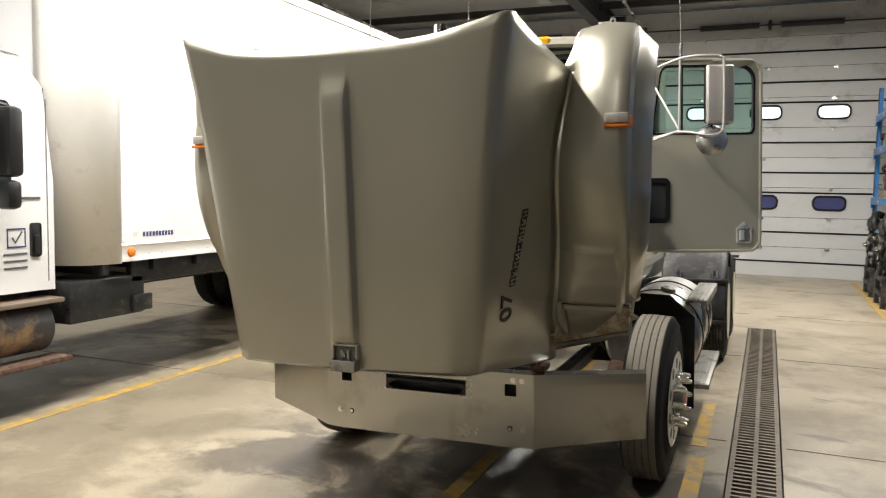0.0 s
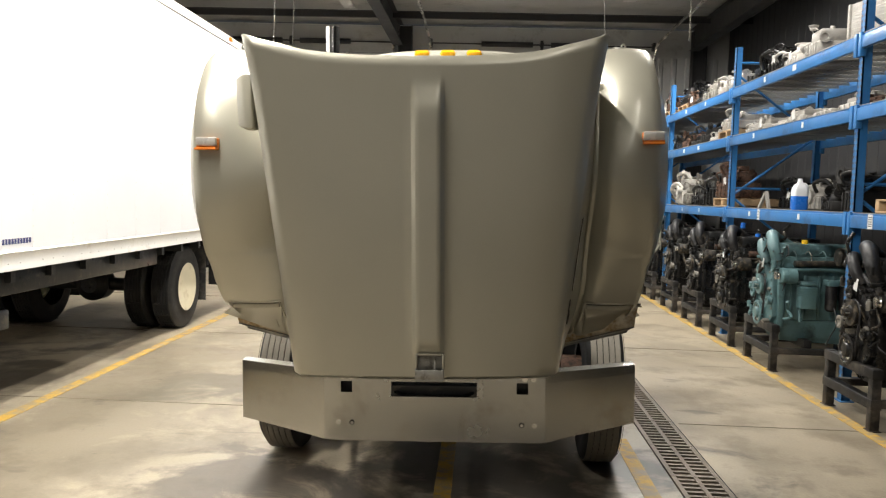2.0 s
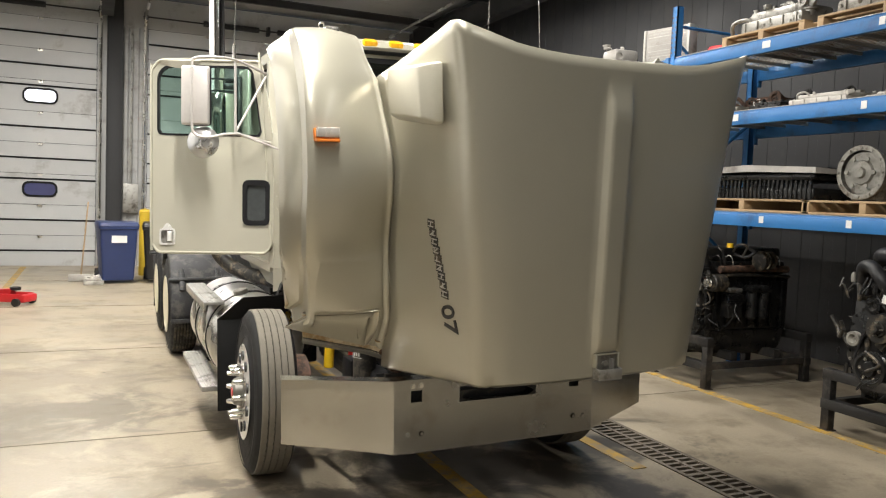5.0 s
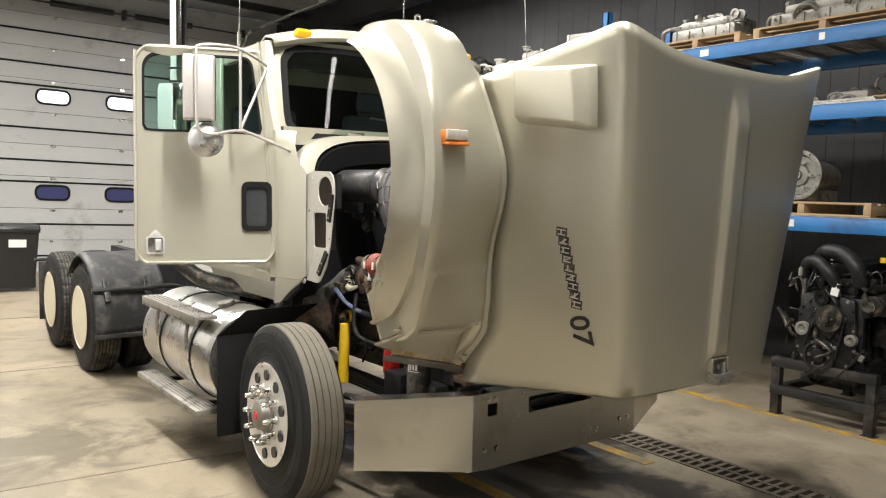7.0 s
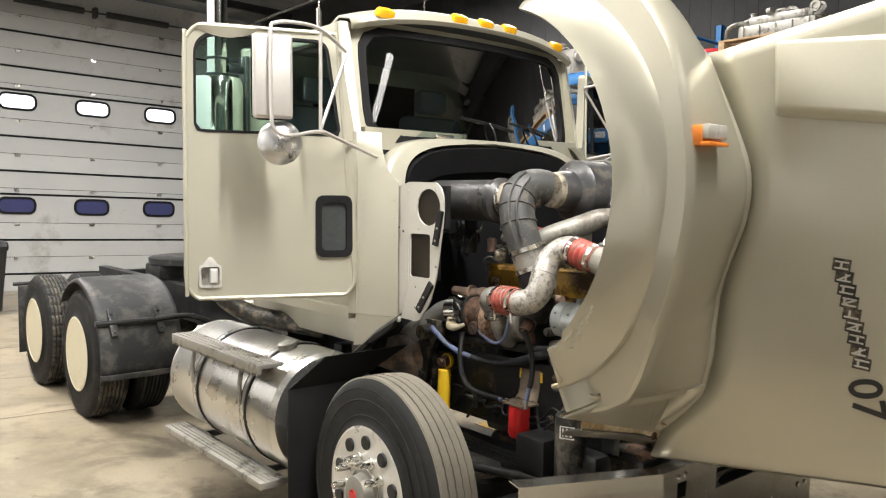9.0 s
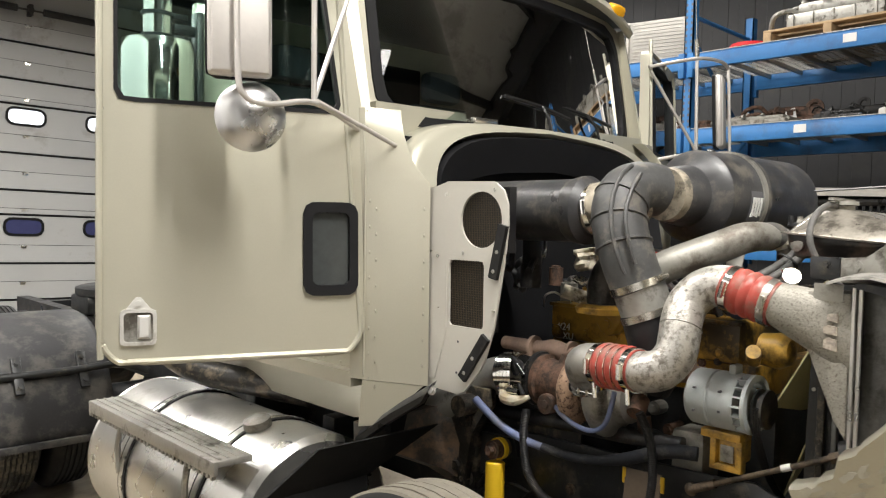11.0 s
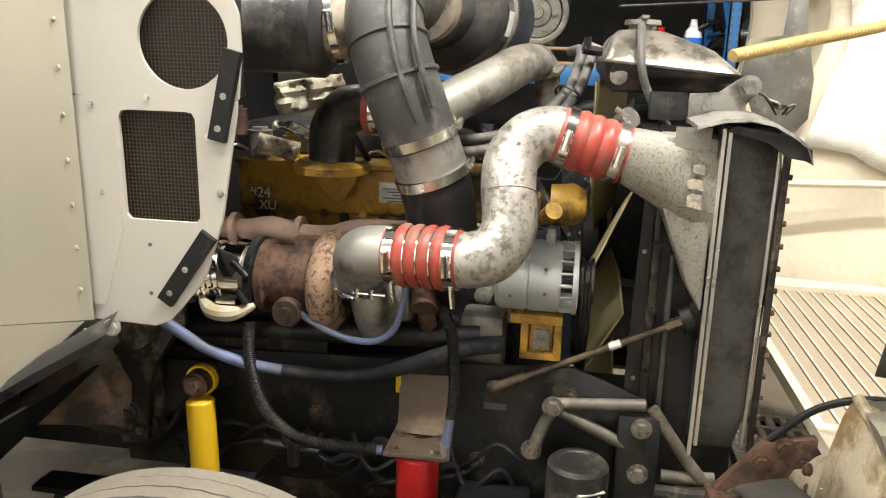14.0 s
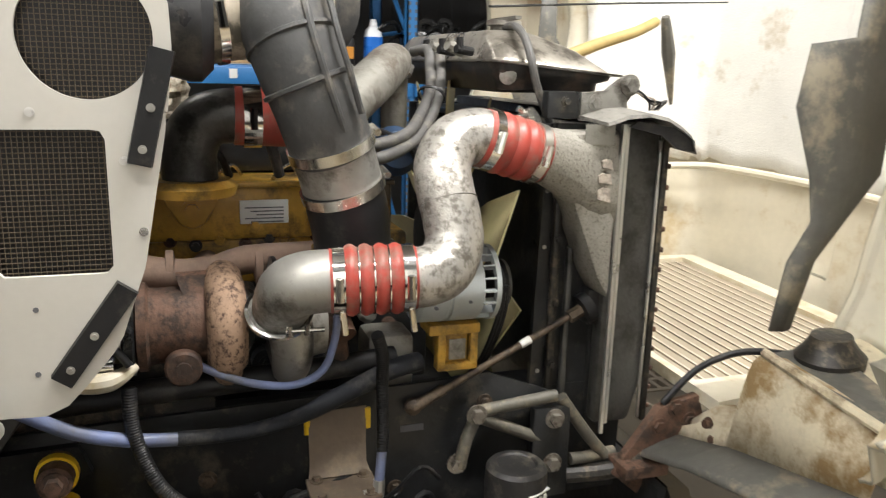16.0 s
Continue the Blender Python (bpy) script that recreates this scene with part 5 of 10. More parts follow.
# black quarter fenders over the leading drive wheels
for side in (-1, 1):
    cy, cz, rr = 4.78, 0.515, 0.59
    rings = []
    for k in range(25):
        a = math.radians(-8 + 150 * k / 24)
        bump_r = rr + (0.006 if k % 8 == 0 else 0)
        rings.append([(side * x, cy - bump_r * math.cos(a) * (1.0 + 0.02 * f), cz + bump_r * math.sin(a) - drop) for x, f, drop in ((1.265, 0, 0.035), (1.25, 0, 0.008), (1.20, 0, 0), (0.95, 0, 0), (0.70, 0, 0), (0.66, 0, 0.02))])
    qf = thick(tpart("quarter_fender", loft(rings, False), [SATIN, SATIN], "black plastic quarter fender with clamp straps", 60), 0.006, -1 if side < 0 else 1)
    a0 = math.radians(30)
    px, pz = cy - (rr + 0.02) * math.cos(a0), cz + (rr + 0.02) * math.sin(a0)
    part("fender_rod", tube([(side * 1.28, px, pz), (side * 0.9, px - 0.01, pz), (side * 0.62, px - 0.03, pz + 0.01), (side * 0.45, px - 0.05, pz - 0.05)], 0.022, 12, 4), FRAME, qf)
    for sx in (1.16, 0.82):
        part("clamp", moved(join(box(-0.025, 0.025, -0.012, 0.012, -0.11, 0.11, 0.005), bolt((0, -0.012, 0.07), (0, -1, 0), 0.011), bolt((0, -0.012, -0.07), (0, -1, 0), 0.011)), Matrix.Translation((side * sx, px - 0.002, pz)) @ pose(0, 0, 0, -30)), FRAME, qf)
    ae = math.radians(-8)
    part("lower_bar", box(min(side * 0.68, side * 1.27), max(side * 0.68, side * 1.27), cy - rr - 0.025, cy - rr + 0.01, cz + rr * math.sin(ae) - 0.02, cz + rr * math.sin(ae) + 0.02, 0.006), SATIN, qf)
    tpart("mud_flap", box(min(side * 0.66, side * 1.26), max(side * 0.66, side * 1.26), 6.72, 6.735, 0.22, 0.86, 0.003), SATIN)
    tpart("flap_bracket", tube([(side * 0.43, 6.73, 0.88), (side * 1.3, 6.73, 0.88)], 0.018, 8, 2), FRAME)

# ---- cab ----
def panel(pts_outer, pts_inner, centre, n, axis, lo, hi):
    return ring_plate(resample(pts_outer, centre, n), resample(pts_inner, centre, n), axis, lo, hi)


CABX, CABY1, CABZ0 = 0.86, 2.78, 1.16
cab = tpart("cab", join(box(-CABX, CABX, CABY1 - 0.05, CABY1, CABZ0, 2.62, 0.01), box(-CABX, CABX, 1.62, CABY1 - 0.05, CABZ0, CABZ0 + 0.05), box(-0.78, 0.78, 1.60, 1.64, CABZ0, 2.10)), [CABPAINT], "champagne riveted cab shell")


def roof_mesh():
    rings = []
    for y, zc, ze, hw in ((1.585, 2.655, 2.575, 0.80), (1.57, 2.675, 2.60, 0.81), (1.59, 2.715, 2.635, 0.815), (1.68, 2.745, 2.655, 0.82), (1.85, 2.745, 2.625, 0.82), (2.0, 2.725, 2.60, 0.83), (2.4, 2.75, 2.61, 0.84), (2.66, 2.74, 2.60, 0.84), (2.76, 2.71, 2.57, 0.84), (2.80, 2.64, 2.52, 0.84)):
        ring = []
        for k in range(21):
            f = -1 + 2 * k / 20
            ring.append((hw * f, y + 0.10 * f * f * (1 if y < 1.8 else 0), ze + (zc - ze) * (1 - abs(f) ** 3)))
        rings.append(ring)
    bm = loft(rings, False)
    return bm


roof = thick(tpart("roof", roof_mesh(), [PAINT_OLD, INTERIOR], "champagne cab roof with a visor lip", 45), 0.012, -1)
for x, dy in ((-0.63, 0.055), (-0.185, 0.004), (0.0, 0.0), (0.185, 0.004), (0.63, 0.055)):
    dome = loft([[(c[0] * f, 0.024 + c[1] * f, h) for c in rounded(-0.055, 0.055, -0.026, 0.026, 0.024, 4)] for f, h in ((1.06, -0.016), (1.06, -0.004), (1.0, 0.0), (0.98, 0.012), (0.82, 0.022), (0.4, 0.026))])
    part("roof_marker", moved(dome, Matrix.Translation((x, 1.572 + dy, 2.690 - 0.03 * (abs(x) / 0.63) ** 3)) @ pose(0, 0, 0, 32)), AMBER_TOP, roof, "amber roof marker light")

# windshield: frame, curved pane, seal
def ws_outline(inset):
    return rounded(-0.735 + inset, 0.735 - inset, 2.045 + inset, 2.600 - inset, 0.12 - inset * 0.5, 7)


def ws_y(x, z):
    return 1.575 + 0.085 * (z - 2.10) / 0.5 + 0.085 * (x / 0.735) ** 2


def bent_ring(outer, inner, n, lo, hi):
    bm = panel(outer, inner, (0, 2.32), n, "y", lo, hi)
    for v in bm.verts:
        v.co.y += ws_y(v.co.x, v.co.z)
    return bm


ws_frame = tpart("windshield_frame", bent_ring([(-0.84, 2.0), (0.84, 2.0), (0.805, 2.64), (-0.805, 2.64)], ws_outline(-0.012), 72, -0.012, 0.012), CABPAINT, "champagne windshield surround", 30)
part("windshield_seal", bent_ring(ws_outline(-0.014), ws_outline(0.022), 72, -0.020, 0.004), SEAL, ws_frame)


def pane_grid(inset):
    out = ws_outline(inset)
    n = 72
    o = resample(out, (0, 2.32), n)
    rings = []
    for f in (1.0, 0.8, 0.6, 0.4, 0.2, 0.02):
        rings.append([(x * f, ws_y(x * f, 2.32 + (z - 2.32) * f) - 0.004, 2.32 + (z - 2.32) * f) for x, z in o])
    bm = loft(rings, True, False)
    bm.faces.new([v for v in bm.verts][-n:])
    return bm


pane = part("windshield", pane_grid(0.018), WINDSHIELD, ws_frame, "clear windshield")
pane.visible_shadow = False
for px, tip in ((0.05, -0.12), (0.42, 0.20)):
    a = Vector((px, ws_y(px, 2.05) - 0.03, 2.045))
    b = Vector((tip + 0.14, ws_y(tip + 0.14, 2.2) - 0.03, 2.165))
    part("wiper", join(tube([a, a.lerp(b, 0.5) + Vector((0, -0.01, 0.01)), b], 0.006, 6, 3),
                       tube([b + Vector((-0.20, 0.02, 0.02)), b + Vector((0, 0.012, 0.0)), b + Vector((0.20, 0.02, -0.03))], 0.008, 6, 4), lathe(a, (0, -1, 0.2), [(0, 0.02), (0.02, 0.018), (0.025, 0.0)], 12)), BLACK, ws_frame)

# cowl: cream panel under the windshield with a black hood seal arch
COWL_E = 2 / 4.2


def cowl_curve(a, hw, h, rise):
    cx = math.copysign(abs(math.cos(a)) ** COWL_E, math.cos(a))
    return hw * cx, 1.60 + h * math.sin(a) ** COWL_E + rise * (1 - abs(cx))


def cowl_mesh():
    outer = [cowl_curve(math.pi * k / 40, 0.772, 0.455, 0.012) for k in range(41)]
    inner = [cowl_curve(math.pi * k / 40, 0.675, 0.405, 0.030) for k in range(41)]

    def fy(z):
        return -0.085 * max(0.0, min(1.0, (2.04 - z) / 0.30))
    bm = loft([[(x, 1.63, z + 0.01) for x, z in outer], [(x, 1.525 + fy(z), z - 0.002) for x, z in outer], [(x * 0.992, 1.508 + fy(z), z - 0.012) for x, z in outer], [(x * 0.978, 1.500 + fy(z), z - 0.026) for x, z in outer],
               [(x, 1.497 + fy(z), z + 0.012) for x, z in inner], [(x, 1.53, z) for x, z in inner]], False)
    return bm


cowl = thick(tpart("cowl", cowl_mesh(), [CABPAINT, CABPAINT], "champagne cowl with rounded shoulders", 40), 0.006, 0)
seal_arch = []
for k in range(31):
    x, z = cowl_curve(math.pi * k / 30, 0.665, 0.40, 0.030)
    seal_arch.append((x, 1.52 - 0.07 * (1 - math.sin(math.pi * k / 30) ** COWL_E), z))
part("cowl_seal", loft([[(x, y - 0.02, z) for x, y, z in seal_arch], [(x * 0.99, y - 0.055, z - 0.005) for x, y, z in seal_arch], [(x * 0.94, y - 0.03, z - 0.13 * min(1, max(0, (z - 1.62) / 0.3))) for x, y, z in seal_arch]], False), SEAL, cowl)
part("firewall", box(-0.74, 0.74, 1.555, 1.595, 1.0, 1.99), SEAL, cowl)
part("cowl_hinge", box(-0.36, -0.24, 1.555, 1.58, 2.062, 2.085, 0.004), STEEL, ws_frame)

# cowl sides, sill and rivets
RIVET = lathe((0, 0, 0), (-1, 0, 0), [(0, 0.006), (0.002, 0.005), (0.0035, 0.0)], 8)
rivet_me = bpy.data.meshes.new("rivet")
RIVET.to_mesh(rivet_me)
RIVET.free()
rivet_me.materials.append(PAINT_OLD)


def rivet(p, parent, turn=0):
    ob = new("rivet", rivet_me)
    ob.parent = parent
    ob.matrix_basis = pose(*p, 0, 0, turn)


for side in (-1, 1):
    def sd(x, y, z):
        return (side * x, y, z)
    poly = [(0.752, 1.375), (0.752, 1.36), (0.845, 1.575), (0.86, 1.62), (0.85, 1.63), (0.83, 1.60)]
    levels = [(1.19, 0.752, 1.362), (1.50, 0.752, 1.362), (1.825, 0.752, 1.362), (1.845, 0.757, 1.385), (1.87, 0.764, 1.41), (1.92, 0.770, 1.44), (1.98, 0.765, 1.475), (2.03, 0.748, 1.51), (2.07, 0.72, 1.545)]
    cs = tpart("cowl_side", loft([[sd(fx, yy, z), sd(fx + (0.845 - fx) * 0.5, yy + (1.575 - yy) * 0.5, z), sd(0.845, 1.575, z), sd(0.861, 1.622, z), sd(0.850, 1.635, z), sd(fx - 0.006, yy + 0.05, z)] for z, fx, yy in levels]), CABPAINT, "champagne riveted cowl side panel", 25)
    for k in range(11):
        for f, o in ((0.08, 0), (0.80, 0), (0.90, 0.025)):
            z = 1.17 + 0.082 * k + o
            x, y = 0.752 + 0.093 * f + 0.002, 1.36 + 0.215 * f
            if z < 1.82:
                rivet(sd(x, y, z), cs, -23 if side < 0 else 180 + 23)
    for k in range(5):
        rivet(sd(0.838, 1.572, 1.86 + 0.05 * k), cs, -30 if side < 0 else 210)
    part("lower_flank", loft([[sd(0.758, 1.378, 1.188), sd(0.847, 1.575, 1.188), sd(0.842, 1.60, 1.03), sd(0.817, 1.525, 1.045)], [sd(0.748, 1.383, 1.188), sd(0.837, 1.585, 1.188), sd(0.832, 1.61, 1.03), sd(0.807, 1.53, 1.045)]]), CABPAINT, cs)
    part("panel_seam", tube([sd(0.8445, 1.572, 1.20), sd(0.8445, 1.572, 1.83), sd(0.846, 1.585, 2.02)], 0.0035, 6, 3), PAINT_OLD, cs)
    part("pillar", loft([[sd(0.80, 1.60, 2.05), sd(0.865, 1.63, 2.05), sd(0.865, 1.70, 2.05), sd(0.80, 1.68, 2.05)], [sd(0.80, 1.72, 2.62), sd(0.838, 1.74, 2.62), sd(0.838, 1.80, 2.62), sd(0.80, 1.78, 2.62)]]), CABPAINT, cs)
    for k in range(12):
        f = k / 11
        rivet(sd(0.852 - 0.02 * f, 1.628 + 0.11 * f, 2.07 + 0.5 * f), cs, -60 if side < 0 else 240)
    sill = tpart("sill", loft([[sd(0.72, y, 1.015 + t), sd(0.745, y, 1.015 + t), sd(0.822, y, 1.20), sd(0.835, y, 1.275), sd(0.79, y, 1.275)] for y, t in ((1.56, 0.06), (1.66, 0.02), (1.75, 0.0), (2.78, 0.0))]), CABPAINT, "champagne riveted sill panel below the door")
    for k in range(12):
        rivet(sd(0.828, 1.62 + 0.1 * k, 1.225), sill, 0 if side < 0 else 180)
    part("rear_pillar", box(*sorted((side * 0.83, side * 0.86)), 2.42, 2.775, 1.2, 2.60, 0.008), CABPAINT, cab)
    part("door_header", box(*sorted((side * 0.78, side * 0.835)), 1.74, 2.45, 2.55, 2.62, 0.006), CABPAINT, cab)
    # kick panel with a round and a square screened opening
    kx = 0.742
    outline = [(1.385, 1.19), (1.24, 1.185), (1.205, 1.20), (1.135, 1.285), (1.095, 1.40), (1.060, 1.58), (1.046, 1.70), (1.048, 1.76), (1.065, 1.80), (1.10, 1.825), (1.30, 1.83), (1.335, 1.815), (1.385, 1.82)]
    circle = [(1.152 + 0.083 * math.cos(2 * math.pi * k / 48), 1.714 + 0.083 * math.sin(2 * math.pi * k / 48)) for k in range(48)]
    square = rounded(1.137, 1.283, 1.392, 1.592, 0.012)
    top_out = [(1.385, 1.615), (1.055, 1.615), (1.046, 1.70), (1.048, 1.76), (1.065, 1.80), (1.10, 1.825), (1.30, 1.83), (1.335, 1.815), (1.385, 1.82)]
    low_out = [(1.385, 1.19), (1.24, 1.185), (1.205, 1.20), (1.135, 1.285), (1.095, 1.40), (1.055, 1.615), (1.385, 1.615)]
    a, b = sorted((side * kx, side * (kx - 0.008)))
    kp = tpart("kick_panel", join(panel(top_out, circle, (1.152, 1.714), 64, "x", a, b), panel(low_out, square, (1.21, 1.49), 64, "x", a, b)), KICK, "champagne kick panel with two screened vent openings", 20)
    wires = []
    xw = side * (kx - 0.012)
    for k in range(24):
        o = -0.083 + 0.166 * (k + 0.5) / 24
        h = math.sqrt(max(0.083 ** 2 - o ** 2, 1e-6)) + 0.006
        wires += [box(xw - 0.0008, xw + 0.0008, 1.152 + o - 0.0006, 1.152 + o + 0.0006, 1.714 - h, 1.714 + h), box(xw - 0.0022, xw - 0.0006, 1.152 - h, 1.152 + h, 1.714 + o - 0.0006, 1.714 + o + 0.0006)]
    for k in range(21):
        y = 1.137 + 0.146 * (k + 0.5) / 21
        wires.append(box(xw - 0.0008, xw + 0.0008, y - 0.0006, y + 0.0006, 1.388, 1.596))
    for k in range(28):
        z = 1.392 + 0.20 * (k + 0.5) / 28
        wires.append(box(xw - 0.0022, xw - 0.0006, 1.133, 1.287, z - 0.0006, z + 0.0006))
    wm = part("vent_screen", join(*wires), MESHWIRE, kp, "rusty woven wire vent screen")
    wm["kind"] = "stuff"
    part("vent_box", join(box(*sorted((side * (kx - 0.03), side * (kx - 0.06))), 1.068, 1.37, 1.62, 1.81), box(*sorted((side * (kx - 0.03), side * (kx - 0.06))), 1.13, 1.37, 1.38, 1.62)), BLACK, kp)
    part("scuff_plate", prism([(1.34, 1.22), (1.375, 1.22), (1.382, 1.56), (1.292, 1.575), (1.292, 1.37)], "x", *sorted((side * kx, side * (kx + 0.0025)))), KICK, kp, "pale overlapping patch plate")
    for (ya, za), (yb, zb) in (((1.058, 1.70), (1.095, 1.545)), ((1.12, 1.372), (1.215, 1.238))):
        d = Vector((0, yb - ya, zb - za)).normalized()
        n2 = Vector((0, -d.z, d.y)) * 0.017
        A, B = Vector((side * kx, ya, za)), Vector((side * kx, yb, zb))
        strap = loft([[A - n2, A + n2, B + n2, B - n2], [v + Vector((side * 0.012, 0, 0)) for v in (A - n2 * 0.9, A + n2 * 0.9, B + n2 * 0.9, B - n2 * 0.9)]])
        st = part("rubber_bumper", strap, HOSE, kp, "black rubber hood rest strip")
        for f in (0.5, 0.86):
            tpart("screw", bolt(A.lerp(B, f) + Vector((side * 0.012, 0, 0)), (side, 0, 0), 0.004, 0.004), DULL, parent=kp)
    for y, z in ((1.335, 1.60), (1.325, 1.44), (1.225, 1.615), (1.115, 1.55), (1.095, 1.45), (1.30, 1.79), (1.10, 1.80)):
        part("screw", bolt((side * kx, y, z), (side, 0, 0), 0.0042, 0.004), ALU, kp)
    for y, z in ((1.24, 1.345), (1.245, 1.25)):
        part("small_hole", cyl((side * kx, y, z), (side * (kx + 0.001), y, z), 0.004, segs=8), INK, kp)
    # bent black splash strip, bolted to the panel's foot and running out to the mud flap
    guard = tpart("edge_guard", loft([[sd(0.775, 1.295, 1.222), sd(0.800, 1.290, 1.215), sd(0.812, 1.305, 1.185), sd(0.806, 1.335, 1.150), sd(0.780, 1.345, 1.145)], [sd(0.79, 1.44, 1.135), sd(0.815, 1.435, 1.128), sd(0.828, 1.452, 1.10), sd(0.82, 1.478, 1.062), sd(0.795, 1.485, 1.058)],
                                      [sd(0.785, 1.63, 1.015), sd(0.81, 1.625, 1.008), sd(0.822, 1.64, 0.982), sd(0.815, 1.665, 0.945), sd(0.79, 1.67, 0.94)]]), GUARDGREY, "bent black splash strip", 50)
    part("guard_bolt", bolt(sd(0.792, 1.30, 1.195), (side, -0.2, 0.1), 0.011, 0.01), ALU, guard)
    tpart("cab_mount", join(prism([(1.30, 1.16), (1.42, 1.16), (1.50, 1.05), (1.47, 0.80), (1.41, 0.80), (1.38, 1.0), (1.30, 1.10)], "x", *sorted((side * 0.54, side * 0.50)), 0.006), bolt(sd(0.54, 1.40, 1.04), (side, 0, 0), 0.018, 0.015), bolt(sd(0.54, 1.44, 0.88), (side, 0, 0), 0.018, 0.015), lathe(sd(0.60, 1.38, 1.10), (side * -1, 0, 0), [(0, 0.02), (0, 0.035), (0.1, 0.035)], 14)), GREASE, "greasy cab mount bracket")
    tpart("wheel_mud_flap", join(box(*sorted((side * 0.80, side * 1.20)), 1.60, 1.612, 0.26, 0.86, 0.003), loft([[sd(0.80, 1.60, 0.86), sd(1.20, 1.60, 0.86), sd(1.20, 1.612, 0.86), sd(0.80, 1.612, 0.86)], [sd(0.62, 1.45, 1.03), sd(1.05, 1.52, 1.01), sd(1.05, 1.53, 1.01), sd(0.62, 1.46, 1.03)]])), FLAPBLACK, "black rubber mud flap behind the steer tyre")

# ---- doors, swung open about 70 degrees ----
def door_pose(side):
    """u runs from the hinge to the free edge, v up, w out of the door's outer face."""
    u = Vector((side * 0.725, 0.285, 0.0)).normalized()
    v = Vector((-side * -0.012, 0.045, 1.0)).normalized()
    v = (v - u * v.dot(u)).normalized()
    w = u.cross(v) if side > 0 else v.cross(u)
    w = -w if w.y > 0 else w
    o = Vector((side * 0.848, 1.565, 1.275))
    return o, u, v, w


def door(side):
    o, u, v, w = door_pose(side)
    m = Matrix(((u.x, v.x, w.x, o.x), (u.y, v.y, w.y, o.y), (u.z, v.z, w.z, o.z), (0, 0, 0, 1)))
    W, H, belt = 0.795, 1.265, 0.745
    n = 80
    shell_out = [(0.0, 0.09)] + [(x, y) for x, y in rounded(0.0, W, 0.0, H, [0.09, 0.10, 0.12, 0.03], 6)][1:]
    shell_out = [(x + (0.085 * max(0, (y - belt) / (H - belt)) if x < 0.3 else 0), y) for x, y in shell_out]
    glass_out = rounded(0.075, W - 0.055, belt + 0.03, H - 0.05, [0.02, 0.03, 0.09, 0.05], 6)
    glass_out = [(x + (0.075 * max(0, (y - belt) / (H - belt)) if x < 0.3 else 0), y) for x, y in glass_out]
    c = (W * 0.52, belt + 0.26)
    # skin below the belt with the look-down window cut out, frame above
    low = [(x, y) for x, y in shell_out if y < belt] + [(W, belt), (0.0, belt)]
    low = [(0.0, belt)] + [(x, y) for x, y in rounded(0.0, W, 0.0, belt, [0.09, 0.10, 0.0, 0.0], 6)][:14] + [(W, belt)]
    peep = rounded(0.035, 0.185, 0.205, 0.475, 0.025, 4)
    up = [(0.0, belt), (W, belt)] + [(x, y) for x, y in shell_out if y > belt]
    bm = join(panel(low, peep, (0.11, 0.34), n, "z", -0.045, 0.0), panel(up, glass_out, c, n, "z", -0.045, 0.0))
    bmesh.ops.remove_doubles(bm, verts=bm.verts, dist=0.0005)
    name = "passenger_door" if side < 0 else "driver_door"
    dr = tpart(name, moved(bm, m), CABPAINT, "champagne cab door standing open", 30)
    # raised edge bead
    bead = [(x, y) for x, y in shell_out]
    part("edge_bead", moved(tube([(x + (0.012 if x < W / 2 else -0.012), min(max(y, 0.012), H - 0.012), 0.002) for x, y in bead + bead[:1]], 0.009, 8, 2), m), CABPAINT, dr)
    g = part("door_glass", moved(prism(glass_out, "z", -0.026, -0.021), m), GLASS, dr, "green-tinted door window")
    g.visible_shadow = False
    part("glass_seal", moved(panel([(c[0] + (x - c[0]) * 1.02, c[1] + (y - c[1]) * 1.03) for x, y in glass_out], [(c[0] + (x - c[0]) * 0.985, c[1] + (y - c[1]) * 0.975) for x, y in glass_out], c, n, "z", -0.03, 0.003), m), SEAL, dr)
    part("vent_bar", moved(box(0.27, 0.285, belt + 0.03, H - 0.05, -0.03, -0.012), m), SEAL, dr) if side > 0 else None
    pf = part("lookdown_window", moved(panel(rounded(0.022, 0.198, 0.192, 0.488, 0.035, 5), rounded(0.05, 0.17, 0.225, 0.455, 0.02, 5), (0.11, 0.34), 48, "z", -0.03, 0.012), m), SEAL, dr, "small look-down window in black rubber")
    pg = part("lookdown_pane", moved(box(0.045, 0.175, 0.22, 0.46, -0.012, -0.006), m), material("dark_pane", (0.05, 0.055, 0.055), 0.12, 0, 0.2, 9, 60, 0), dr)
    # paddle latch
    part("door_latch", moved(join(ring_plate(resample(rounded(W - 0.165, W - 0.065, 0.06, 0.165, 0.012), (W - 0.115, 0.112), 40), resample(rounded(W - 0.155, W - 0.075, 0.07, 0.155, 0.01), (W - 0.115, 0.112), 40), "z", 0.0, 0.009),
                                  prism([(W - 0.15, 0.165), (W - 0.08, 0.165), (W - 0.108, 0.20), (W - 0.122, 0.20)], "z", 0, 0.006), cyl((W - 0.115, 0.182, 0.005), (W - 0.115, 0.182, 0.012), 0.009)), m), WHEEL_ALU, dr, "chrome door latch")
    part("latch_cup", moved(box(W - 0.155, W - 0.075, 0.07, 0.155, -0.006, 0.002), m), DULL, dr)
    part("latch_paddle", moved(loft([[(W - 0.148, 0.078, 0.004), (W - 0.112, 0.078, 0.004), (W - 0.112, 0.148, 0.004), (W - 0.148, 0.148, 0.004)], [(W - 0.142, 0.085, 0.016), (W - 0.118, 0.085, 0.016), (W - 0.118, 0.142, 0.010), (W - 0.142, 0.142, 0.010)]]), m), WHEEL_ALU, dr)
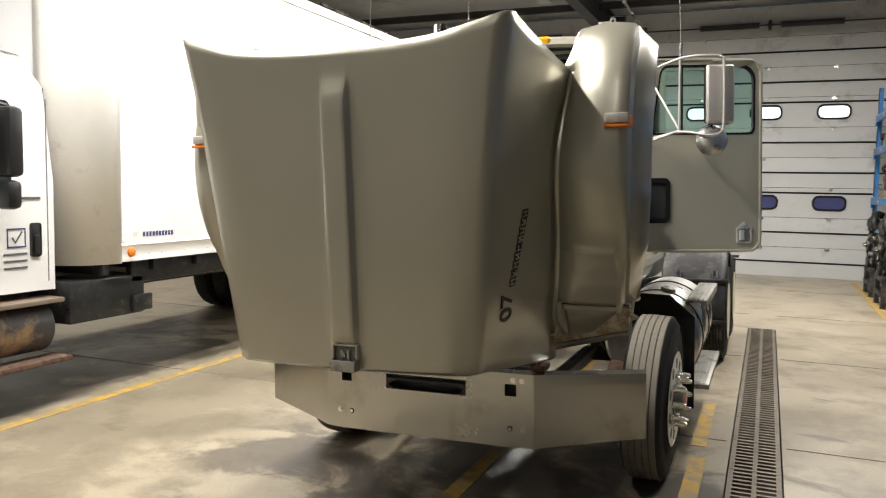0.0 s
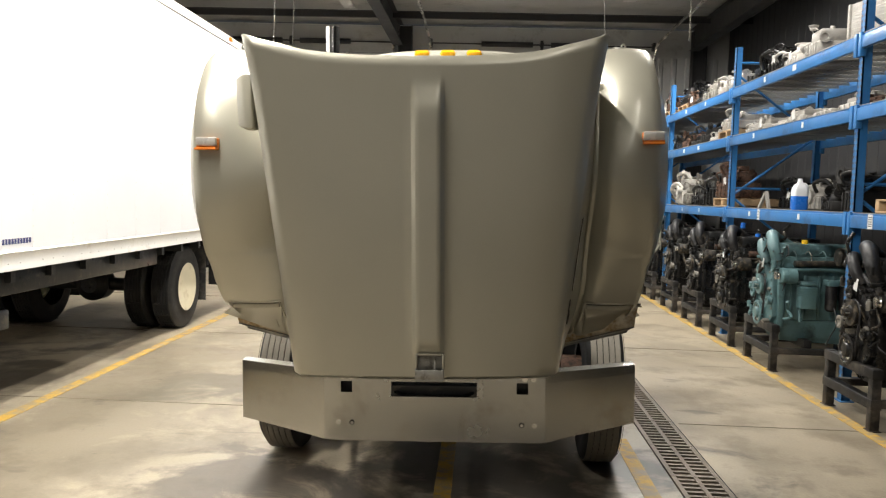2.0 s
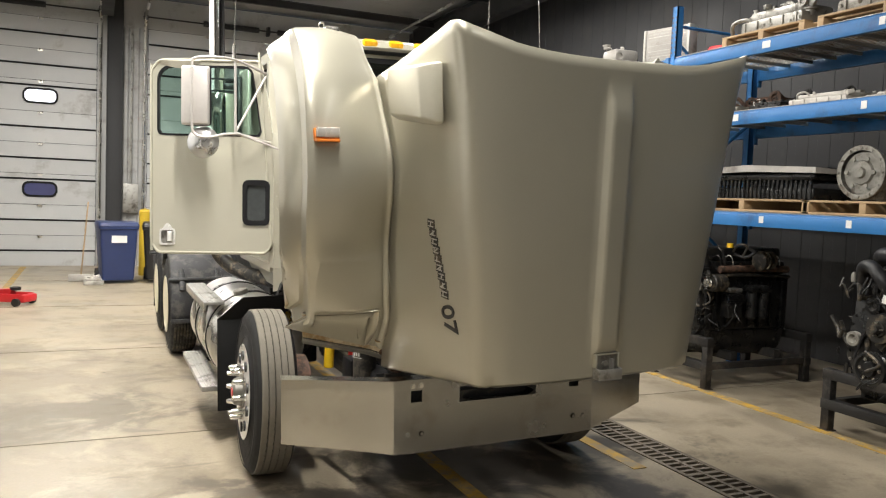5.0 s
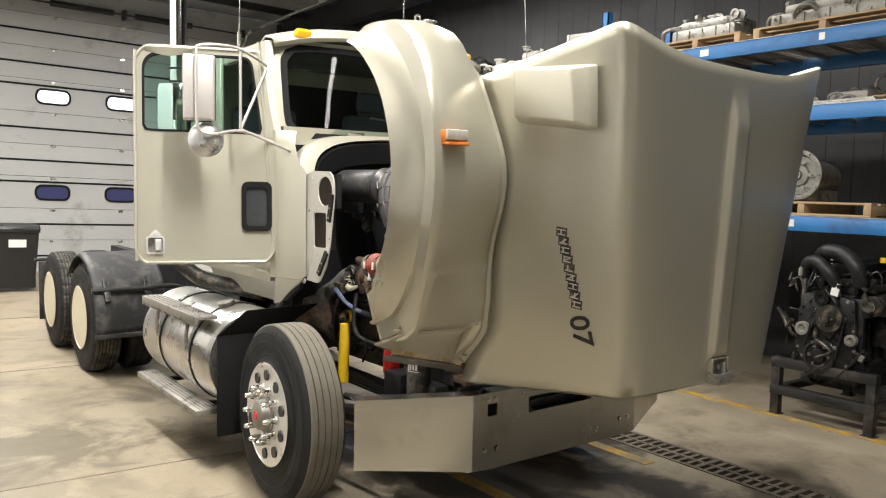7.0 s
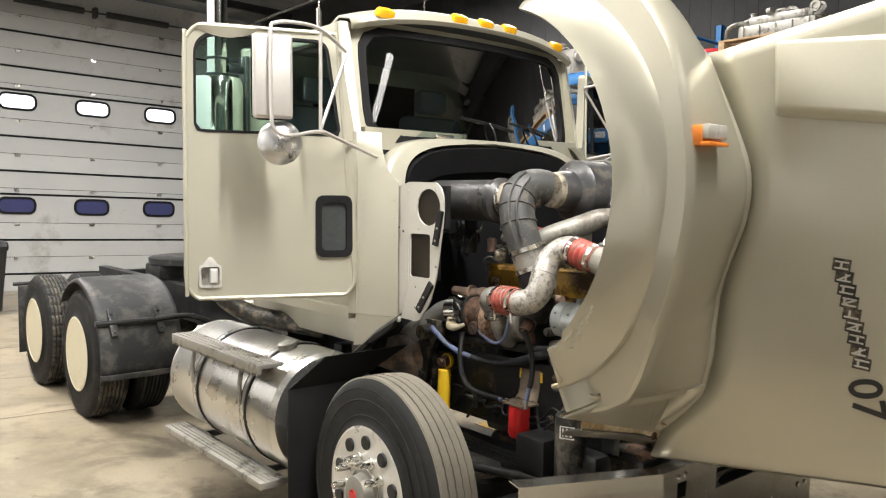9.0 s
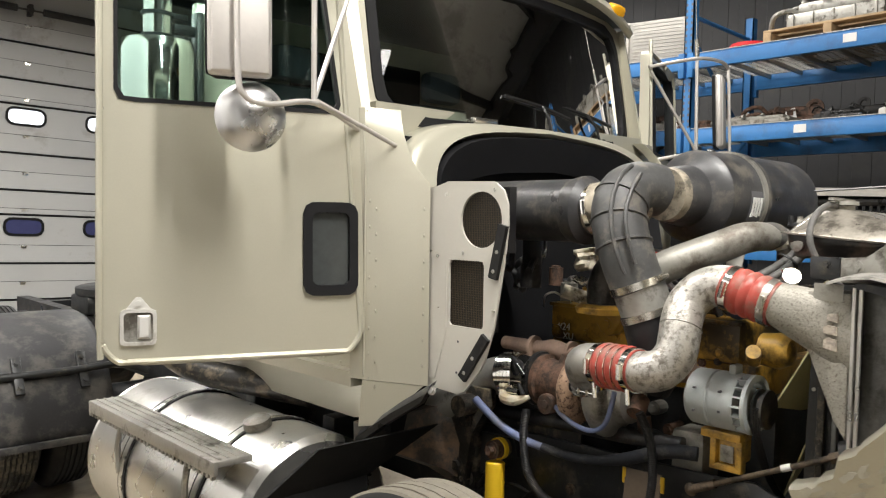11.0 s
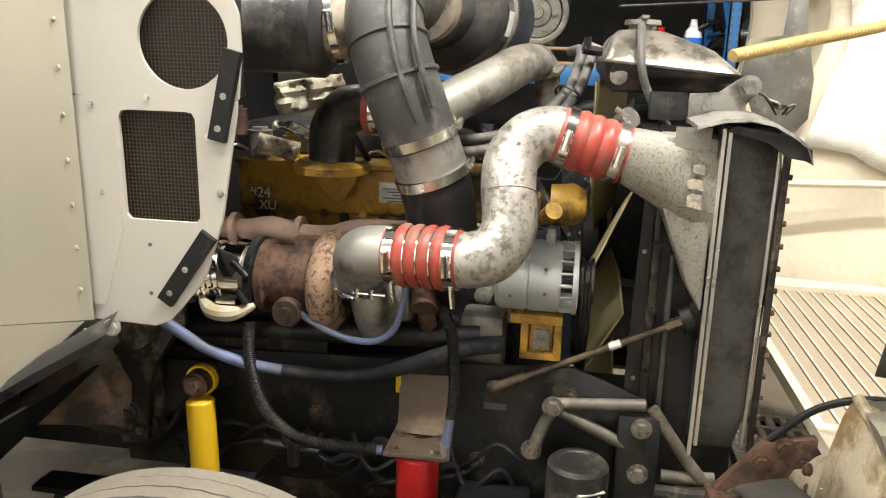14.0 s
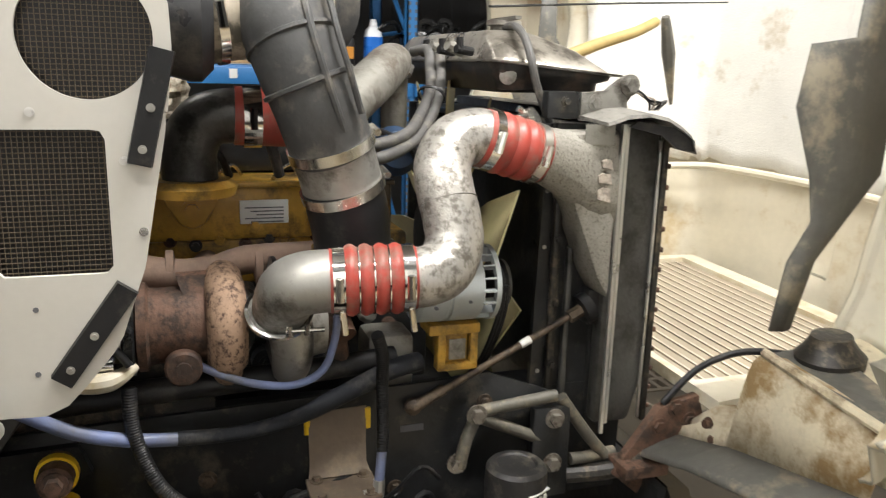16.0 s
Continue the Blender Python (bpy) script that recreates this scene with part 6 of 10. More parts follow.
    # drip rail over the glass
    part("rain_visor", moved(loft([[(0.47 + 0.26 * k / 8, H - 0.035 - 0.03 * math.sin(math.pi * k / 8), 0.004), (0.47 + 0.26 * k / 8, H - 0.012, 0.006), (0.47 + 0.26 * k / 8, H - 0.02, 0.02)][:3] for k in range(9)]), m), PAINT_OLD, dr)
    # inner trim
    part("door_trim", moved(box(0.03, W - 0.03, 0.05, belt - 0.01, -0.062, -0.046, 0.006), m), INTERIOR, dr)
    # west-coast mirror on its tube frame
    mx, mz = 0.335, 0.30
    rod = [(mx + 0.10, H - 0.13, 0.05), (mx + 0.12, H - 0.06, 0.16), (mx + 0.10, H - 0.02, 0.30), (mx + 0.04, H - 0.005, 0.34), (mx - 0.22, H - 0.005, 0.24), (0.10, H - 0.03, 0.02)]
    mir = part("mirror_arm", moved(join(
        tube([(0.05, H - 0.09, 0.0), (0.20, H - 0.045, 0.20), (0.32, H - 0.045, 0.29), (0.42, H - 0.06, 0.318), (0.438, H - 0.11, 0.322), (0.438, belt + 0.08, 0.322), (0.42, belt + 0.005, 0.318), (0.35, belt - 0.012, 0.30), (0.20, belt + 0.02, 0.19), (0.02, belt - 0.02, 0.0)], 0.0085, 10, 5),
        tube([(0.205, H - 0.045, 0.20), (0.205, belt + 0.02, 0.19)], 0.0085, 10, 2),
        tube([(0.205, belt + 0.03, 0.19), (0.05, H - 0.11, 0.01)], 0.0075, 8, 2),
        tube([(0.205, belt + 0.03, 0.19), (-0.12, belt - 0.09, 0.06)], 0.0075, 8, 2)), m), MIRROR_STEEL, dr, "bright mirror tube frame")
    head = box(0.342, 0.512, belt + 0.060, belt + 0.420, 0.262, 0.298, 0.014, 3)
    part("mirror_back", moved(box(0.350, 0.504, belt + 0.068, belt + 0.412, 0.292, 0.302, 0.006, 3), m), MIRROR_STEEL, dr)
    part("mirror_head", moved(head, m), MIRROR_STEEL, dr, "rectangular stainless mirror head")
    part("mirror_edge", moved(panel(rounded(0.338, 0.516, belt + 0.056, belt + 0.424, 0.02), rounded(0.352, 0.502, belt + 0.07, belt + 0.41, 0.015), (0.427, belt + 0.24), 40, "z", 0.252, 0.266), m), SEAL, dr)
    part("mirror_glass", moved(box(0.350, 0.504, belt + 0.068, belt + 0.412, 0.256, 0.261), m), CHROME, dr)
    part("convex_mirror", moved(lathe((0.392, belt - 0.038, 0.225), (0, 0, 1), [(0, 0.0), (0.0, 0.095), (0.010, 0.098), (0.03, 0.090), (0.05, 0.066), (0.06, 0.036), (0.064, 0.0)], 32), m), material("convex_steel", (0.60, 0.60, 0.60), 0.34, 0.9, 0.08, 6, 60, 0.02), dr, "round steel convex mirror")
    part("antenna", moved(join(cyl((0.212, H - 0.05, 0.20), (0.212, H + 0.05, 0.20), 0.011), cyl((0.212, H + 0.05, 0.20), (0.19, H + 0.75, 0.20), 0.003, segs=6)), m), STEEL, dr)
    return dr


door(-1)
door(1)

# inside of the cab
tpart("dashboard", join(box(-0.78, 0.78, 1.72, 1.98, 1.80, 2.07, 0.05), box(-0.1, 0.75, 1.96, 2.02, 1.6, 2.03, 0.02)), INTERIOR, "dark grey dashboard")
for x in (-0.45, 0.45):
    tpart("cab_seat", join(box(x - 0.25, x + 0.25, 2.15, 2.62, 1.55, 1.70, 0.04), box(x - 0.24, x + 0.24, 2.54, 2.68, 1.68, 2.30, 0.05), box(x - 0.12, x + 0.12, 2.56, 2.66, 2.32, 2.48, 0.04), box(x - 0.15, x + 0.15, 2.25, 2.55, 1.2, 1.55)), SEATCLOTH, "grey-blue cloth cab seat")
tpart("steering_wheel", join(moved(lathe((0, 0, 0), (0, 0, 1), [(-0.012, 0.215), (0, 0.228), (0.012, 0.215), (0, 0.202), (-0.012, 0.215)], 32, False), Matrix.Translation((0.45, 2.10, 2.02)) @ pose(0, 0, 0, 50)), tube([(0.45, 2.10, 2.02), (0.45, 1.9, 1.85)], 0.03, 10, 2), moved(box(-0.21, 0.21, -0.015, 0.015, -0.008, 0.008), Matrix.Translation((0.45, 2.10, 2.02)) @ pose(0, 0, 0, 50))), BLACK)
tpart("rear_window", box(-0.4, 0.4, 2.72, 2.728, 2.1, 2.5), SEAL)

# fuel tanks, straps, steps
for side in (-1, 1):
    def fd(x, y, z):
        return (side * x, y, z)
    tx, tz, tr = 0.905, 0.665, 0.315
    tank = tpart("fuel_tank", lathe(fd(tx, 1.73, tz), (0, 1, 0), [(0, 0.0), (0, tr * 0.7), (0.008, tr * 0.93), (0.03, tr), (0.04, tr - 0.004), (0.05, tr), (1.25, tr), (1.26, tr - 0.004), (1.27, tr), (1.30, tr * 0.93), (1.31, tr * 0.7), (1.31, 0)], 56), TANK, "polished round aluminium fuel tank with straps")
    for sy in (2.03, 2.62):
        part("tank_strap", lathe(fd(tx, sy - 0.03, tz), (0, 1, 0), [(0, tr), (0, tr + 0.006), (0.022, tr + 0.006), (0.026, tr + 0.002), (0.034, tr + 0.002), (0.038, tr + 0.006), (0.06, tr + 0.006), (0.06, tr)], 56, False), HOSE, tank, "black rubber-lined tank strap")
        part("strap_steel", lathe(fd(tx, sy - 0.016, tz), (0, 1, 0), [(0, tr + 0.004), (0, tr + 0.009), (0.032, tr + 0.009), (0.032, tr + 0.004)], 56, False), ALU, tank)
        part("step_leg", tube([fd(1.20, sy + 0.03, 0.93), fd(1.225, sy + 0.03, 0.80), fd(tx + 0.318, sy + 0.02, 0.70)], 0.012, 6, 3), DULL, tank)
        part("tank_bracket", box(*sorted((side * 0.44, side * 0.66)), sy - 0.04, sy + 0.04, 0.45, 0.95, 0.01), FRAME, tank)
    us = tpart("upper_step", join(box(*sorted((side * 1.125, side * 1.255)), 1.78, 2.86, 0.930, 0.952, 0.004), box(*sorted((side * 1.245, side * 1.262)), 1.78, 2.86, 0.905, 0.952, 0.003)), DULL, "serrated aluminium upper step")
    for k in range(4):
        xx = 1.14 + 0.03 * k
        part("step_rib", box(*sorted((side * xx, side * (xx + 0.008))), 1.79, 2.85, 0.952, 0.957, 0.001), DULL, us)
    for k in range(36):
        part("step_tooth", box(*sorted((side * 1.248, side * 1.262)), 1.79 + 0.03 * k, 1.804 + 0.03 * k, 0.893, 0.906), DULL, us)
    tpart("lower_step", join(box(*sorted((side * 1.14, side * 1.285)), 1.72, 2.92, 0.365, 0.400, 0.004), *[box(*sorted((side * 1.15 + side * 0.024 * k, side * 1.16 + side * 0.024 * k)), 1.73, 2.91, 0.400, 0.405) for k in range(5)]), DULL, "ribbed aluminium lower step")
    for sy in (1.95, 2.70):
        tpart("step_hanger", tube([fd(1.17, sy, 0.375), fd(1.0, sy, 0.37), fd(0.75, sy, 0.40), fd(0.5, sy, 0.6)], 0.018, 8, 3), FRAME)
    part("filler_cap", lathe(fd(0.98, 2.0, tz + tr - 0.01), (side * 0.25, 0, 1), [(0, 0.05), (0.03, 0.05), (0.04, 0.03), (0.045, 0)], 20), CAST, tank)

# exhaust stack behind the cab
SX, SY = -1.035, 2.72
muffler = tpart("muffler", lathe((SX, SY, 1.30), (0, 0, 1), [(0, 0.06), (0.02, 0.13), (0.05, 0.148), (1.08, 0.150), (1.12, 0.140), (1.125, 0.07)], 40), CHROME, "bright heat-shielded muffler")
for z in (1.55, 2.05):
    part("muffler_strap", lathe((SX, SY, z), (0, 0, 1), [(0, 0.149), (0, 0.154), (0.04, 0.154), (0.04, 0.149)], 40, False), DULL, muffler)
part("muffler_post", join(box(-0.89, -0.862, 2.66, 2.72, 1.25, 2.56, 0.004), box(-0.98, -0.88, 2.68, 2.71, 2.46, 2.50, 0.004)), FRAME, muffler)
stack = tpart("exhaust_pipe", lathe((SX, SY, 2.40), (0, 0, 1), [(0, 0.056), (0.04, 0.056), (0.04, 0.060), (0.12, 0.060), (0.12, 0.0575), (0.70, 0.0575), (0.735, 0.0575), (0.735, 0.053), (0.5, 0.053)], 32), CHROME, "tall chrome exhaust stack")
for z in (2.435, 2.525):
    part("stack_clamp", join(lathe((SX, SY, z), (0, 0, 1), [(0, 0.058), (0, 0.065), (0.014, 0.065), (0.014, 0.058)], 24, False), box(SX + 0.055, SX + 0.12, SY - 0.03, SY - 0.018, z - 0.005, z + 0.019, 0.002)), FRAME, stack)
tpart("muffler_inlet", tube([(SX, SY, 1.31), (SX, SY, 1.2), (-0.92, 2.62, 1.08), (-0.75, 2.4, 1.03), (-0.62, 2.2, 1.0)], 0.055, 14, 5), GREASE, "sooty exhaust pipe")

# ---- engine bay, in the hall's upright frame ----
def eng(name, bm, mats, label="", angle=35.0, parent=None):
    return tpart(name, bm, mats, label, angle, True, parent)


engine = eng("engine_block", join(box(-0.24, 0.26, 0.50, 1.42, 0.72, 1.20, 0.02), box(-0.20, 0.22, 0.55, 1.35, 0.55, 0.74, 0.03)), FRAME, "greasy black engine block")
for k in range(6):
    eng("block_boss", join(cyl((-0.235, 0.62 + 0.13 * k, 1.02), (-0.275, 0.62 + 0.13 * k, 1.02), 0.035, segs=14), bolt((-0.275, 0.62 + 0.13 * k, 1.02), (-1, 0, 0), 0.014)), FRAME, parent=engine)
head = eng("cylinder_head", join(box(-0.25, 0.24, 0.56, 1.30, 1.20, 1.30, 0.01), box(-0.27, 0.22, 0.60, 1.295, 1.297, 1.425, 0.018)), YELLOW, "oil-stained yellow cylinder head and valve cover")
eng("cover_flange", join(*[bolt((-0.272, 0.66 + 0.12 * k, 1.33), (-1, 0, 0.0), 0.011) for k in range(6)], box(-0.285, -0.262, 0.60, 1.29, 1.412, 1.424, 0.003)), YELLOW, parent=head)
eng("port_flange", join(lathe((-0.34, 1.025, 1.412), (0, 0, 1), [(0, 0.085), (0.018, 0.09), (0.03, 0.075), (0.03, 0.05)], 28), prism([(0.965, 1.42), (1.085, 1.42), (1.072, 1.385), (1.05, 1.345), (1.025, 1.335), (1.0, 1.345), (0.978, 1.385)], "x", -0.315, -0.25, 0.006), bolt((-0.315, 1.025, 1.375), (-1, 0, 0), 0.014)), YELLOW, "yellow round inlet flange", parent=head)
plate = eng("rating_plate", box(-0.276, -0.271, 0.83, 0.93, 1.335, 1.385, 0.001), LABEL, "white printed rating plate", parent=head)
for k in range(5):
    eng("print_line", box(-0.2775, -0.276, 0.84, 0.92 - 0.012 * (k % 3), 1.368 - 0.0075 * k, 1.3705 - 0.0075 * k), INK, parent=head)
MARK = Matrix(((0, 0, -1, 0), (-1, 0, 0, 0), (0, 1, 0, 0), (0, 0, 0, 1)))
eng("chalk_mark", text_mesh("#24", 0.036, Matrix.Translation((-0.2735, 1.232, 1.342)) @ MARK, 0.0008), CHALK, parent=head)
eng("chalk_mark", text_mesh("XU", 0.032, Matrix.Translation((-0.2735, 1.212, 1.311)) @ MARK, 0.0008), CHALK, parent=head)
eng("chalk_mark", text_mesh("53", 0.030, Matrix.Translation((-0.2735, 1.272, 1.335)) @ MARK, 0.0006), INK, parent=head)
eng("rocker_box", box(-0.16, 0.16, 0.66, 1.36, 1.425, 1.50, 0.02), FRAME, parent=head)
for k, (y, z, r) in enumerate(((1.24, 1.47, 0.03), (1.16, 1.46, 0.02), (1.30, 1.52, 0.025))):
    eng("head_fitting", join(cyl((-0.24, y, z - 0.04), (-0.24, y, z + 0.02), r, segs=12), bolt((-0.24, y, z + 0.02), (0, 0, 1), r * 0.7)), (CAST, YELLOW, RUST)[k], parent=head)
CRUSH = random.Random(21)


def crumpled(o, u, v, nu=9, nv=7, rough=0.016):
    """A creased loose sheet spanned by u and v from the corner o."""
    o, u, v = Vector(o), Vector(u), Vector(v)
    n = u.cross(v).normalized()
    return loft([[o + u * (i / nu) + v * (j / nv) + n * CRUSH.uniform(-rough, rough) + u * CRUSH.uniform(-0.03, 0.03) for i in range(nu + 1)] for j in range(nv + 1)], False)


FOIL = material("creased_foil", (0.62, 0.60, 0.56), 0.22, 0.9, 0.1, 12, 90, 0.2, stain=(0.25, 0.22, 0.18), amount=0.25, stain_scale=18)
LAGGING = material("stained_lagging_cloth", (0.66, 0.60, 0.48), 0.85, 0, 0.2, 14, 120, 0.4, stain=(0.20, 0.16, 0.11), amount=0.32, stain_scale=16)
thick(eng("lagging_cloth", crumpled((-0.29, 1.175, 1.535), (0.03, -0.16, 0.025), (-0.01, 0.005, 0.075), 9, 6, 0.012), [LAGGING, LAGGING], "torn cream cloth lagging behind the intake", 30), 0.003, 0)
thick(eng("heat_shield", crumpled((-0.30, 1.17, 1.525), (0.0, -0.13, -0.035), (-0.05, 0.0, -0.012), 9, 5, 0.007), [FOIL, FOIL], "crumpled shiny heat shield", 20), 0.002, 0)
thick(eng("lagging_cloth", crumpled((-0.29, 1.235, 1.445), (0.0, -0.10, -0.02), (0.01, -0.01, 0.045), 6, 4, 0.012), [LAGGING, LAGGING], "torn cream cloth lagging behind the intake", 30), 0.003, 0)

# inlet elbow with red coupler
elbow = eng("inlet_elbow", tube([(-0.34, 1.025, 1.43), (-0.34, 1.025, 1.50), (-0.342, 1.00, 1.548), (-0.346, 0.955, 1.563), (-0.35, 0.90, 1.562)], 0.053, 20, 6), BARGREY, "dark grey cast inlet elbow")
eng("red_coupler", tube([(-0.349, 0.940, 1.564), (-0.352, 0.83, 1.56)], 0.057, 20, 2), RED, parent=elbow)
eng("hose_clamp", clamp_band((-0.35, 0.908, 1.562), (0, -1, 0), 0.058, 0.034), CHROME, parent=elbow)

# exhaust manifold and turbo
mani = eng("exhaust_manifold", join(tube([(-0.43, 1.36, 1.284), (-0.435, 1.20, 1.286), (-0.44, 1.14, 1.288), (-0.445, 1.06, 1.278), (-0.44, 0.99, 1.284), (-0.435, 0.93, 1.298), (-0.43, 0.80, 1.304), (-0.42, 0.66, 1.307)], [0.022, 0.023, 0.033, 0.030, 0.026, 0.028, 0.024, 0.022], 16, 6)), RUST_PALE, "pinkish heat-bleached exhaust manifold")
for y in (1.30, 1.15, 1.0, 0.86, 0.72):
    eng("manifold_runner", cyl((-0.43, y, 1.275), (-0.24, y, 1.25), 0.026, segs=14), RUST_PALE, parent=mani)
for y in (1.215, 1.06, 0.90):
    eng("manifold_collar", lathe((-0.437, y, 1.287), (0, 1, 0), [(0, 0.024), (0.003, 0.036), (0.016, 0.036), (0.018, 0.024)], 18), RUST_PALE, parent=mani)
eng("manifold_neck", loft([[(-0.50, 1.06, 1.29), (-0.40, 1.06, 1.29), (-0.40, 0.96, 1.29), (-0.50, 0.96, 1.29)], [(-0.53, 1.05, 1.265), (-0.42, 1.05, 1.265), (-0.42, 0.95, 1.265), (-0.53, 0.95, 1.265)]]), RUST, parent=mani)
turbo = eng("turbine_housing", lathe((-0.50, 1.012, 1.195), (0, -1, 0), [(0, 0.04), (0.0, 0.075), (0.012, 0.092), (0.035, 0.098), (0.058, 0.093), (0.070, 0.078), (0.072, 0.04)], 40), SCABBY, "scabby rust-brown turbine housing")
eng("turbine_volute", join(tube([(-0.45, 0.978, 1.272), (-0.52, 0.978, 1.266), (-0.568, 0.978, 1.222), (-0.575, 0.978, 1.17), (-0.545, 0.978, 1.12), (-0.49, 0.978, 1.105)], [0.034, 0.036, 0.035, 0.032, 0.027, 0.022], 14, 6)), SCABBY, parent=turbo)
eng("turbine_outlet", lathe((-0.50, 1.012, 1.20), (0, 1, 0), [(0, 0.07), (0.01, 0.072), (0.08, 0.068), (0.095, 0.070), (0.10, 0.08), (0.115, 0.08), (0.12, 0.066)], 36), RUST, "brown turbine outlet neck", parent=turbo)
eng("v_clamp", join(lathe((-0.50, 1.13, 1.20), (0, 1, 0), [(0, 0.076), (0.004, 0.086), (0.018, 0.086), (0.022, 0.076)], 36, False), cyl((-0.59, 1.135, 1.22), (-0.59, 1.165, 1.25), 0.008), cyl((-0.585, 1.14, 1.16), (-0.585, 1.16, 1.19), 0.007)), FRAME, parent=turbo)
eng("bearing_housing", lathe((-0.50, 0.958, 1.20), (0, -1, 0), [(0, 0.06), (0.02, 0.06), (0.03, 0.045), (0.05, 0.05), (0.06, 0.09), (0.066, 0.115), (0.074, 0.115), (0.076, 0.06)], 36), FRAME, parent=turbo)
eng("compressor_housing", join(lathe((-0.50, 0.888, 1.195), (0, -1, 0), [(0, 0.095), (0.006, 0.102), (0.035, 0.102), (0.05, 0.095), (0.06, 0.075), (0.09, 0.070), (0.09, 0.055)], 40), tube([(-0.48, 0.866, 1.105), (-0.545, 0.866, 1.115), (-0.585, 0.866, 1.165), (-0.59, 0.872, 1.22)], [0.028, 0.034, 0.038, 0.042], 14, 6)), DULL, "oily aluminium compressor housing", parent=turbo)
outp = eng("exhaust_elbow", tube([(-0.50, 1.15, 1.20), (-0.50, 1.25, 1.195), (-0.50, 1.36, 1.17), (-0.52, 1.45, 1.10), (-0.58, 1.6, 1.0)], 0.062, 20, 5), DULL, "shiny clamped exhaust elbow")
eng("flex_joint", tube([(-0.502, 1.215, 1.205), (-0.502, 1.29, 1.195)], 0.064, 22, 2, 0.006, 0.014), CHROME, parent=outp)
eng("wide_clamp", join(lathe((-0.50, 1.165, 1.20), (0, 1, 0), [(0, 0.064), (0, 0.070), (0.045, 0.070), (0.045, 0.064)], 30, False), cyl((-0.575, 1.165, 1.16), (-0.575, 1.21, 1.16), 0.01)), CHROME, parent=outp)
eng("clamp_spike", lathe((-0.545, 1.185, 1.215), (-0.5, 0.25, 0.9), [(0, 0.026), (0.03, 0.024), (0.065, 0.003)], 8), HOSE, parent=outp)
eng("lagging_wrap", tube([(-0.565, 1.13, 1.152), (-0.585, 1.17, 1.135), (-0.58, 1.22, 1.135), (-0.545, 1.26, 1.15)], [0.008, 0.017, 0.018, 0.008], 10, 5), FIBRE, "torn cream lagging", parent=outp)
eng("oil_line_cap", join(cyl((-0.545, 1.053, 1.144), (-0.585, 1.053, 1.144), 0.032, bevel=0.004), cyl((-0.585, 1.053, 1.144), (-0.592, 1.053, 1.144), 0.014, segs=12)), RUST, "rusty round cap", parent=turbo)
eng("oil_hose", tube([(-0.57, 1.025, 1.142), (-0.59, 0.98, 1.125), (-0.60, 0.92, 1.108), (-0.61, 0.86, 1.108), (-0.615, 0.815, 1.135), (-0.615, 0.795, 1.19), (-0.61, 0.79, 1.23)], 0.0072, 12, 6), BLUEHOSE, "thin grey-blue oil hose")

# compressor outlet elbow, red hose, S-shaped charge pipe
cel = eng("compressor_elbow", join(tube([(-0.575, 0.888, 1.225), (-0.608, 0.886, 1.258), (-0.636, 0.876, 1.290), (-0.652, 0.850, 1.306), (-0.662, 0.80, 1.31)], [0.046, 0.051, 0.054, 0.054, 0.053], 22, 6),
                                    lathe((-0.585, 0.888, 1.232), (-0.6, 0.05, 0.8), [(0, 0.050), (0.004, 0.056), (0.012, 0.056), (0.014, 0.048)], 28)), DULL, "grey cast compressor elbow")
eng("v_clamp", lathe((-0.590, 0.889, 1.237), (-0.6, 0.05, 0.8), [(0, 0.054), (0.001, 0.060), (0.009, 0.060), (0.010, 0.054)], 36, False), CHROME, "bright clamp ring", parent=cel)
eng("clamp_bolt", join(cyl((-0.650, 0.886, 1.222), (-0.655, 0.820, 1.222), 0.004, segs=10), cyl((-0.650, 0.880, 1.214), (-0.650, 0.880, 1.232), 0.006, segs=10), cyl((-0.652, 0.850, 1.214), (-0.652, 0.850, 1.232), 0.006, segs=10)), CHROME, parent=cel)


def corrugated(a, b, r, ridges, end=0.022, rise=0.007):
    """Silicone hose with rounded bellows between two plain ends."""
    a, b = Vector(a), Vector(b)
    L = (b - a).length
    prof = [(0, r), (end, r)]
    step = (L - 2 * end) / ridges
    for k in range(ridges):
        for i in range(1, 7):
            prof.append((end + step * (k + i / 6), r + rise * math.sin(math.pi * i / 6)))
    prof += [(L - end + 0.002, r), (L, r)]
    return lathe(a, b - a, prof, 30)


hose1 = eng("red_bellows_hose", corrugated((-0.660, 0.812, 1.309), (-0.682, 0.668, 1.313), 0.055, 4), RED, "red corrugated silicone hose with wire rings")
for f in (0.10, 0.90):
    p = Vector((-0.660, 0.812, 1.309)).lerp(Vector((-0.682, 0.668, 1.313)), f)
    eng("hose_clamp", clamp_band(p, (-0.022, -0.144, 0.004), 0.057, 0.02), CHROME, parent=hose1)
    eng("clamp_screw", cyl(p + Vector((-0.035, 0.0, -0.045)), p + Vector((-0.035, -0.005, -0.085)), 0.006, segs=8), CHROME, parent=hose1)
for f in (0.326, 0.50, 0.674):
    p = Vector((-0.660, 0.812, 1.309)).lerp(Vector((-0.682, 0.668, 1.313)), f)
    eng("wire_ring", lathe(p, (-0.022, -0.144, 0.004), [(-0.0022, 0.055), (-0.0012, 0.0598), (0.0012, 0.0598), (0.0022, 0.055)], 30, False), CHROME, parent=hose1)
spipe = eng("charge_pipe", tube([(-0.680, 0.680, 1.313), (-0.684, 0.650, 1.314), (-0.672, 0.612, 1.325), (-0.650, 0.588, 1.362), (-0.632, 0.588, 1.405), (-0.612, 0.594, 1.448), (-0.585, 0.592, 1.492), (-0.562, 0.566, 1.527), (-0.552, 0.53, 1.541), (-0.550, 0.492, 1.540)], 0.0525, 28, 6), SPIPE, "silver S-shaped charge air pipe with flaking coating")
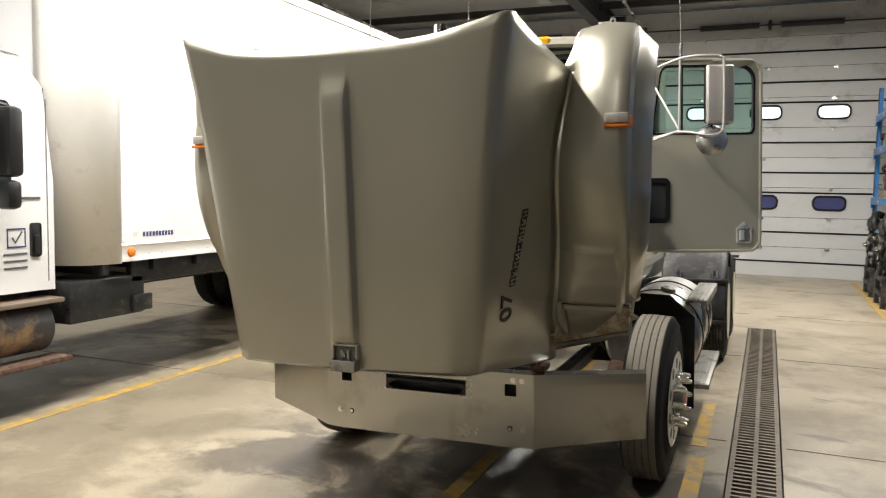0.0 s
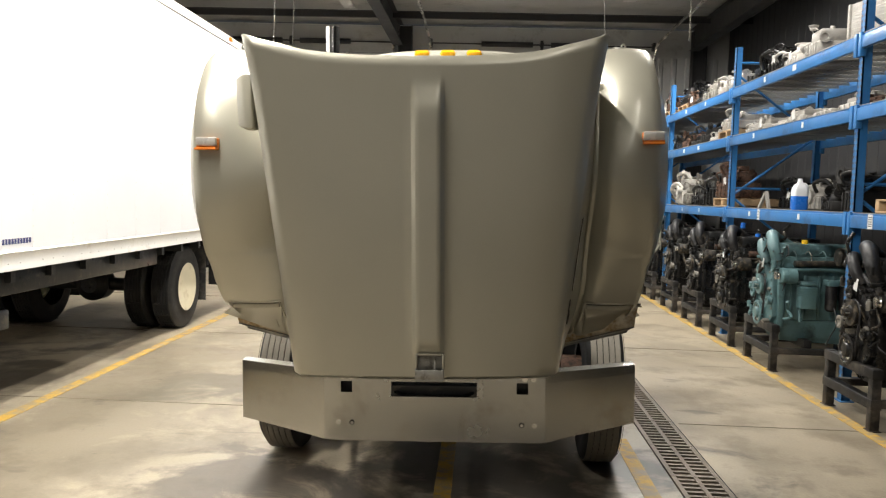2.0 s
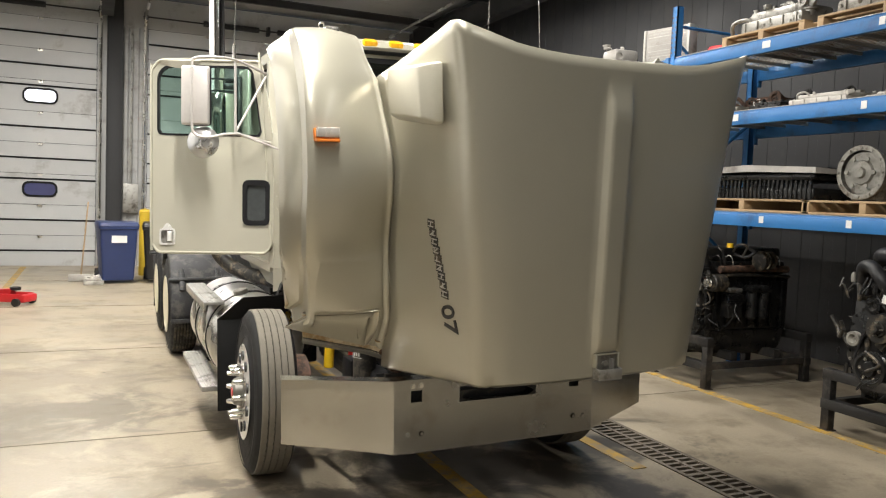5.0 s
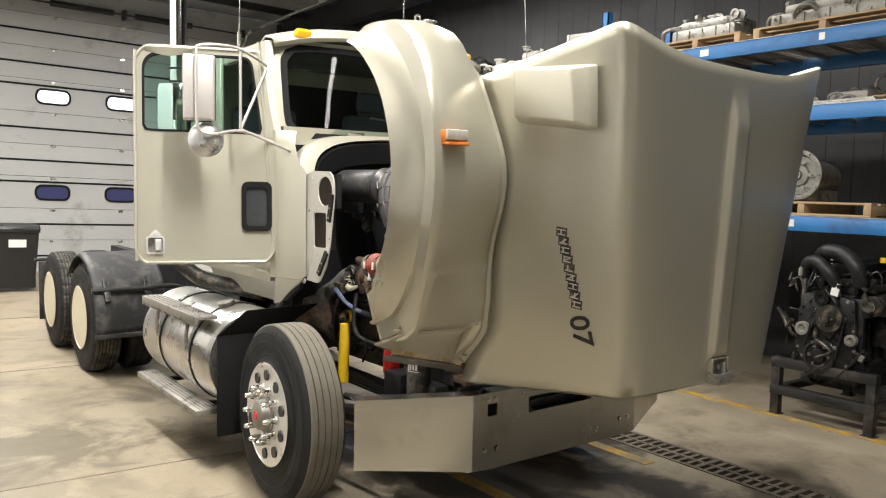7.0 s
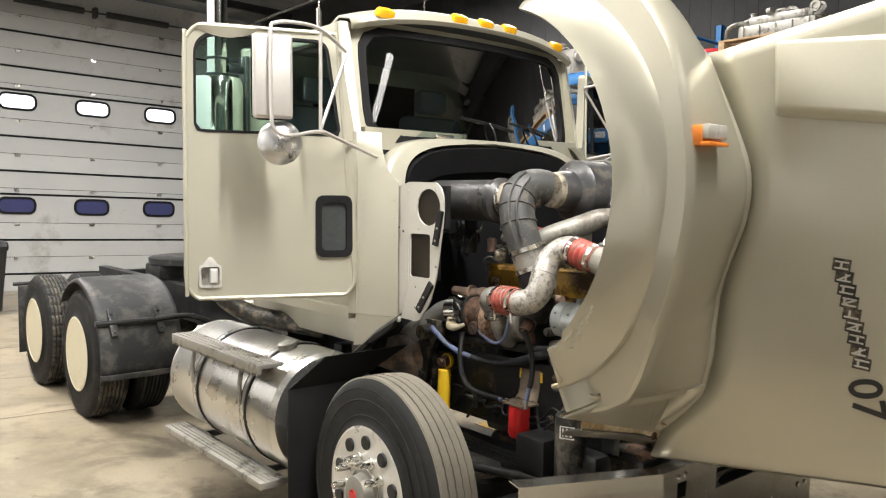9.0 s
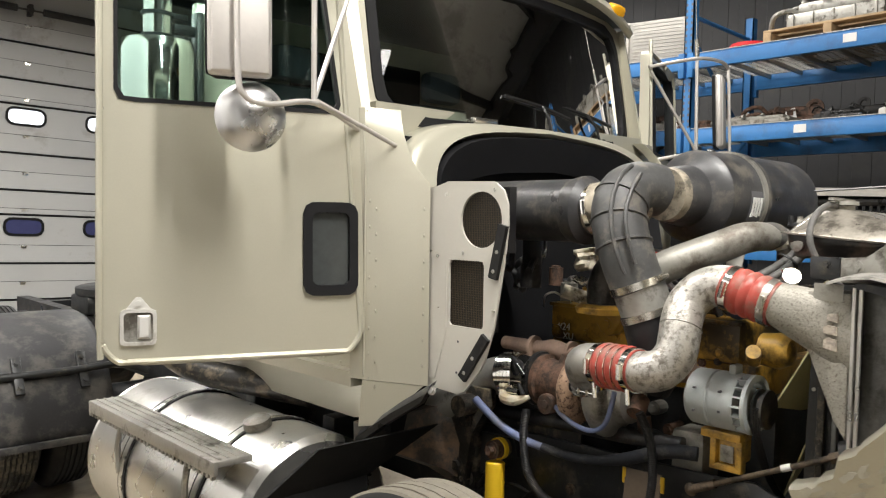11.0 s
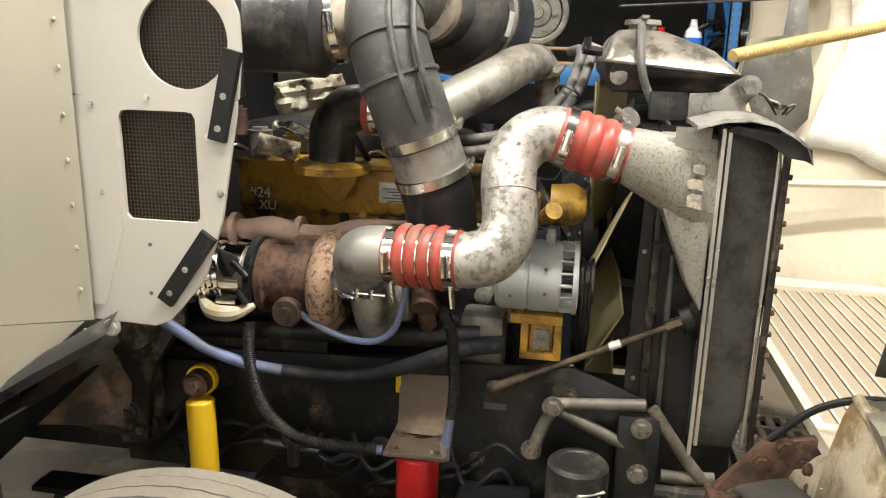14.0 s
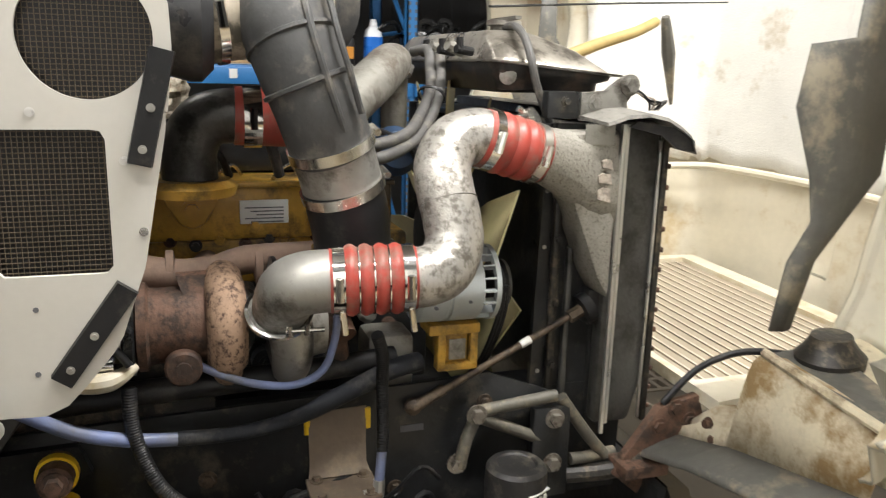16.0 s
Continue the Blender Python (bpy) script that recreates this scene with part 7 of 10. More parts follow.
eng("pipe_seam", lathe((-0.620, 0.591, 1.430), (0.022, 0.004, 0.043), [(-0.002, 0.052), (0.0, 0.0545), (0.002, 0.052)], 30, False), CAST, parent=spipe)
hose2 = eng("red_bellows_hose", corrugated((-0.550, 0.508, 1.540), (-0.546, 0.380, 1.505), 0.0555, 3, 0.028, 0.0045), RED, "red silicone hose, dusty")
for f, m in ((0.13, CHROME), (0.88, STEEL)):
    p = Vector((-0.550, 0.508, 1.540)).lerp(Vector((-0.546, 0.380, 1.505)), f)
    eng("hose_clamp", clamp_band(p, (0.004, -0.128, -0.035), 0.0575, 0.018), m, parent=hose2)
p = Vector((-0.550, 0.508, 1.540)).lerp(Vector((-0.546, 0.380, 1.505)), 0.5)
eng("wire_ring", lathe(p, (0.004, -0.128, -0.035), [(-0.003, 0.055), (0, 0.0595), (0.003, 0.055)], 30, False), CHROME, parent=hose2)

# charge cooler side tank and radiator
tank_poly = [(0.385, 1.555), (0.375, 1.46), (0.300, 1.385), (0.215, 1.255), (0.205, 0.92), (0.150, 0.92), (0.150, 1.555)]
neck = loft([[(-0.546 + 0.055 * math.cos(a), 0.385, 1.507 + 0.055 * math.sin(a)) for a in [2 * math.pi * k / 24 for k in range(24)]],
             [(-0.530 + (0.045 * math.cos(a)), 0.30, 1.475 + 0.075 * math.sin(a)) for a in [2 * math.pi * k / 24 for k in range(24)]],
             [(-0.520 + (0.035 * math.cos(a)), 0.20, 1.43 + 0.12 * math.sin(a)) for a in [2 * math.pi * k / 24 for k in range(24)]]])
cac = eng("charge_cooler_tank", join(prism([(0.315, 1.548), (0.310, 1.42), (0.240, 1.25), (0.208, 1.20), (0.208, 1.548)], "x", -0.555, -0.45, 0.012), neck), SPECKLE, "dirty cast aluminium charge cooler tank")
PAPER = material("worn_paper", (0.46, 0.40, 0.33), 0.7, 0, 0.2, 30, 120, 0.1, stain=(0.24, 0.21, 0.18), amount=0.5, stain_scale=60)
for zt, h, w2 in ((1.498, 0.020, 0.020), (1.470, 0.022, 0.028), (1.442, 0.030, 0.026)):
    eng("worn_label", prism([(0.232, zt - h), (0.236 + w2 * 0.9, zt - h * 0.8), (0.234 + w2, zt - h * 0.2), (0.230 + w2 * 0.8, zt), (0.234, zt - h * 0.1)], "x", -0.5700, -0.5550), PAPER, "worn remains of a paper label", parent=cac)
eng("tank_patch", box(-0.5575, -0.556, 0.225, 0.29, 1.525, 1.565), CAST, parent=cac)
for dz in (0, 1):
    eng("rail_strip", box(-0.556 + 0.006 * dz, -0.548 + 0.006 * dz, 0.199 - 0.012 * dz, 0.206 - 0.012 * dz, 0.90 + 0.02 * dz, 1.565), ALU, parent=cac)
side = eng("radiator_side", prism([(0.20, 0.90), (0.20, 1.57), (0.09, 1.57), (0.078, 1.45), (0.085, 1.0), (0.11, 0.90)], "x", -0.515, -0.47, 0.014), STREAK, "dark cast radiator side tank")
eng("radiator_side", prism([(0.20, 0.90), (0.20, 1.57), (0.09, 1.57), (0.085, 1.0), (0.11, 0.90)], "x", 0.47, 0.52, 0.014), CAST)
core = eng("radiator_core", box(-0.47, 0.47, 0.10, 0.20, 0.88, 1.58, 0.004), FRAME, "black finned radiator core")
fins = [box(-0.465, 0.465, 0.088, 0.10, 0.89 + 0.0125 * k, 0.894 + 0.0125 * k) for k in range(54)]
f = eng("core_fin", join(*fins), DULL, parent=core)
f["kind"] = "stuff"
edge = eng("core_edge", join(box(-0.520, -0.512, 0.070, 0.084, 0.90, 1.56, 0.002)), GREASE, "dark bolted radiator edge", parent=core)
eng("edge_rail", box(-0.523, -0.517, 0.090, 0.096, 0.91, 1.555, 0.001), ALU, parent=core)
for k in range(14):
    eng("edge_tab", box(-0.522, -0.512, 0.064, 0.072, 0.93 + 0.045 * k, 0.941 + 0.045 * k, 0.002), RUST, parent=core)
shroud = eng("fan_shroud", prism([(0.20, 0.80), (0.20, 1.56), (0.30, 1.56), (0.325, 1.45), (0.332, 1.20), (0.335, 0.95), (0.36, 0.80)], "x", -0.46, -0.445), FRAME, "black fan shroud")
eng("shroud_rib", box(-0.452, -0.438, 0.285, 0.31, 0.80, 1.56, 0.004), FRAME, parent=shroud)
eng("shroud_wall", box(0.445, 0.46, 0.20, 0.36, 0.86, 1.56, 0.004), FRAME, parent=shroud)
eng("shroud_top", box(-0.444, 0.444, 0.20, 0.34, 1.54, 1.556, 0.004), FRAME, parent=shroud)
for z in (0.86, 0.93, 1.02, 1.30, 1.42):
    eng("shroud_hole", cyl((-0.4605, 0.318, z), (-0.462, 0.318, z), 0.005, segs=8), DULL, parent=shroud)
eng("shroud_flange", box(-0.478, -0.46, 0.285, 0.305, 0.80, 1.53, 0.008), GREASE, parent=shroud)
eng("shroud_flange", box(-0.478, -0.46, 0.255, 0.268, 0.86, 1.30, 0.004), STREAK, parent=shroud)

# surge tank on top
def tank_ring(x0, y0, y1, z_front, z_rear, r):
    """Rounded outline of the tank at one level, its nose end lower than the rear."""
    return [(x, y, z_front + (z_rear - z_front) * (y - y0) / (y1 - y0)) for x, y in rounded(x0, 0.40 + (x0 + 0.42) * -0.6, y0, y1, r, 4)]


tank_bm = loft([tank_ring(-0.385, 0.185, 0.405, 1.618, 1.618, 0.02), tank_ring(-0.398, 0.178, 0.412, 1.624, 1.624, 0.025), tank_ring(-0.400, 0.176, 0.414, 1.640, 1.642, 0.025), tank_ring(-0.410, 0.152, 0.424, 1.646, 1.652, 0.03),
                tank_ring(-0.413, 0.148, 0.428, 1.655, 1.679, 0.03), tank_ring(-0.408, 0.154, 0.422, 1.664, 1.690, 0.03), tank_ring(-0.352, 0.196, 0.412, 1.706, 1.726, 0.045), tank_ring(-0.335, 0.220, 0.406, 1.718, 1.737, 0.05),
                tank_ring(-0.315, 0.290, 0.398, 1.743, 1.746, 0.05), tank_ring(-0.300, 0.300, 0.390, 1.746, 1.748, 0.04)])
# faces above the seam take the paler material
for f in tank_bm.faces:
    c = f.calc_center_median()
    f.material_index = 1 if c.z > 1.658 + 0.026 * (c.y - 0.15) / 0.28 else 0
tank = eng("surge_tank", tank_bm, [material("painted_surge_tank", (0.020, 0.019, 0.018), 0.42, 0.2, 0.3, 6, 60, 0.1, stain=(0.085, 0.06, 0.045), amount=0.3, stain_scale=12), material("pale_tank_top", (0.30, 0.275, 0.235), 0.34, 0.5, 0.3, 9, 90, 0.15, stain=(0.10, 0.088, 0.072), amount=0.35, stain_scale=16)], "pressed-steel surge tank, pale top and black base", 50)
eng("tank_seam", loft([[(x, y, z) for x, y, z in tank_ring(-0.427, 0.132, 0.436, 1.655, 1.681, 0.02)], [(x, y, z + 0.004) for x, y, z in tank_ring(-0.428, 0.131, 0.437, 1.655, 1.681, 0.02)]]), DULL, "bright folded seam of the tank", parent=tank)
eng("tank_boss", lathe((-0.402, 0.395, 1.652), (-1, 0.2, 0), [(0, 0.018), (0.006, 0.018), (0.009, 0.010), (0.010, 0)], 18), DULL, parent=tank)
eng("tank_cap", join(lathe((-0.25, 0.345, 1.742), (0, 0, 1), [(0, 0.030), (0.016, 0.030), (0.018, 0.04), (0.028, 0.038), (0.030, 0)], 20), box(-0.33, -0.18, 0.338, 0.352, 1.770, 1.777)), CAST, parent=tank)
for k in range(5):
    eng("tank_fitting", join(cyl((-0.28 + 0.06 * k, 0.43, 1.70), (-0.29 + 0.06 * k, 0.47, 1.705 + 0.01 * (k % 2)), 0.010 + 0.003 * (k % 2), segs=10), cyl((-0.29 + 0.06 * k, 0.46, 1.70), (-0.29 + 0.06 * k, 0.462, 1.73), 0.008, segs=8)), (HOSE, CAST)[k % 2], parent=tank)
eng("overflow_hose", tube([(-0.25, 0.352, 1.752), (-0.32, 0.352, 1.757), (-0.385, 0.356, 1.735), (-0.428, 0.356, 1.690), (-0.436, 0.347, 1.645), (-0.425, 0.322, 1.595), (-0.40, 0.29, 1.555), (-0.38, 0.27, 1.53)], 0.0085, 10, 6), DUSTHOSE, "dusty grey overflow hose")
brk = eng("top_bracket", join(prism([(0.262, 1.566), (0.262, 1.624), (0.205, 1.626), (0.178, 1.650), (0.158, 1.660), (0.138, 1.652), (0.134, 1.632), (0.158, 1.606), (0.150, 1.566)], "x", -0.478, -0.466, 0.002), bolt((-0.478, 0.153, 1.640), (-1, 0, 0), 0.015, 0.018), bolt((-0.478, 0.228, 1.603), (-1, 0, 0), 0.012)), DULL, "bent steel mounting bracket")
eng("bracket_pad", join(box(-0.475, -0.445, 0.264, 0.335, 1.570, 1.625, 0.004), bolt((-0.475, 0.295, 1.605), (-1, 0, 0), 0.007)), FRAME, parent=brk)
flap_line = [(0.255, 1.574), (0.21, 1.588), (0.16, 1.592), (0.12, 1.584), (0.086, 1.566), (0.062, 1.548), (0.048, 1.518)]
# one sheet: lit top painted grey, shaded end added as a black piece
eng("flap", loft([[(-0.44, y + 0.01, z + 0.006), (-0.58, y, z - 0.004), (-0.583, y, z - 0.011), (-0.44, y + 0.01, z - 0.002)] for y, z in flap_line]), FLAPLIT, "curved rubber baffle flap, its lit top painted grey", 50, parent=brk)
eng("flap_shaded_end", prism([(0.205, 1.562), (0.185, 1.572), (0.10, 1.560), (0.052, 1.535), (0.048, 1.512), (0.092, 1.518), (0.13, 1.545)], "x", -0.577, -0.571), HOSE, parent=brk)
for k in range(4):
    eng("loose_wire", tube([(-0.470, 0.150 - 0.008 * k, 1.630), (-0.485, 0.128 - 0.010 * k, 1.626 - 0.008 * k), (-0.492, 0.112 - 0.014 * k, 1.606 + 0.004 * (k % 2)), (-0.475, 0.098 - 0.006 * k, 1.590)], 0.0026, 6, 5), (HOSE, PAPER, HOSE, DUSTHOSE)[k], parent=brk)

# air intake: black tubes, ribbed rubber elbow, canister across the engine
eng("air_tube", join(cyl((-0.47, 1.46, 1.735), (-0.47, 1.05, 1.735), 0.098, segs=36), lathe((-0.47, 1.05, 1.735), (0, -1, 0), [(0, 0.098), (0.03, 0.106), (0.05, 0.106), (0.07, 0.085)], 36)), INTAKE, "large black intake tube")
eng("tube_support", join(box(-0.46, -0.40, 1.235, 1.275, 1.52, 1.65, 0.01), cyl((-0.43, 1.255, 1.48), (-0.43, 1.255, 1.56), 0.035)), HOSE)
boot = eng("rubber_boot", tube([(-0.47, 1.01, 1.735), (-0.462, 0.95, 1.745), (-0.44, 0.90, 1.765), (-0.40, 0.865, 1.785)], 0.078, 26, 6), NECK, "dust-tan intake neck")
eng("hose_clamp", clamp_band((-0.468, 0.975, 1.74), (0.1, -0.9, 0.15), 0.080, 0.016), CHROME, parent=boot)
duct = eng("rubber_elbow", tube([(-0.36, 0.835, 1.80), (-0.42, 0.855, 1.805), (-0.475, 0.868, 1.785), (-0.515, 0.862, 1.735), (-0.535, 0.838, 1.665), (-0.538, 0.812, 1.60), (-0.530, 0.792, 1.545), (-0.522, 0.780, 1.515)], [0.078, 0.078, 0.079, 0.079, 0.078, 0.077, 0.076, 0.076], 32, 6), DUCT, "ribbed grey-black rubber intake elbow")
for p, d in (((-0.497, 0.866, 1.764), (-0.6, 0, -0.8)), ((-0.528, 0.850, 1.70), (-0.35, -0.3, -0.9)), ((-0.5385, 0.825, 1.632), (-0.1, -0.37, -0.93))):
    eng("duct_rib", lathe(p, d, [(-0.006, 0.076), (-0.003, 0.083), (0.003, 0.083), (0.006, 0.076)], 32, False), DUCT, parent=duct)
eng("duct_rib", tube([(-0.505, 0.80, 1.84), (-0.555, 0.795, 1.79), (-0.596, 0.785, 1.72), (-0.607, 0.765, 1.65), (-0.600, 0.745, 1.585)], 0.006, 8, 6), DUCT, parent=duct)
eng("duct_rib", tube([(-0.49, 0.84, 1.865), (-0.545, 0.843, 1.825), (-0.592, 0.835, 1.75), (-0.612, 0.815, 1.67), (-0.612, 0.792, 1.60), (-0.60, 0.775, 1.555)], 0.007, 8, 6), DUCT, parent=duct)
sl = eng("alloy_sleeve", tube([(-0.527, 0.788, 1.535), (-0.513, 0.768, 1.475), (-0.502, 0.755, 1.432)], 0.0745, 32, 4), DULL, "aluminium sleeve")
eng("hose_clamp", clamp_band((-0.524, 0.784, 1.525), (0.2, -0.3, -0.9), 0.079, 0.02), STEEL, parent=sl)
eng("hose_clamp", clamp_band((-0.505, 0.759, 1.445), (0.2, -0.3, -0.9), 0.078, 0.02), STEEL, parent=sl)
bt = eng("lower_boot", tube([(-0.507, 0.762, 1.452), (-0.498, 0.748, 1.40), (-0.494, 0.740, 1.355), (-0.492, 0.738, 1.30), (-0.495, 0.76, 1.24)], [0.075, 0.076, 0.074, 0.072, 0.066], 32, 5), HOSE, "smooth black rubber boot")
eng("hose_clamp", clamp_band((-0.493, 0.739, 1.325), (0, -0.05, -1), 0.075, 0.014), STEEL, parent=bt)
can = eng("air_cleaner", lathe((-0.33, 0.82, 1.79), (1, -0.10, 0.0), [(0, 0.075), (0.02, 0.085), (0.05, 0.09), (0.09, 0.095), (0.11, 0.13), (0.13, 0.145), (0.30, 0.148), (0.31, 0.155), (0.33, 0.155), (0.34, 0.148), (0.62, 0.148), (0.65, 0.12), (0.66, 0)], 44), INTAKE, "black air cleaner canister with a data label")
eng("canister_band", lathe((-0.05, 0.792, 1.79), (1, -0.10, 0), [(0, 0.149), (0, 0.156), (0.022, 0.156), (0.022, 0.149)], 44, False), DULL, parent=can)
eng("canister_neck", lathe((-0.345, 0.822, 1.79), (1, -0.10, 0), [(0, 0.079), (0.03, 0.083), (0.07, 0.083), (0.075, 0.089), (0.10, 0.091), (0.104, 0.083)], 40), NECK, parent=can)
lab = eng("canister_label", moved(prism([(0.1495 * math.cos(a), 0.1495 * math.sin(a)) for a in [math.radians(172 + 6 * k) for k in range(7)]] + [(0.1485 * math.cos(a), 0.1485 * math.sin(a)) for a in [math.radians(208 - 6 * k) for k in range(7)]], "x", 0.215, 0.285), Matrix.Translation((-0.33, 0.82, 1.79)) @ pose(0, 0, 0, 0, 0, -5.7)), INK, "black data label with white print", parent=can)
for k in range(4):
    eng("print_bar", moved(box(0.225 + 0.014 * k, 0.233 + 0.014 * k, -0.004, 0.004, -0.030 + 0.004 * (k % 2), 0.030), Matrix.Translation((-0.33, 0.82, 1.79)) @ pose(0, 0, 0, 0, 0, -5.7) @ pose(0, 0, 0, 11, 0, 0) @ Matrix.Translation((0, -0.1475, 0))), LABEL, parent=can)

# upper silver pipe and small hoses
eng("upper_charge_pipe", tube([(-0.46, 0.80, 1.545), (-0.42, 0.74, 1.585), (-0.33, 0.665, 1.630), (-0.26, 0.615, 1.663), (-0.205, 0.588, 1.672), (-0.16, 0.572, 1.668)], [0.047, 0.047, 0.047, 0.046, 0.043, 0.038], 22, 6), CAST, "dull aluminium upper pipe")
pipe3 = eng("return_elbow", tube([(-0.13, 0.575, 1.672), (-0.105, 0.560, 1.668), (-0.092, 0.552, 1.640), (-0.088, 0.552, 1.59), (-0.088, 0.552, 1.48)], 0.031, 20, 6), CAST, "dull aluminium return elbow")
eng("coupling_hose", tube([(-0.175, 0.580, 1.672), (-0.150, 0.576, 1.677), (-0.122, 0.571, 1.675)], [0.041, 0.039, 0.035], 20, 4), DUSTHOSE, parent=pipe3)
eng("hose_clamp", clamp_band((-0.100, 0.558, 1.655), (0.4, -0.2, -0.8), 0.034, 0.012), STEEL, parent=pipe3)
for k in range(2):
    o = 0.024 * k
    eng("heater_hose", tube([(-0.30, 0.80, 1.49 - o), (-0.40 - o, 0.69, 1.508 - o), (-0.36 - o * 0.4, 0.60, 1.528 - o), (-0.28 - o * 0.3, 0.545 - o * 0.6, 1.562 - o * 0.8), (-0.20 - o * 0.3, 0.498 - o * 0.8, 1.615 - o * 0.4), (-0.13 - o * 0.2, 0.478 - o, 1.672), (-0.10, 0.475 - o, 1.705), (-0.06, 0.50 - o, 1.70)], 0.0125, 12, 6), DUSTHOSE, "dusty grey rubber heater hose")
eng("cable_tie", lathe((-0.215, 0.500, 1.600), (0.5, -0.3, 0.6), [(0, 0.029), (0, 0.032), (0.006, 0.032), (0.006, 0.029)], 16, False), HOSE)
eng("drain_cock", join(cyl((-0.43, 0.42, 1.53), (-0.47, 0.385, 1.56), 0.016, segs=12), cyl((-0.47, 0.385, 1.56), (-0.49, 0.37, 1.575), 0.022, segs=14), cyl((-0.475, 0.36, 1.565), (-0.475, 0.40, 1.59), 0.007, segs=8)), STEEL, "small brass drain cock")
eng("coolant_pipe", tube([(-0.30, 0.52, 1.50), (-0.38, 0.46, 1.51), (-0.43, 0.42, 1.53)], 0.018, 12, 4), HOSE)

# hood prop: yellow spiral hose from the surge tank to the hood's inside
eng("spiral_hose", tube([(-0.14, 0.13, 1.70), (0.05, -0.08, 1.745), (0.22, -0.28, 1.785), (0.41, -0.47, 1.83)], 0.0135, 12, 6, 0.003, 0.014), material("spiral_yellow", (0.42, 0.31, 0.12), 0.5, 0, 0.15, 12, 80, 0.1), "yellow ribbed tube reaching into the hood")
eng("hood_cable", tube([(-0.30, 0.40, 1.795), (0.0, -0.1, 1.845), (0.35, -0.7, 1.90)], 0.003, 6, 3), FRAME)

# alternator, pulley and yellow brackets
ALT = Matrix.Translation((-0.478, 0, 1.238)) @ Matrix.Diagonal((0.86, 1, 0.86, 1)) @ Matrix.Translation((0.478, 0, -1.232))
alt = eng("alternator", moved(join(lathe((-0.478, 0.618, 1.232), (0, -1, 0), [(0, 0.05), (0, 0.078), (0.008, 0.086), (0.060, 0.088), (0.063, 0.084), (0.067, 0.084), (0.070, 0.088), (0.125, 0.088), (0.135, 0.083)], 36), box(-0.50, -0.45, 0.50, 0.52, 1.31, 1.345, 0.006)), ALT), ALTGREY, "grey ribbed alternator")
for k in range(18):
    a = 2 * math.pi * k / 18
    c = Vector((-0.478 + 0.078 * math.cos(a), 0.472, 1.232 + 0.078 * math.sin(a)))
    eng("cooling_fin", moved(box(-0.010, 0.010, -0.014, 0.014, -0.002, 0.002), ALT @ Matrix.Translation(c) @ pose(0, 0, 0, 0, -math.degrees(a), 0)), ALTGREY, parent=alt)
eng("end_ring", moved(lathe((-0.478, 0.460, 1.232), (0, -1, 0), [(0, 0.072), (0, 0.090), (0.010, 0.090), (0.012, 0.072)], 36, False), ALT), ALTGREY, parent=alt)
for y, z in ((0.585, 1.27), (0.585, 1.20), (0.515, 1.27), (0.515, 1.21)):
    eng("vent_hole", moved(cyl((-0.556, y, z), (-0.566, y, z), 0.004, segs=8), ALT), INK, parent=alt)
eng("pulley", lathe((-0.478, 0.445, 1.232), (0, -1, 0), [(0, 0.03), (0, 0.05), (0.006, 0.05), (0.010, 0.04), (0.018, 0.04), (0.022, 0.05), (0.028, 0.05), (0.028, 0.0)], 26), FRAME, parent=alt)
for k in range(3):
    eng("drive_belt", tube([(-0.524, 0.439 - 0.007 * k, 1.24), (-0.505, 0.439 - 0.007 * k, 1.16), (-0.40, 0.439 - 0.007 * k, 1.02), (-0.20, 0.439 - 0.007 * k, 0.88)], 0.005, 6, 4), HOSE, "black drive belt")
yb = eng("alternator_bracket", join(box(-0.51, -0.44, 0.475, 0.585, 1.138, 1.160, 0.004), box(-0.50, -0.47, 0.475, 0.492, 1.062, 1.14, 0.003), box(-0.50, -0.47, 0.545, 0.562, 1.062, 1.14, 0.003), box(-0.50, -0.47, 0.475, 0.562, 1.056, 1.072, 0.003)), YELLOW, "yellow cast alternator bracket")
eng("pump_body", box(-0.49, -0.40, 0.492, 0.545, 1.070, 1.138, 0.01), YELLOW, parent=yb)
eng("data_plate", box(-0.493, -0.490, 0.500, 0.536, 1.078, 1.122, 0.001), DULL, parent=yb)
eng("pump_body", box(-0.46, -0.36, 0.60, 0.70, 0.99, 1.13, 0.015), CAST)
eng("water_pump", join(lathe((-0.30, 0.52, 1.36), (0, -1, 0), [(0, 0.045), (0.05, 0.05), (0.08, 0.035), (0.09, 0)], 24), cyl((-0.33, 0.53, 1.33), (-0.38, 0.51, 1.36), 0.02)), YELLOW, "yellow water pump")
eng("blue_pump", lathe((-0.25, 0.60, 1.48), (-1, 0, 0.2), [(0, 0.05), (0.03, 0.055), (0.06, 0.04), (0.07, 0.0)], 20), material("blue_casting", (0.03, 0.06, 0.12), 0.45, 0.1))

# fan
fan = eng("fan_hub", lathe((0.0, 0.44, 1.22), (0, -1, 0), [(0, 0.05), (0, 0.11), (0.04, 0.12), (0.06, 0.09), (0.07, 0)], 24), FRAME, "black fan clutch hub")
for k in range(10):
    m = Matrix.Translation((0, 0.385, 1.22)) @ pose(0, 0, 0, 0, 36 * k + 15, 0)
    eng("fan_blade", moved(loft([[(0.10, -0.02, -0.04), (0.10, 0.025, 0.05), (0.10, 0.029, 0.05), (0.10, -0.016, -0.04)], [(0.25, -0.035, -0.075), (0.25, 0.04, 0.085), (0.25, 0.045, 0.085), (0.25, -0.03, -0.075)], [(0.42, -0.04, -0.085), (0.42, 0.04, 0.10), (0.42, 0.045, 0.10), (0.42, -0.035, -0.085)]]), m), FANYEL, "olive nylon fan blade", parent=fan)

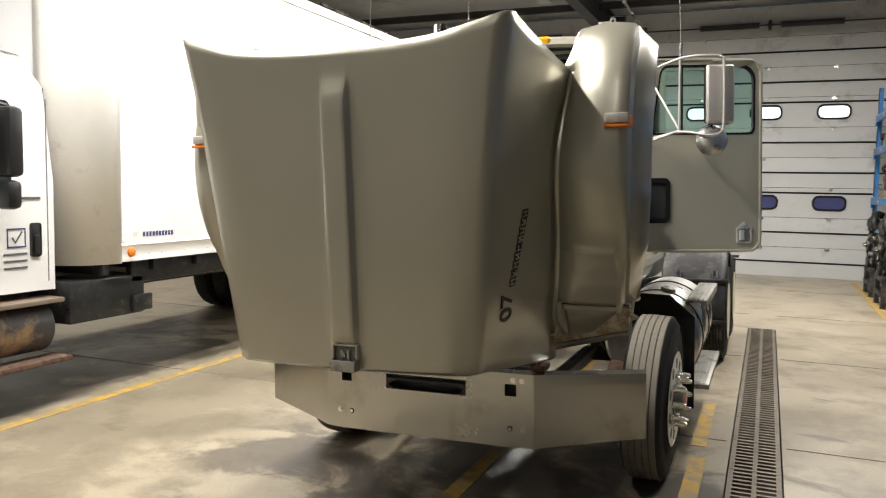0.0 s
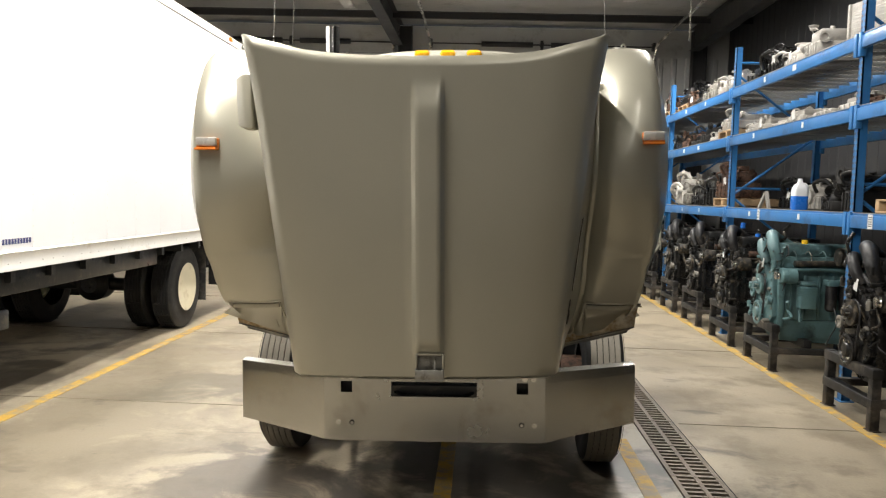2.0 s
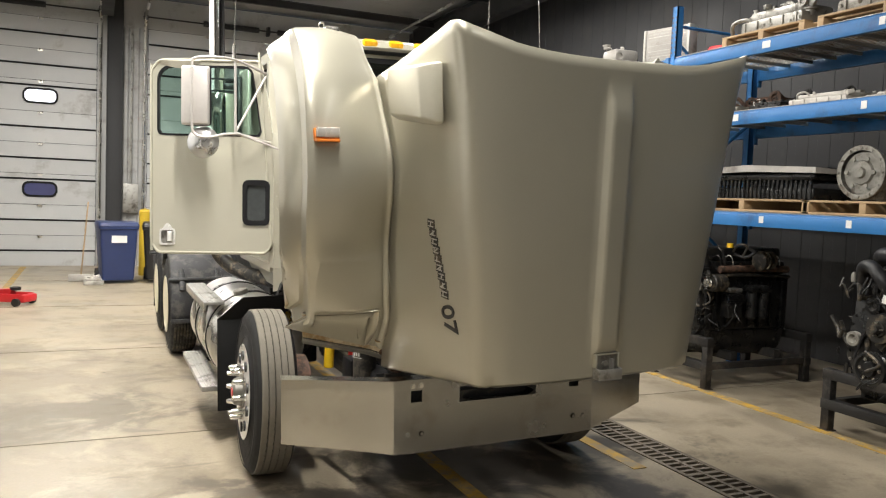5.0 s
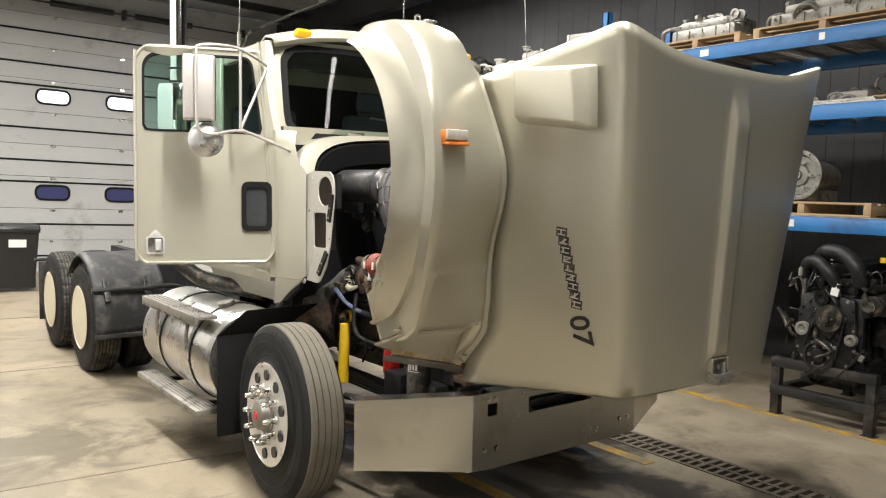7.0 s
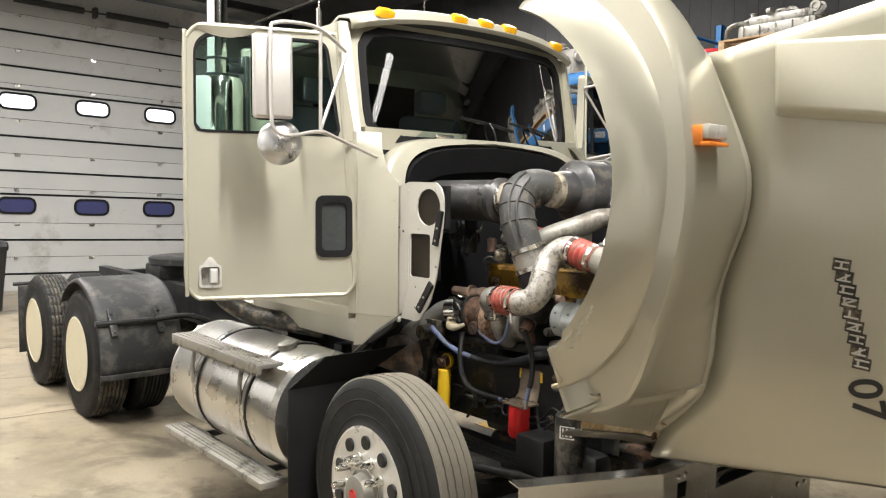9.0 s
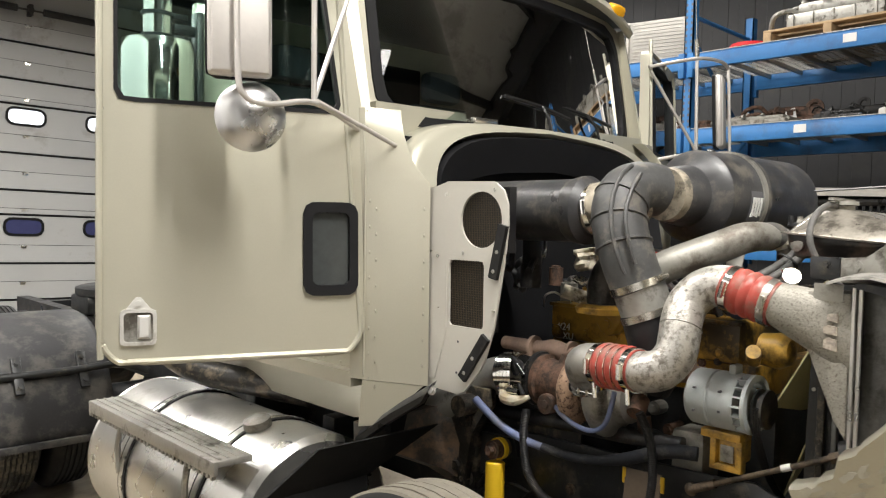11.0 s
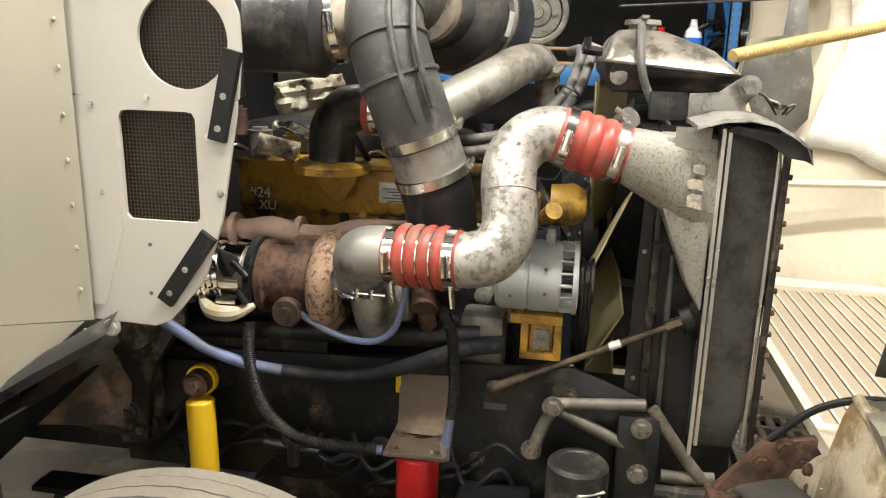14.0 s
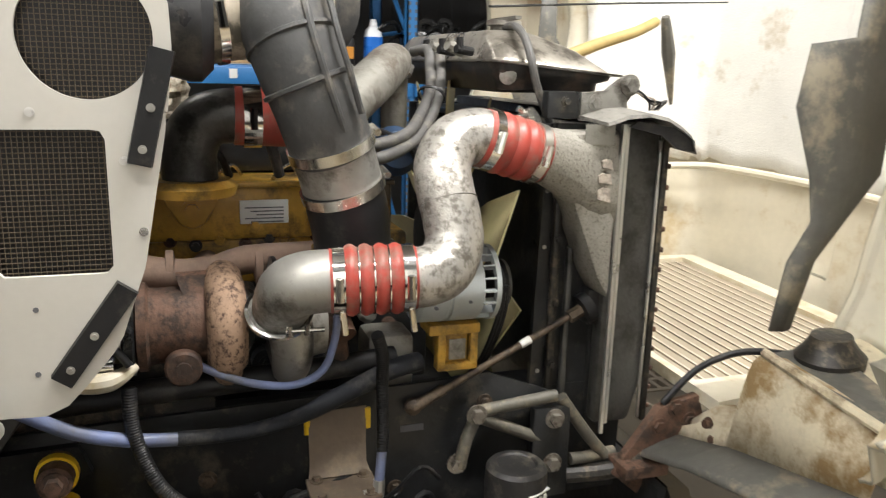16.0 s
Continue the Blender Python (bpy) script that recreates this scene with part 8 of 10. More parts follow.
# brace rod, frame plate, spring hanger frame
rod = eng("radiator_rod", join(cyl((-0.499, 0.612, 0.984), (-0.484, 0.235, 1.160), 0.0075, segs=12), cyl((-0.499, 0.612, 0.984), (-0.494, 0.545, 1.015), 0.012, segs=12), cyl((-0.486, 0.262, 1.147), (-0.483, 0.225, 1.164), 0.014, segs=6), lathe((-0.49, 0.612, 0.984), (-1, 0, 0), [(0, 0.018), (0.01, 0.018), (0.016, 0.012), (0.02, 0.0)], 14)), OXIDE, "rusty radiator support rod")
eng("rod_bush", join(cyl((-0.483, 0.232, 1.16), (-0.482, 0.212, 1.169), 0.034, segs=18), box(-0.50, -0.455, 0.195, 0.225, 1.13, 1.21, 0.006)), HOSE, parent=rod)
eng("rod_tape", cyl((-0.4895, 0.375, 1.0955), (-0.4885, 0.352, 1.106), 0.0092, segs=12), LABEL, parent=rod)
eng("frame_plate", prism([(1.50, 0.70), (1.50, 1.005), (0.56, 1.030), (0.445, 1.040), (0.285, 0.976), (0.270, 0.86), (0.33, 0.70)], "x", -0.484, -0.472, 0.003), FRAME, "black frame plate, scuffed")
for y, z in ((1.02, 0.875), (0.98, 0.80), (0.45, 0.972), (0.645, 0.80), (0.79, 0.80)):
    eng("frame_bolt", bolt((-0.484, y, z), (-1, 0, 0), 0.012, 0.013), OXIDE)
mount = eng("cab_mount", loft([[(-0.53, 1.47, 1.07), (-0.53, 1.40, 0.93), (-0.53, 1.41, 0.80), (-0.53, 1.52, 0.79), (-0.53, 1.55, 1.07)], [(-0.60, 1.50, 1.06), (-0.60, 1.46, 0.95), (-0.60, 1.47, 0.85), (-0.60, 1.55, 0.84), (-0.60, 1.57, 1.06)], [(-0.72, 1.57, 1.03), (-0.72, 1.56, 0.97), (-0.72, 1.57, 0.90), (-0.72, 1.62, 0.89), (-0.72, 1.63, 1.03)], [(-0.82, 1.63, 1.00), (-0.82, 1.62, 0.95), (-0.82, 1.63, 0.88), (-0.82, 1.68, 0.87), (-0.82, 1.69, 1.00)]]), MOUNT, "rust-stained cast cab mount bracket")
eng("mount_plate", box(-0.53, -0.484, 1.385, 1.47, 0.785, 1.075, 0.006), GREASE, parent=mount)
for y, z in ((1.428, 0.955), (1.422, 0.82)):
    eng("mount_bolt", join(bolt((-0.53, y, z), (-1, 0, 0), 0.019, 0.018), cyl((-0.548, y, z), (-0.562, y, z), 0.009, segs=10)), BOLTGREY, parent=mount)
eng("slot", box(-0.4855, -0.484, 0.585, 0.635, 0.925, 0.940), INK)
hang = eng("spring_bracket", box(-0.515, -0.49, 0.255, 0.345, 0.74, 0.955, 0.006), FRAME, "black cast spring bracket")
for pts in (((-0.52, 0.490, 0.948), (-0.51, 0.40, 0.951), (-0.505, 0.295, 0.958)), ((-0.52, 0.485, 0.94), (-0.53, 0.51, 0.89), (-0.535, 0.525, 0.835)), ((-0.515, 0.47, 0.93), (-0.505, 0.37, 0.88), (-0.50, 0.31, 0.85)),
            ((-0.50, 0.28, 0.95), (-0.505, 0.215, 0.86), (-0.51, 0.165, 0.80)), ((-0.505, 0.25, 0.80), (-0.505, 0.20, 0.80), (-0.505, 0.14, 0.805))):
    eng("bracket_bar", moved(tube(pts, 0.0135, 16, 3), Matrix.Translation((0, -0.004, 0.020))), BARDUST, parent=hang)
for y, z in ((0.488, 0.942), (0.528, 0.838), (0.30, 0.905), (0.30, 0.80)):
    eng("hanger_bolt", bolt((-0.528 if y > 0.4 else -0.515, y - 0.004, z + 0.024), (-1, 0, 0), 0.015, 0.018), BOLTGREY, parent=hang)
eng("oil_filter", lathe((-0.61, 0.425, 0.62), (0, 0, 1), [(0, 0.060), (0.235, 0.064), (0.262, 0.062), (0.270, 0.055), (0.272, 0.042), (0.268, 0.038), (0.268, 0.0)], 36), DUSTBLACK, "black spin-on oil filter, dusty on top")
FACE = Matrix.Translation((-0.61, 0.425, 0.822)) @ pose(0, 0, 0, 0, 0, -62)
for y0, y1, z0, z1 in ((-0.028, 0.028, 0.026, 0.029), (-0.028, 0.028, -0.020, -0.017), (-0.030, -0.027, -0.020, 0.029), (-0.020, -0.014, -0.010, 0.020), (-0.006, 0.002, -0.010, 0.020), (0.010, 0.018, -0.010, 0.020)):
    eng("print_bar", moved(box(y0, y1, -0.0655, -0.0555, z0, z1), FACE), LABEL)
# coolant filter on its bracket
cb = eng("filter_bracket", join(loft([[(-0.487, 0.825, 0.99), (-0.481, 0.825, 0.99), (-0.481, 0.708, 0.995), (-0.487, 0.708, 0.995)], [(-0.492, 0.825, 0.92), (-0.486, 0.825, 0.92), (-0.486, 0.71, 0.925), (-0.492, 0.71, 0.925)], [(-0.50, 0.825, 0.88), (-0.494, 0.825, 0.88), (-0.494, 0.71, 0.88), (-0.50, 0.71, 0.88)], [(-0.515, 0.83, 0.862), (-0.509, 0.83, 0.855), (-0.509, 0.705, 0.855), (-0.515, 0.705, 0.862)]]), box(-0.60, -0.50, 0.70, 0.835, 0.846, 0.857, 0.002)), BROWN, "brown steel filter bracket")
for y, x in ((0.72, -0.515), (0.815, -0.515), (0.72, -0.585), (0.815, -0.585)):
    eng("bracket_bolt", bolt((x, y, 0.857), (0, 0, 1), 0.009), BROWN, parent=cb)
for y in (0.828, 0.705):
    eng("paint_dab", box(-0.489, -0.480, y - 0.006, y + 0.006, 0.945, 0.99, 0.001), SHOCKYEL, parent=cb)
eng("coolant_filter", lathe((-0.55, 0.768, 0.840), (0, 0, -1), [(0, 0.042), (0.006, 0.047), (0.12, 0.047), (0.135, 0.04), (0.137, 0.0)], 30), REDCAN, "bright red spin-on coolant filter")
# shock absorber
sh = eng("shock_absorber", join(cyl((-0.56, 1.268, 0.915), (-0.575, 1.250, 0.56), 0.032, segs=22, bevel=0.004)), SHOCKYEL, "yellow shock absorber")
eng("shock_eye", join(cyl((-0.51, 1.272, 0.954), (-0.575, 1.272, 0.954), 0.03, segs=18), bolt((-0.575, 1.272, 0.954), (-1, 0, 0), 0.015, 0.02)), RUST, parent=sh)
eng("eye_band", lathe((-0.53, 1.272, 0.954), (-1, 0, 0), [(0, 0.031), (0.0, 0.036), (0.018, 0.036), (0.018, 0.031)], 20, False), SHOCKYEL, parent=sh)
eng("shock_mount", prism([(1.40, 0.98), (1.24, 0.985), (1.22, 0.93), (1.30, 0.90), (1.46, 0.78), (1.50, 0.80)], "x", -0.505, -0.485), FRAME)

# hoses along the frame
eng("battery_cable", tube([(-0.60, 1.33, 1.115), (-0.585, 1.24, 1.052), (-0.572, 1.15, 1.018), (-0.565, 1.06, 1.006)], 0.0125, 12, 6), BLUEHOSE, "faded blue battery cable")
eng("loom", tube([(-0.566, 1.07, 1.007), (-0.555, 0.96, 1.000), (-0.545, 0.86, 1.012), (-0.53, 0.79, 1.032), (-0.525, 0.72, 1.06), (-0.51, 0.66, 1.078), (-0.49, 0.60, 1.08)], [0.0135, 0.0135, 0.0145, 0.018, 0.019, 0.02, 0.02], 12, 6), CABLE, "faded grey-blue battery cable sheath")
eng("rail_hose", tube([(-0.50, 1.40, 1.06), (-0.50, 1.1, 1.075), (-0.50, 0.85, 1.085), (-0.48, 0.65, 1.09)], 0.024, 12, 5), HOSE, "thick black coolant hose")
eng("loop_hose", tube([(-0.56, 1.145, 1.11), (-0.575, 1.14, 1.03), (-0.60, 1.10, 0.935), (-0.61, 1.03, 0.878), (-0.605, 0.95, 0.862), (-0.595, 0.85, 0.858)], 0.0125, 12, 8, 0.0010, 0.0045), HOSE, "black split-loom hose")
eng("blue_tail", cyl((-0.60, 0.925, 0.860), (-0.595, 0.838, 0.857), 0.010, segs=12), BLUEHOSE)
eng("feed_hose", tube([(-0.60, 0.715, 1.185), (-0.585, 0.70, 1.14), (-0.565, 0.695, 1.08), (-0.56, 0.692, 1.0), (-0.57, 0.695, 0.935)], 0.0115, 12, 8, 0.0010, 0.0045), HOSE, "black corrugated feed hose")
eng("feed_tail", join(cyl((-0.57, 0.695, 0.94), (-0.58, 0.703, 0.875), 0.010, segs=12)), BLUEHOSE)
eng("feed_elbow", join(cyl((-0.58, 0.703, 0.88), (-0.582, 0.705, 0.845), 0.012, segs=10), cyl((-0.582, 0.705, 0.85), (-0.582, 0.735, 0.85), 0.011, segs=10)), DULL)
eng("oil_sender", join(cyl((-0.50, 0.775, 1.20), (-0.54, 0.765, 1.165), 0.026, segs=16), cyl((-0.49, 0.77, 1.15), (-0.49, 0.76, 1.09), 0.02, segs=12)), RUST, "oily brown pressure sender")
for k in range(5):
    y0 = 1.15 - 0.11 * k
    eng("brake_line", tube([(-0.50, y0, 0.84), (-0.53, y0 - 0.05, 0.79 - 0.01 * k), (-0.52, y0 - 0.12, 0.80), (-0.50, y0 - 0.16, 0.74), (-0.47, y0 - 0.2, 0.70)], 0.006 + 0.002 * (k % 2), 8, 5), HOSE)
eng("air_valve", join(box(-0.54, -0.49, 1.02, 1.09, 0.79, 0.835, 0.01), cyl((-0.53, 1.00, 0.80), (-0.53, 1.13, 0.81), 0.012), cyl((-0.545, 1.055, 0.835), (-0.545, 1.055, 0.77), 0.014)), FRAME, "black air valve cluster")
eng("steering_box", join(box(-0.60, -0.49, 0.30, 0.52, 0.55, 0.74, 0.03), cyl((-0.6, 0.4, 0.64), (-0.66, 0.4, 0.64), 0.06)), FRAME)
eng("battery_box", join(box(-0.66, -0.50, 0.52, 0.68, 0.60, 0.76, 0.012)), BLACK, "black box below the frame")
eng("spring_leaf", join(*[box(-0.52, -0.44, 0.2 + 0.06 * k, 1.75 - 0.06 * k, 0.60 - 0.018 * k, 0.615 - 0.018 * k) for k in range(4)]), FRAME, "black leaf spring")
eng("spring_leaf", join(*[box(0.44, 0.52, 0.2 + 0.06 * k, 1.75 - 0.06 * k, 0.60 - 0.018 * k, 0.615 - 0.018 * k) for k in range(4)]), FRAME, "black leaf spring")
eng("drag_link", cyl((-0.62, 0.42, 0.60), (-0.70, 1.0, 0.55), 0.02), FRAME)
# hood hinge at the front corner
for side in (-1, 1):
    hb = eng("hood_hinge", join(prism([(0.17, 0.80), (0.06, 0.945), (-0.04, 0.965), (-0.06, 0.90), (0.05, 0.84), (0.10, 0.74)], "x", *sorted((side * 0.56, side * 0.535)), 0.004), bolt((side * 0.56, 0.02, 0.94), (side, 0, 0), 0.014), bolt((side * 0.56, -0.02, 0.905), (side, 0, 0), 0.014), bolt((side * 0.56, 0.06, 0.90), (side, 0, 0), 0.014)), RUST, "rusty hood hinge bracket")
    eng("hinge_arm", tube([(side * 0.50, 0.25, 0.78), (side * 0.54, 0.15, 0.80), (side * 0.55, 0.08, 0.84)], 0.02, 10, 3), GREASE, parent=hb)
    eng("hinge_block", box(*sorted((side * 0.52, side * 0.60)), 0.05, 0.16, 0.80, 0.83, 0.006), RUST, parent=hb)
eng("lamp_cable", tube([(-0.55, 0.05, 0.95), (-0.56, -0.03, 1.03), (-0.60, -0.12, 1.075), (-0.70, -0.20, 1.09)], 0.008, 10, 6), HOSE, "black headlamp cable")

# sump, oil pan and splash board closing the bay below
eng("oil_pan", join(box(-0.22, 0.22, 0.62, 1.30, 0.42, 0.56, 0.04), box(-0.16, 0.16, 0.95, 1.28, 0.34, 0.44, 0.03)), GREASE, "greasy black oil pan")
eng("inner_splash_board", box(-0.468, -0.462, 1.0, 1.55, 0.74, 1.16), GREASE, "greasy dark board beside the block")
eng("transmission", join(box(-0.24, 0.24, 1.42, 1.62, 0.62, 1.10, 0.05), lathe((0, 1.60, 0.86), (0, 1, 0), [(0, 0.26), (0.25, 0.24), (0.3, 0.20), (1.1, 0.18), (1.15, 0.08)], 20)), GREASE, "greasy gearbox")
DRIP = random.Random(8)
for k in range(9):
    y0, z0 = 0.55 + 0.09 * k, 0.83 + DRIP.uniform(-0.04, 0.06)
    eng("air_line", tube([(-0.495, y0, z0), (-0.52, y0 + 0.05, z0 + DRIP.uniform(-0.05, 0.05)), (-0.515, y0 + 0.10 + DRIP.uniform(0, 0.12), z0 + DRIP.uniform(-0.09, 0.02)), (-0.49, y0 + 0.26, z0 - 0.10)], 0.005 + 0.0015 * (k % 3), 8, 4), HOSE)
for k in range(12):
    y0, z0 = 0.60 + 0.065 * k, 1.08 + 0.05 * (k % 3)
    eng("block_fitting", join(cyl((-0.235, y0, z0), (-0.29 - 0.02 * (k % 2), y0, z0), 0.018 + 0.004 * (k % 3), segs=10), bolt((-0.29 - 0.02 * (k % 2), y0, z0), (-1, 0, 0), 0.012)), (RUST, CAST, GREASE)[k % 3], parent=engine)
for k in range(6):
    y0 = 0.68 + 0.12 * k
    eng("injector_line", tube([(-0.20, y0, 1.43), (-0.245, y0 + 0.02, 1.455), (-0.26, y0 + 0.05, 1.44), (-0.24, y0 + 0.07, 1.40)], 0.004, 8, 4), STEEL, parent=head)

for k in range(5):
    eng("shroud_bolt", bolt((-0.478, 0.295, 0.90 + 0.14 * k), (-1, 0, 0), 0.007), GREASE, parent=shroud)

DARK = random.Random(77)
for k in range(7):
    y0, z0 = 1.19 + 0.03 * k, 1.46 + DARK.uniform(0, 0.16)
    eng("bulkhead_hose", tube([(-0.40 - DARK.uniform(0, 0.15), y0, z0), (-0.38, y0 + 0.05, z0 + DARK.uniform(-0.03, 0.12)), (-0.30, y0 + 0.12, z0 + DARK.uniform(-0.02, 0.1)), (-0.25, y0 + 0.2, z0 + 0.05)], DARK.choice((0.006, 0.009, 0.013)), 8, 4), DARK.choice((HOSE, HOSE, GREASE, DUCT)))
for k in range(10):
    y0 = 0.62 + 0.05 * k
    eng("head_bolt", bolt((-0.262, y0, 1.29 + 0.012 * (k % 2)), (-1, 0, 0), 0.009), DARK.choice((YELLOW, GREASE, RUST)), parent=head)
for k in range(5):
    y0 = 0.55 + 0.10 * k
    eng("top_hose", tube([(-0.30, y0, 1.44), (-0.33, y0 + 0.03, 1.50 + 0.02 * (k % 2)), (-0.25, y0 + 0.10, 1.53), (-0.12, y0 + 0.12, 1.50)], 0.008 + 0.003 * (k % 2), 10, 5), DARK.choice((HOSE, DUCT)))

# ---- storage racks along the east wall ----
RX, RB = 3.40, 4.45
POSTS = [-3.9, -0.5, 2.9, 6.3, 9.7, 13.1]
LEVELS = [1.65, 2.56, 3.17]


def upright(y):
    """Rack end frame: front and back post with keyholes, diagonal braces, feet."""
    up = thing("rack_upright", "blue steel pallet rack upright frame with keyhole slots", "rack upright", "pallet rack uprights", at=pose(0, y, 0))
    for x in (RX, RB):
        part("post", join(box(x, x + 0.012, -0.04, 0.04, 0, 3.69), box(x, x + 0.075, -0.04, -0.03, 0, 3.69), box(x, x + 0.075, 0.03, 0.04, 0, 3.69)), RACKBLUE, up)
        part("foot", box(x - 0.02, x + 0.10, -0.07, 0.07, 0, 0.008), RACKBLUE, up)
    hs = part("keyhole", join(*[box(RX - 0.001, RX + 0.0005, sy - 0.008, sy + 0.008, 0.12 + 0.05 * k, 0.142 + 0.05 * k) for k in range(70) for sy in (-0.022, 0.022)]), INK, up)
    hs["kind"] = "stuff"
    z = 0.25
    k = 0
    while z < 2.9:
        a, b = ((RX + 0.05, 0, z), (RB, 0, z + 0.75)) if k % 2 == 0 else ((RB, 0, z), (RX + 0.05, 0, z + 0.75))
        part("brace", tube([a, b], 0.017, 6, 2), RACKBLUE, up)
        z += 0.78
        k += 1
    for z in (0.2, 1.9, 3.5):
        part("strut", tube([(RX + 0.05, 0, z), (RB, 0, z)], 0.017, 6, 2), RACKBLUE, up)
    return up


for y in POSTS:
    upright(y)


def bay(y0, y1, z):
    """One shelf level: front and back beam, wire deck, price labels."""
    a, b = y0 + 0.045, y1 - 0.045
    shelf = thing("rack_shelf", "blue rack beams carrying a wire mesh deck", "rack shelf", "pallet rack shelves")
    for x, w in ((RX - 0.035, 1), (RB + 0.06, -1)):
        part("beam", prism([(x, z - 0.125), (x + 0.04, z - 0.125), (x + 0.04, z), (x + 0.02, z), (x + 0.02, z - 0.02), (x, z - 0.02)] if w > 0 else [(x, z - 0.125), (x + 0.04, z - 0.125), (x + 0.04, z), (x, z)], "y", a, b, 0.003), RACKBLUE, shelf)
        for yy in (a - 0.03, b - 0.02):
            part("end_plate", box(x - 0.004, x + 0.045, yy, yy + 0.05, z - 0.19, z + 0.01, 0.002), RACKBLUE, shelf)
    n = 12
    ch = [box(RX + 0.01, RB + 0.06, a + (b - a) * (k + 0.5) / n - 0.012, a + (b - a) * (k + 0.5) / n + 0.012, z - 0.035, z - 0.006) for k in range(n)]
    wires = [box(RX - 0.02, RX - 0.016, a, b, z + 0.0, z + 0.006)]
    wires += [box(RX + 0.05 * k, RX + 0.05 * k + 0.005, a, b, z - 0.006, z) for k in range(22)]
    wires += [box(RX - 0.025, RB + 0.06, a + 0.06 * k, a + 0.06 * k + 0.005, z, z + 0.005) for k in range(int((b - a) / 0.06))]
    deck = part("wire_deck", join(*ch, *wires), DECKWIRE, shelf, "grey wire mesh deck")
    deck["kind"] = "stuff"
    return shelf


random.seed(5)
for y0, y1 in zip(POSTS, POSTS[1:]):
    for z in LEVELS:
        sh = bay(y0, y1, z)
        for f in (0.34, 0.66):
            yy = y0 + (y1 - y0) * (f + random.uniform(-0.06, 0.06))
            part("shelf_tag", box(RX - 0.0385, RX - 0.0365, yy, yy + random.choice((0.05, 0.09)), z - 0.09, z - 0.03), LABEL, sh)
for y, s in ((2.48, 1.0), (5.05, 0.9)):
    lab = tagged(mesh_object("rack_sign", box(RX - 0.040, RX - 0.0385, y - 0.04 * s, y + 0.04 * s, 1.525, 1.645), LABEL), "white paper notice stuck on a blue rack beam", "sign")
    for k in range(5):
        part("print_line", box(RX - 0.0415, RX - 0.040, y - 0.028 * s, y + 0.028 * s, 1.545 + 0.018 * k, 1.551 + 0.018 * k), INK, lab)

# ---- goods on the racks ----
def pallet(x, y, z, w=1.0, d=0.9):
    p = thing("pallet", "worn pale wooden pallet on a rack shelf", "pallet", "wooden pallets", at=pose(x, y, z + 0.007))
    for k in range(3):
        part("runner", box(-d / 2, d / 2, -w / 2 + (w - 0.06) * k / 2, -w / 2 + (w - 0.06) * k / 2 + 0.06, 0.018, 0.098, 0.003), WOOD, p)
    for k in range(6):
        xx = -d / 2 + (d - 0.1) * k / 5
        part("deck_board", box(xx, xx + 0.1, -w / 2, w / 2, 0.098, 0.116, 0.002), WOOD, p)
    for k in range(3):
        xx = -d / 2 + (d - 0.1) * k / 2
        part("base_board", box(xx, xx + 0.1, -w / 2, w / 2, 0, 0.018, 0.002), WOOD, p)
    return p


def put(name, label, category, bm, mat, x, y, z, turn=0, group=""):
    ob = mesh_object(name, bm, mat)
    ob.matrix_basis = pose(x, y, z + 0.006, 0, 0, turn)
    return tagged(ob, label, category, group)


def casting(seed, lx, ly, lz, bits=9):
    """A lumpy machine part: stepped body, bosses, bolted flanges, ribs and pipe stubs."""
    rnd = random.Random(seed)
    m = min(lx, ly, lz)
    out = [box(-lx / 2, lx / 2, -ly / 2, ly / 2, 0, lz * 0.42, m * 0.08), box(-lx * 0.42, lx * 0.38, -ly * 0.44, ly * 0.40, lz * 0.40, lz * 0.72, m * 0.10)]
    for k in range(5):
        y = -ly * 0.42 + ly * 0.84 * k / 4
        out.append(box(-lx / 2 - m * 0.05, -lx / 2 + m * 0.02, y - m * 0.035, y + m * 0.035, lz * 0.04, lz * 0.38, m * 0.015))
    for _ in range(bits * 2):
        x, y, z = rnd.uniform(-lx / 2, lx * 0.3), rnd.uniform(-ly / 2, ly / 2), rnd.uniform(lz * 0.25, lz * 0.8)
        r = rnd.uniform(0.05, 0.20) * m
        k = rnd.random()
        if k < 0.4:
            d = rnd.choice(((-1, 0, 0), (-1, 0, 0), (0, -1, 0), (0, 0, 1)))
            out.append(lathe((x, y, z), d, [(0, r), (r, r), (r, r * 1.4), (r * 1.3, r * 1.4), (r * 1.3, r * 0.8), (r * 0.9, r * 0.7), (r * 0.9, 0)], 14))
        elif k < 0.6:
            out.append(moved(box(-r, r, -r, r, -r * 0.7, r * 0.7, r * 0.2), Matrix.Translation((x, y, z)) @ pose(0, 0, 0, rnd.uniform(-20, 20), 0, rnd.uniform(0, 90))))
        elif k < 0.8:
            out.append(bolt((-lx / 2 - 0.002, y, lz * rnd.uniform(0.1, 0.4)), (-1, 0, 0), 0.012))
        else:
            out.append(tube([(x, y, z), (x - r, y + r, z + r * 1.2), (x - r * 2, y + r * 3, z + r * 0.6), (x - r, y + r * 4, z - r)], r * 0.35, 10, 4))
    return join(*out)


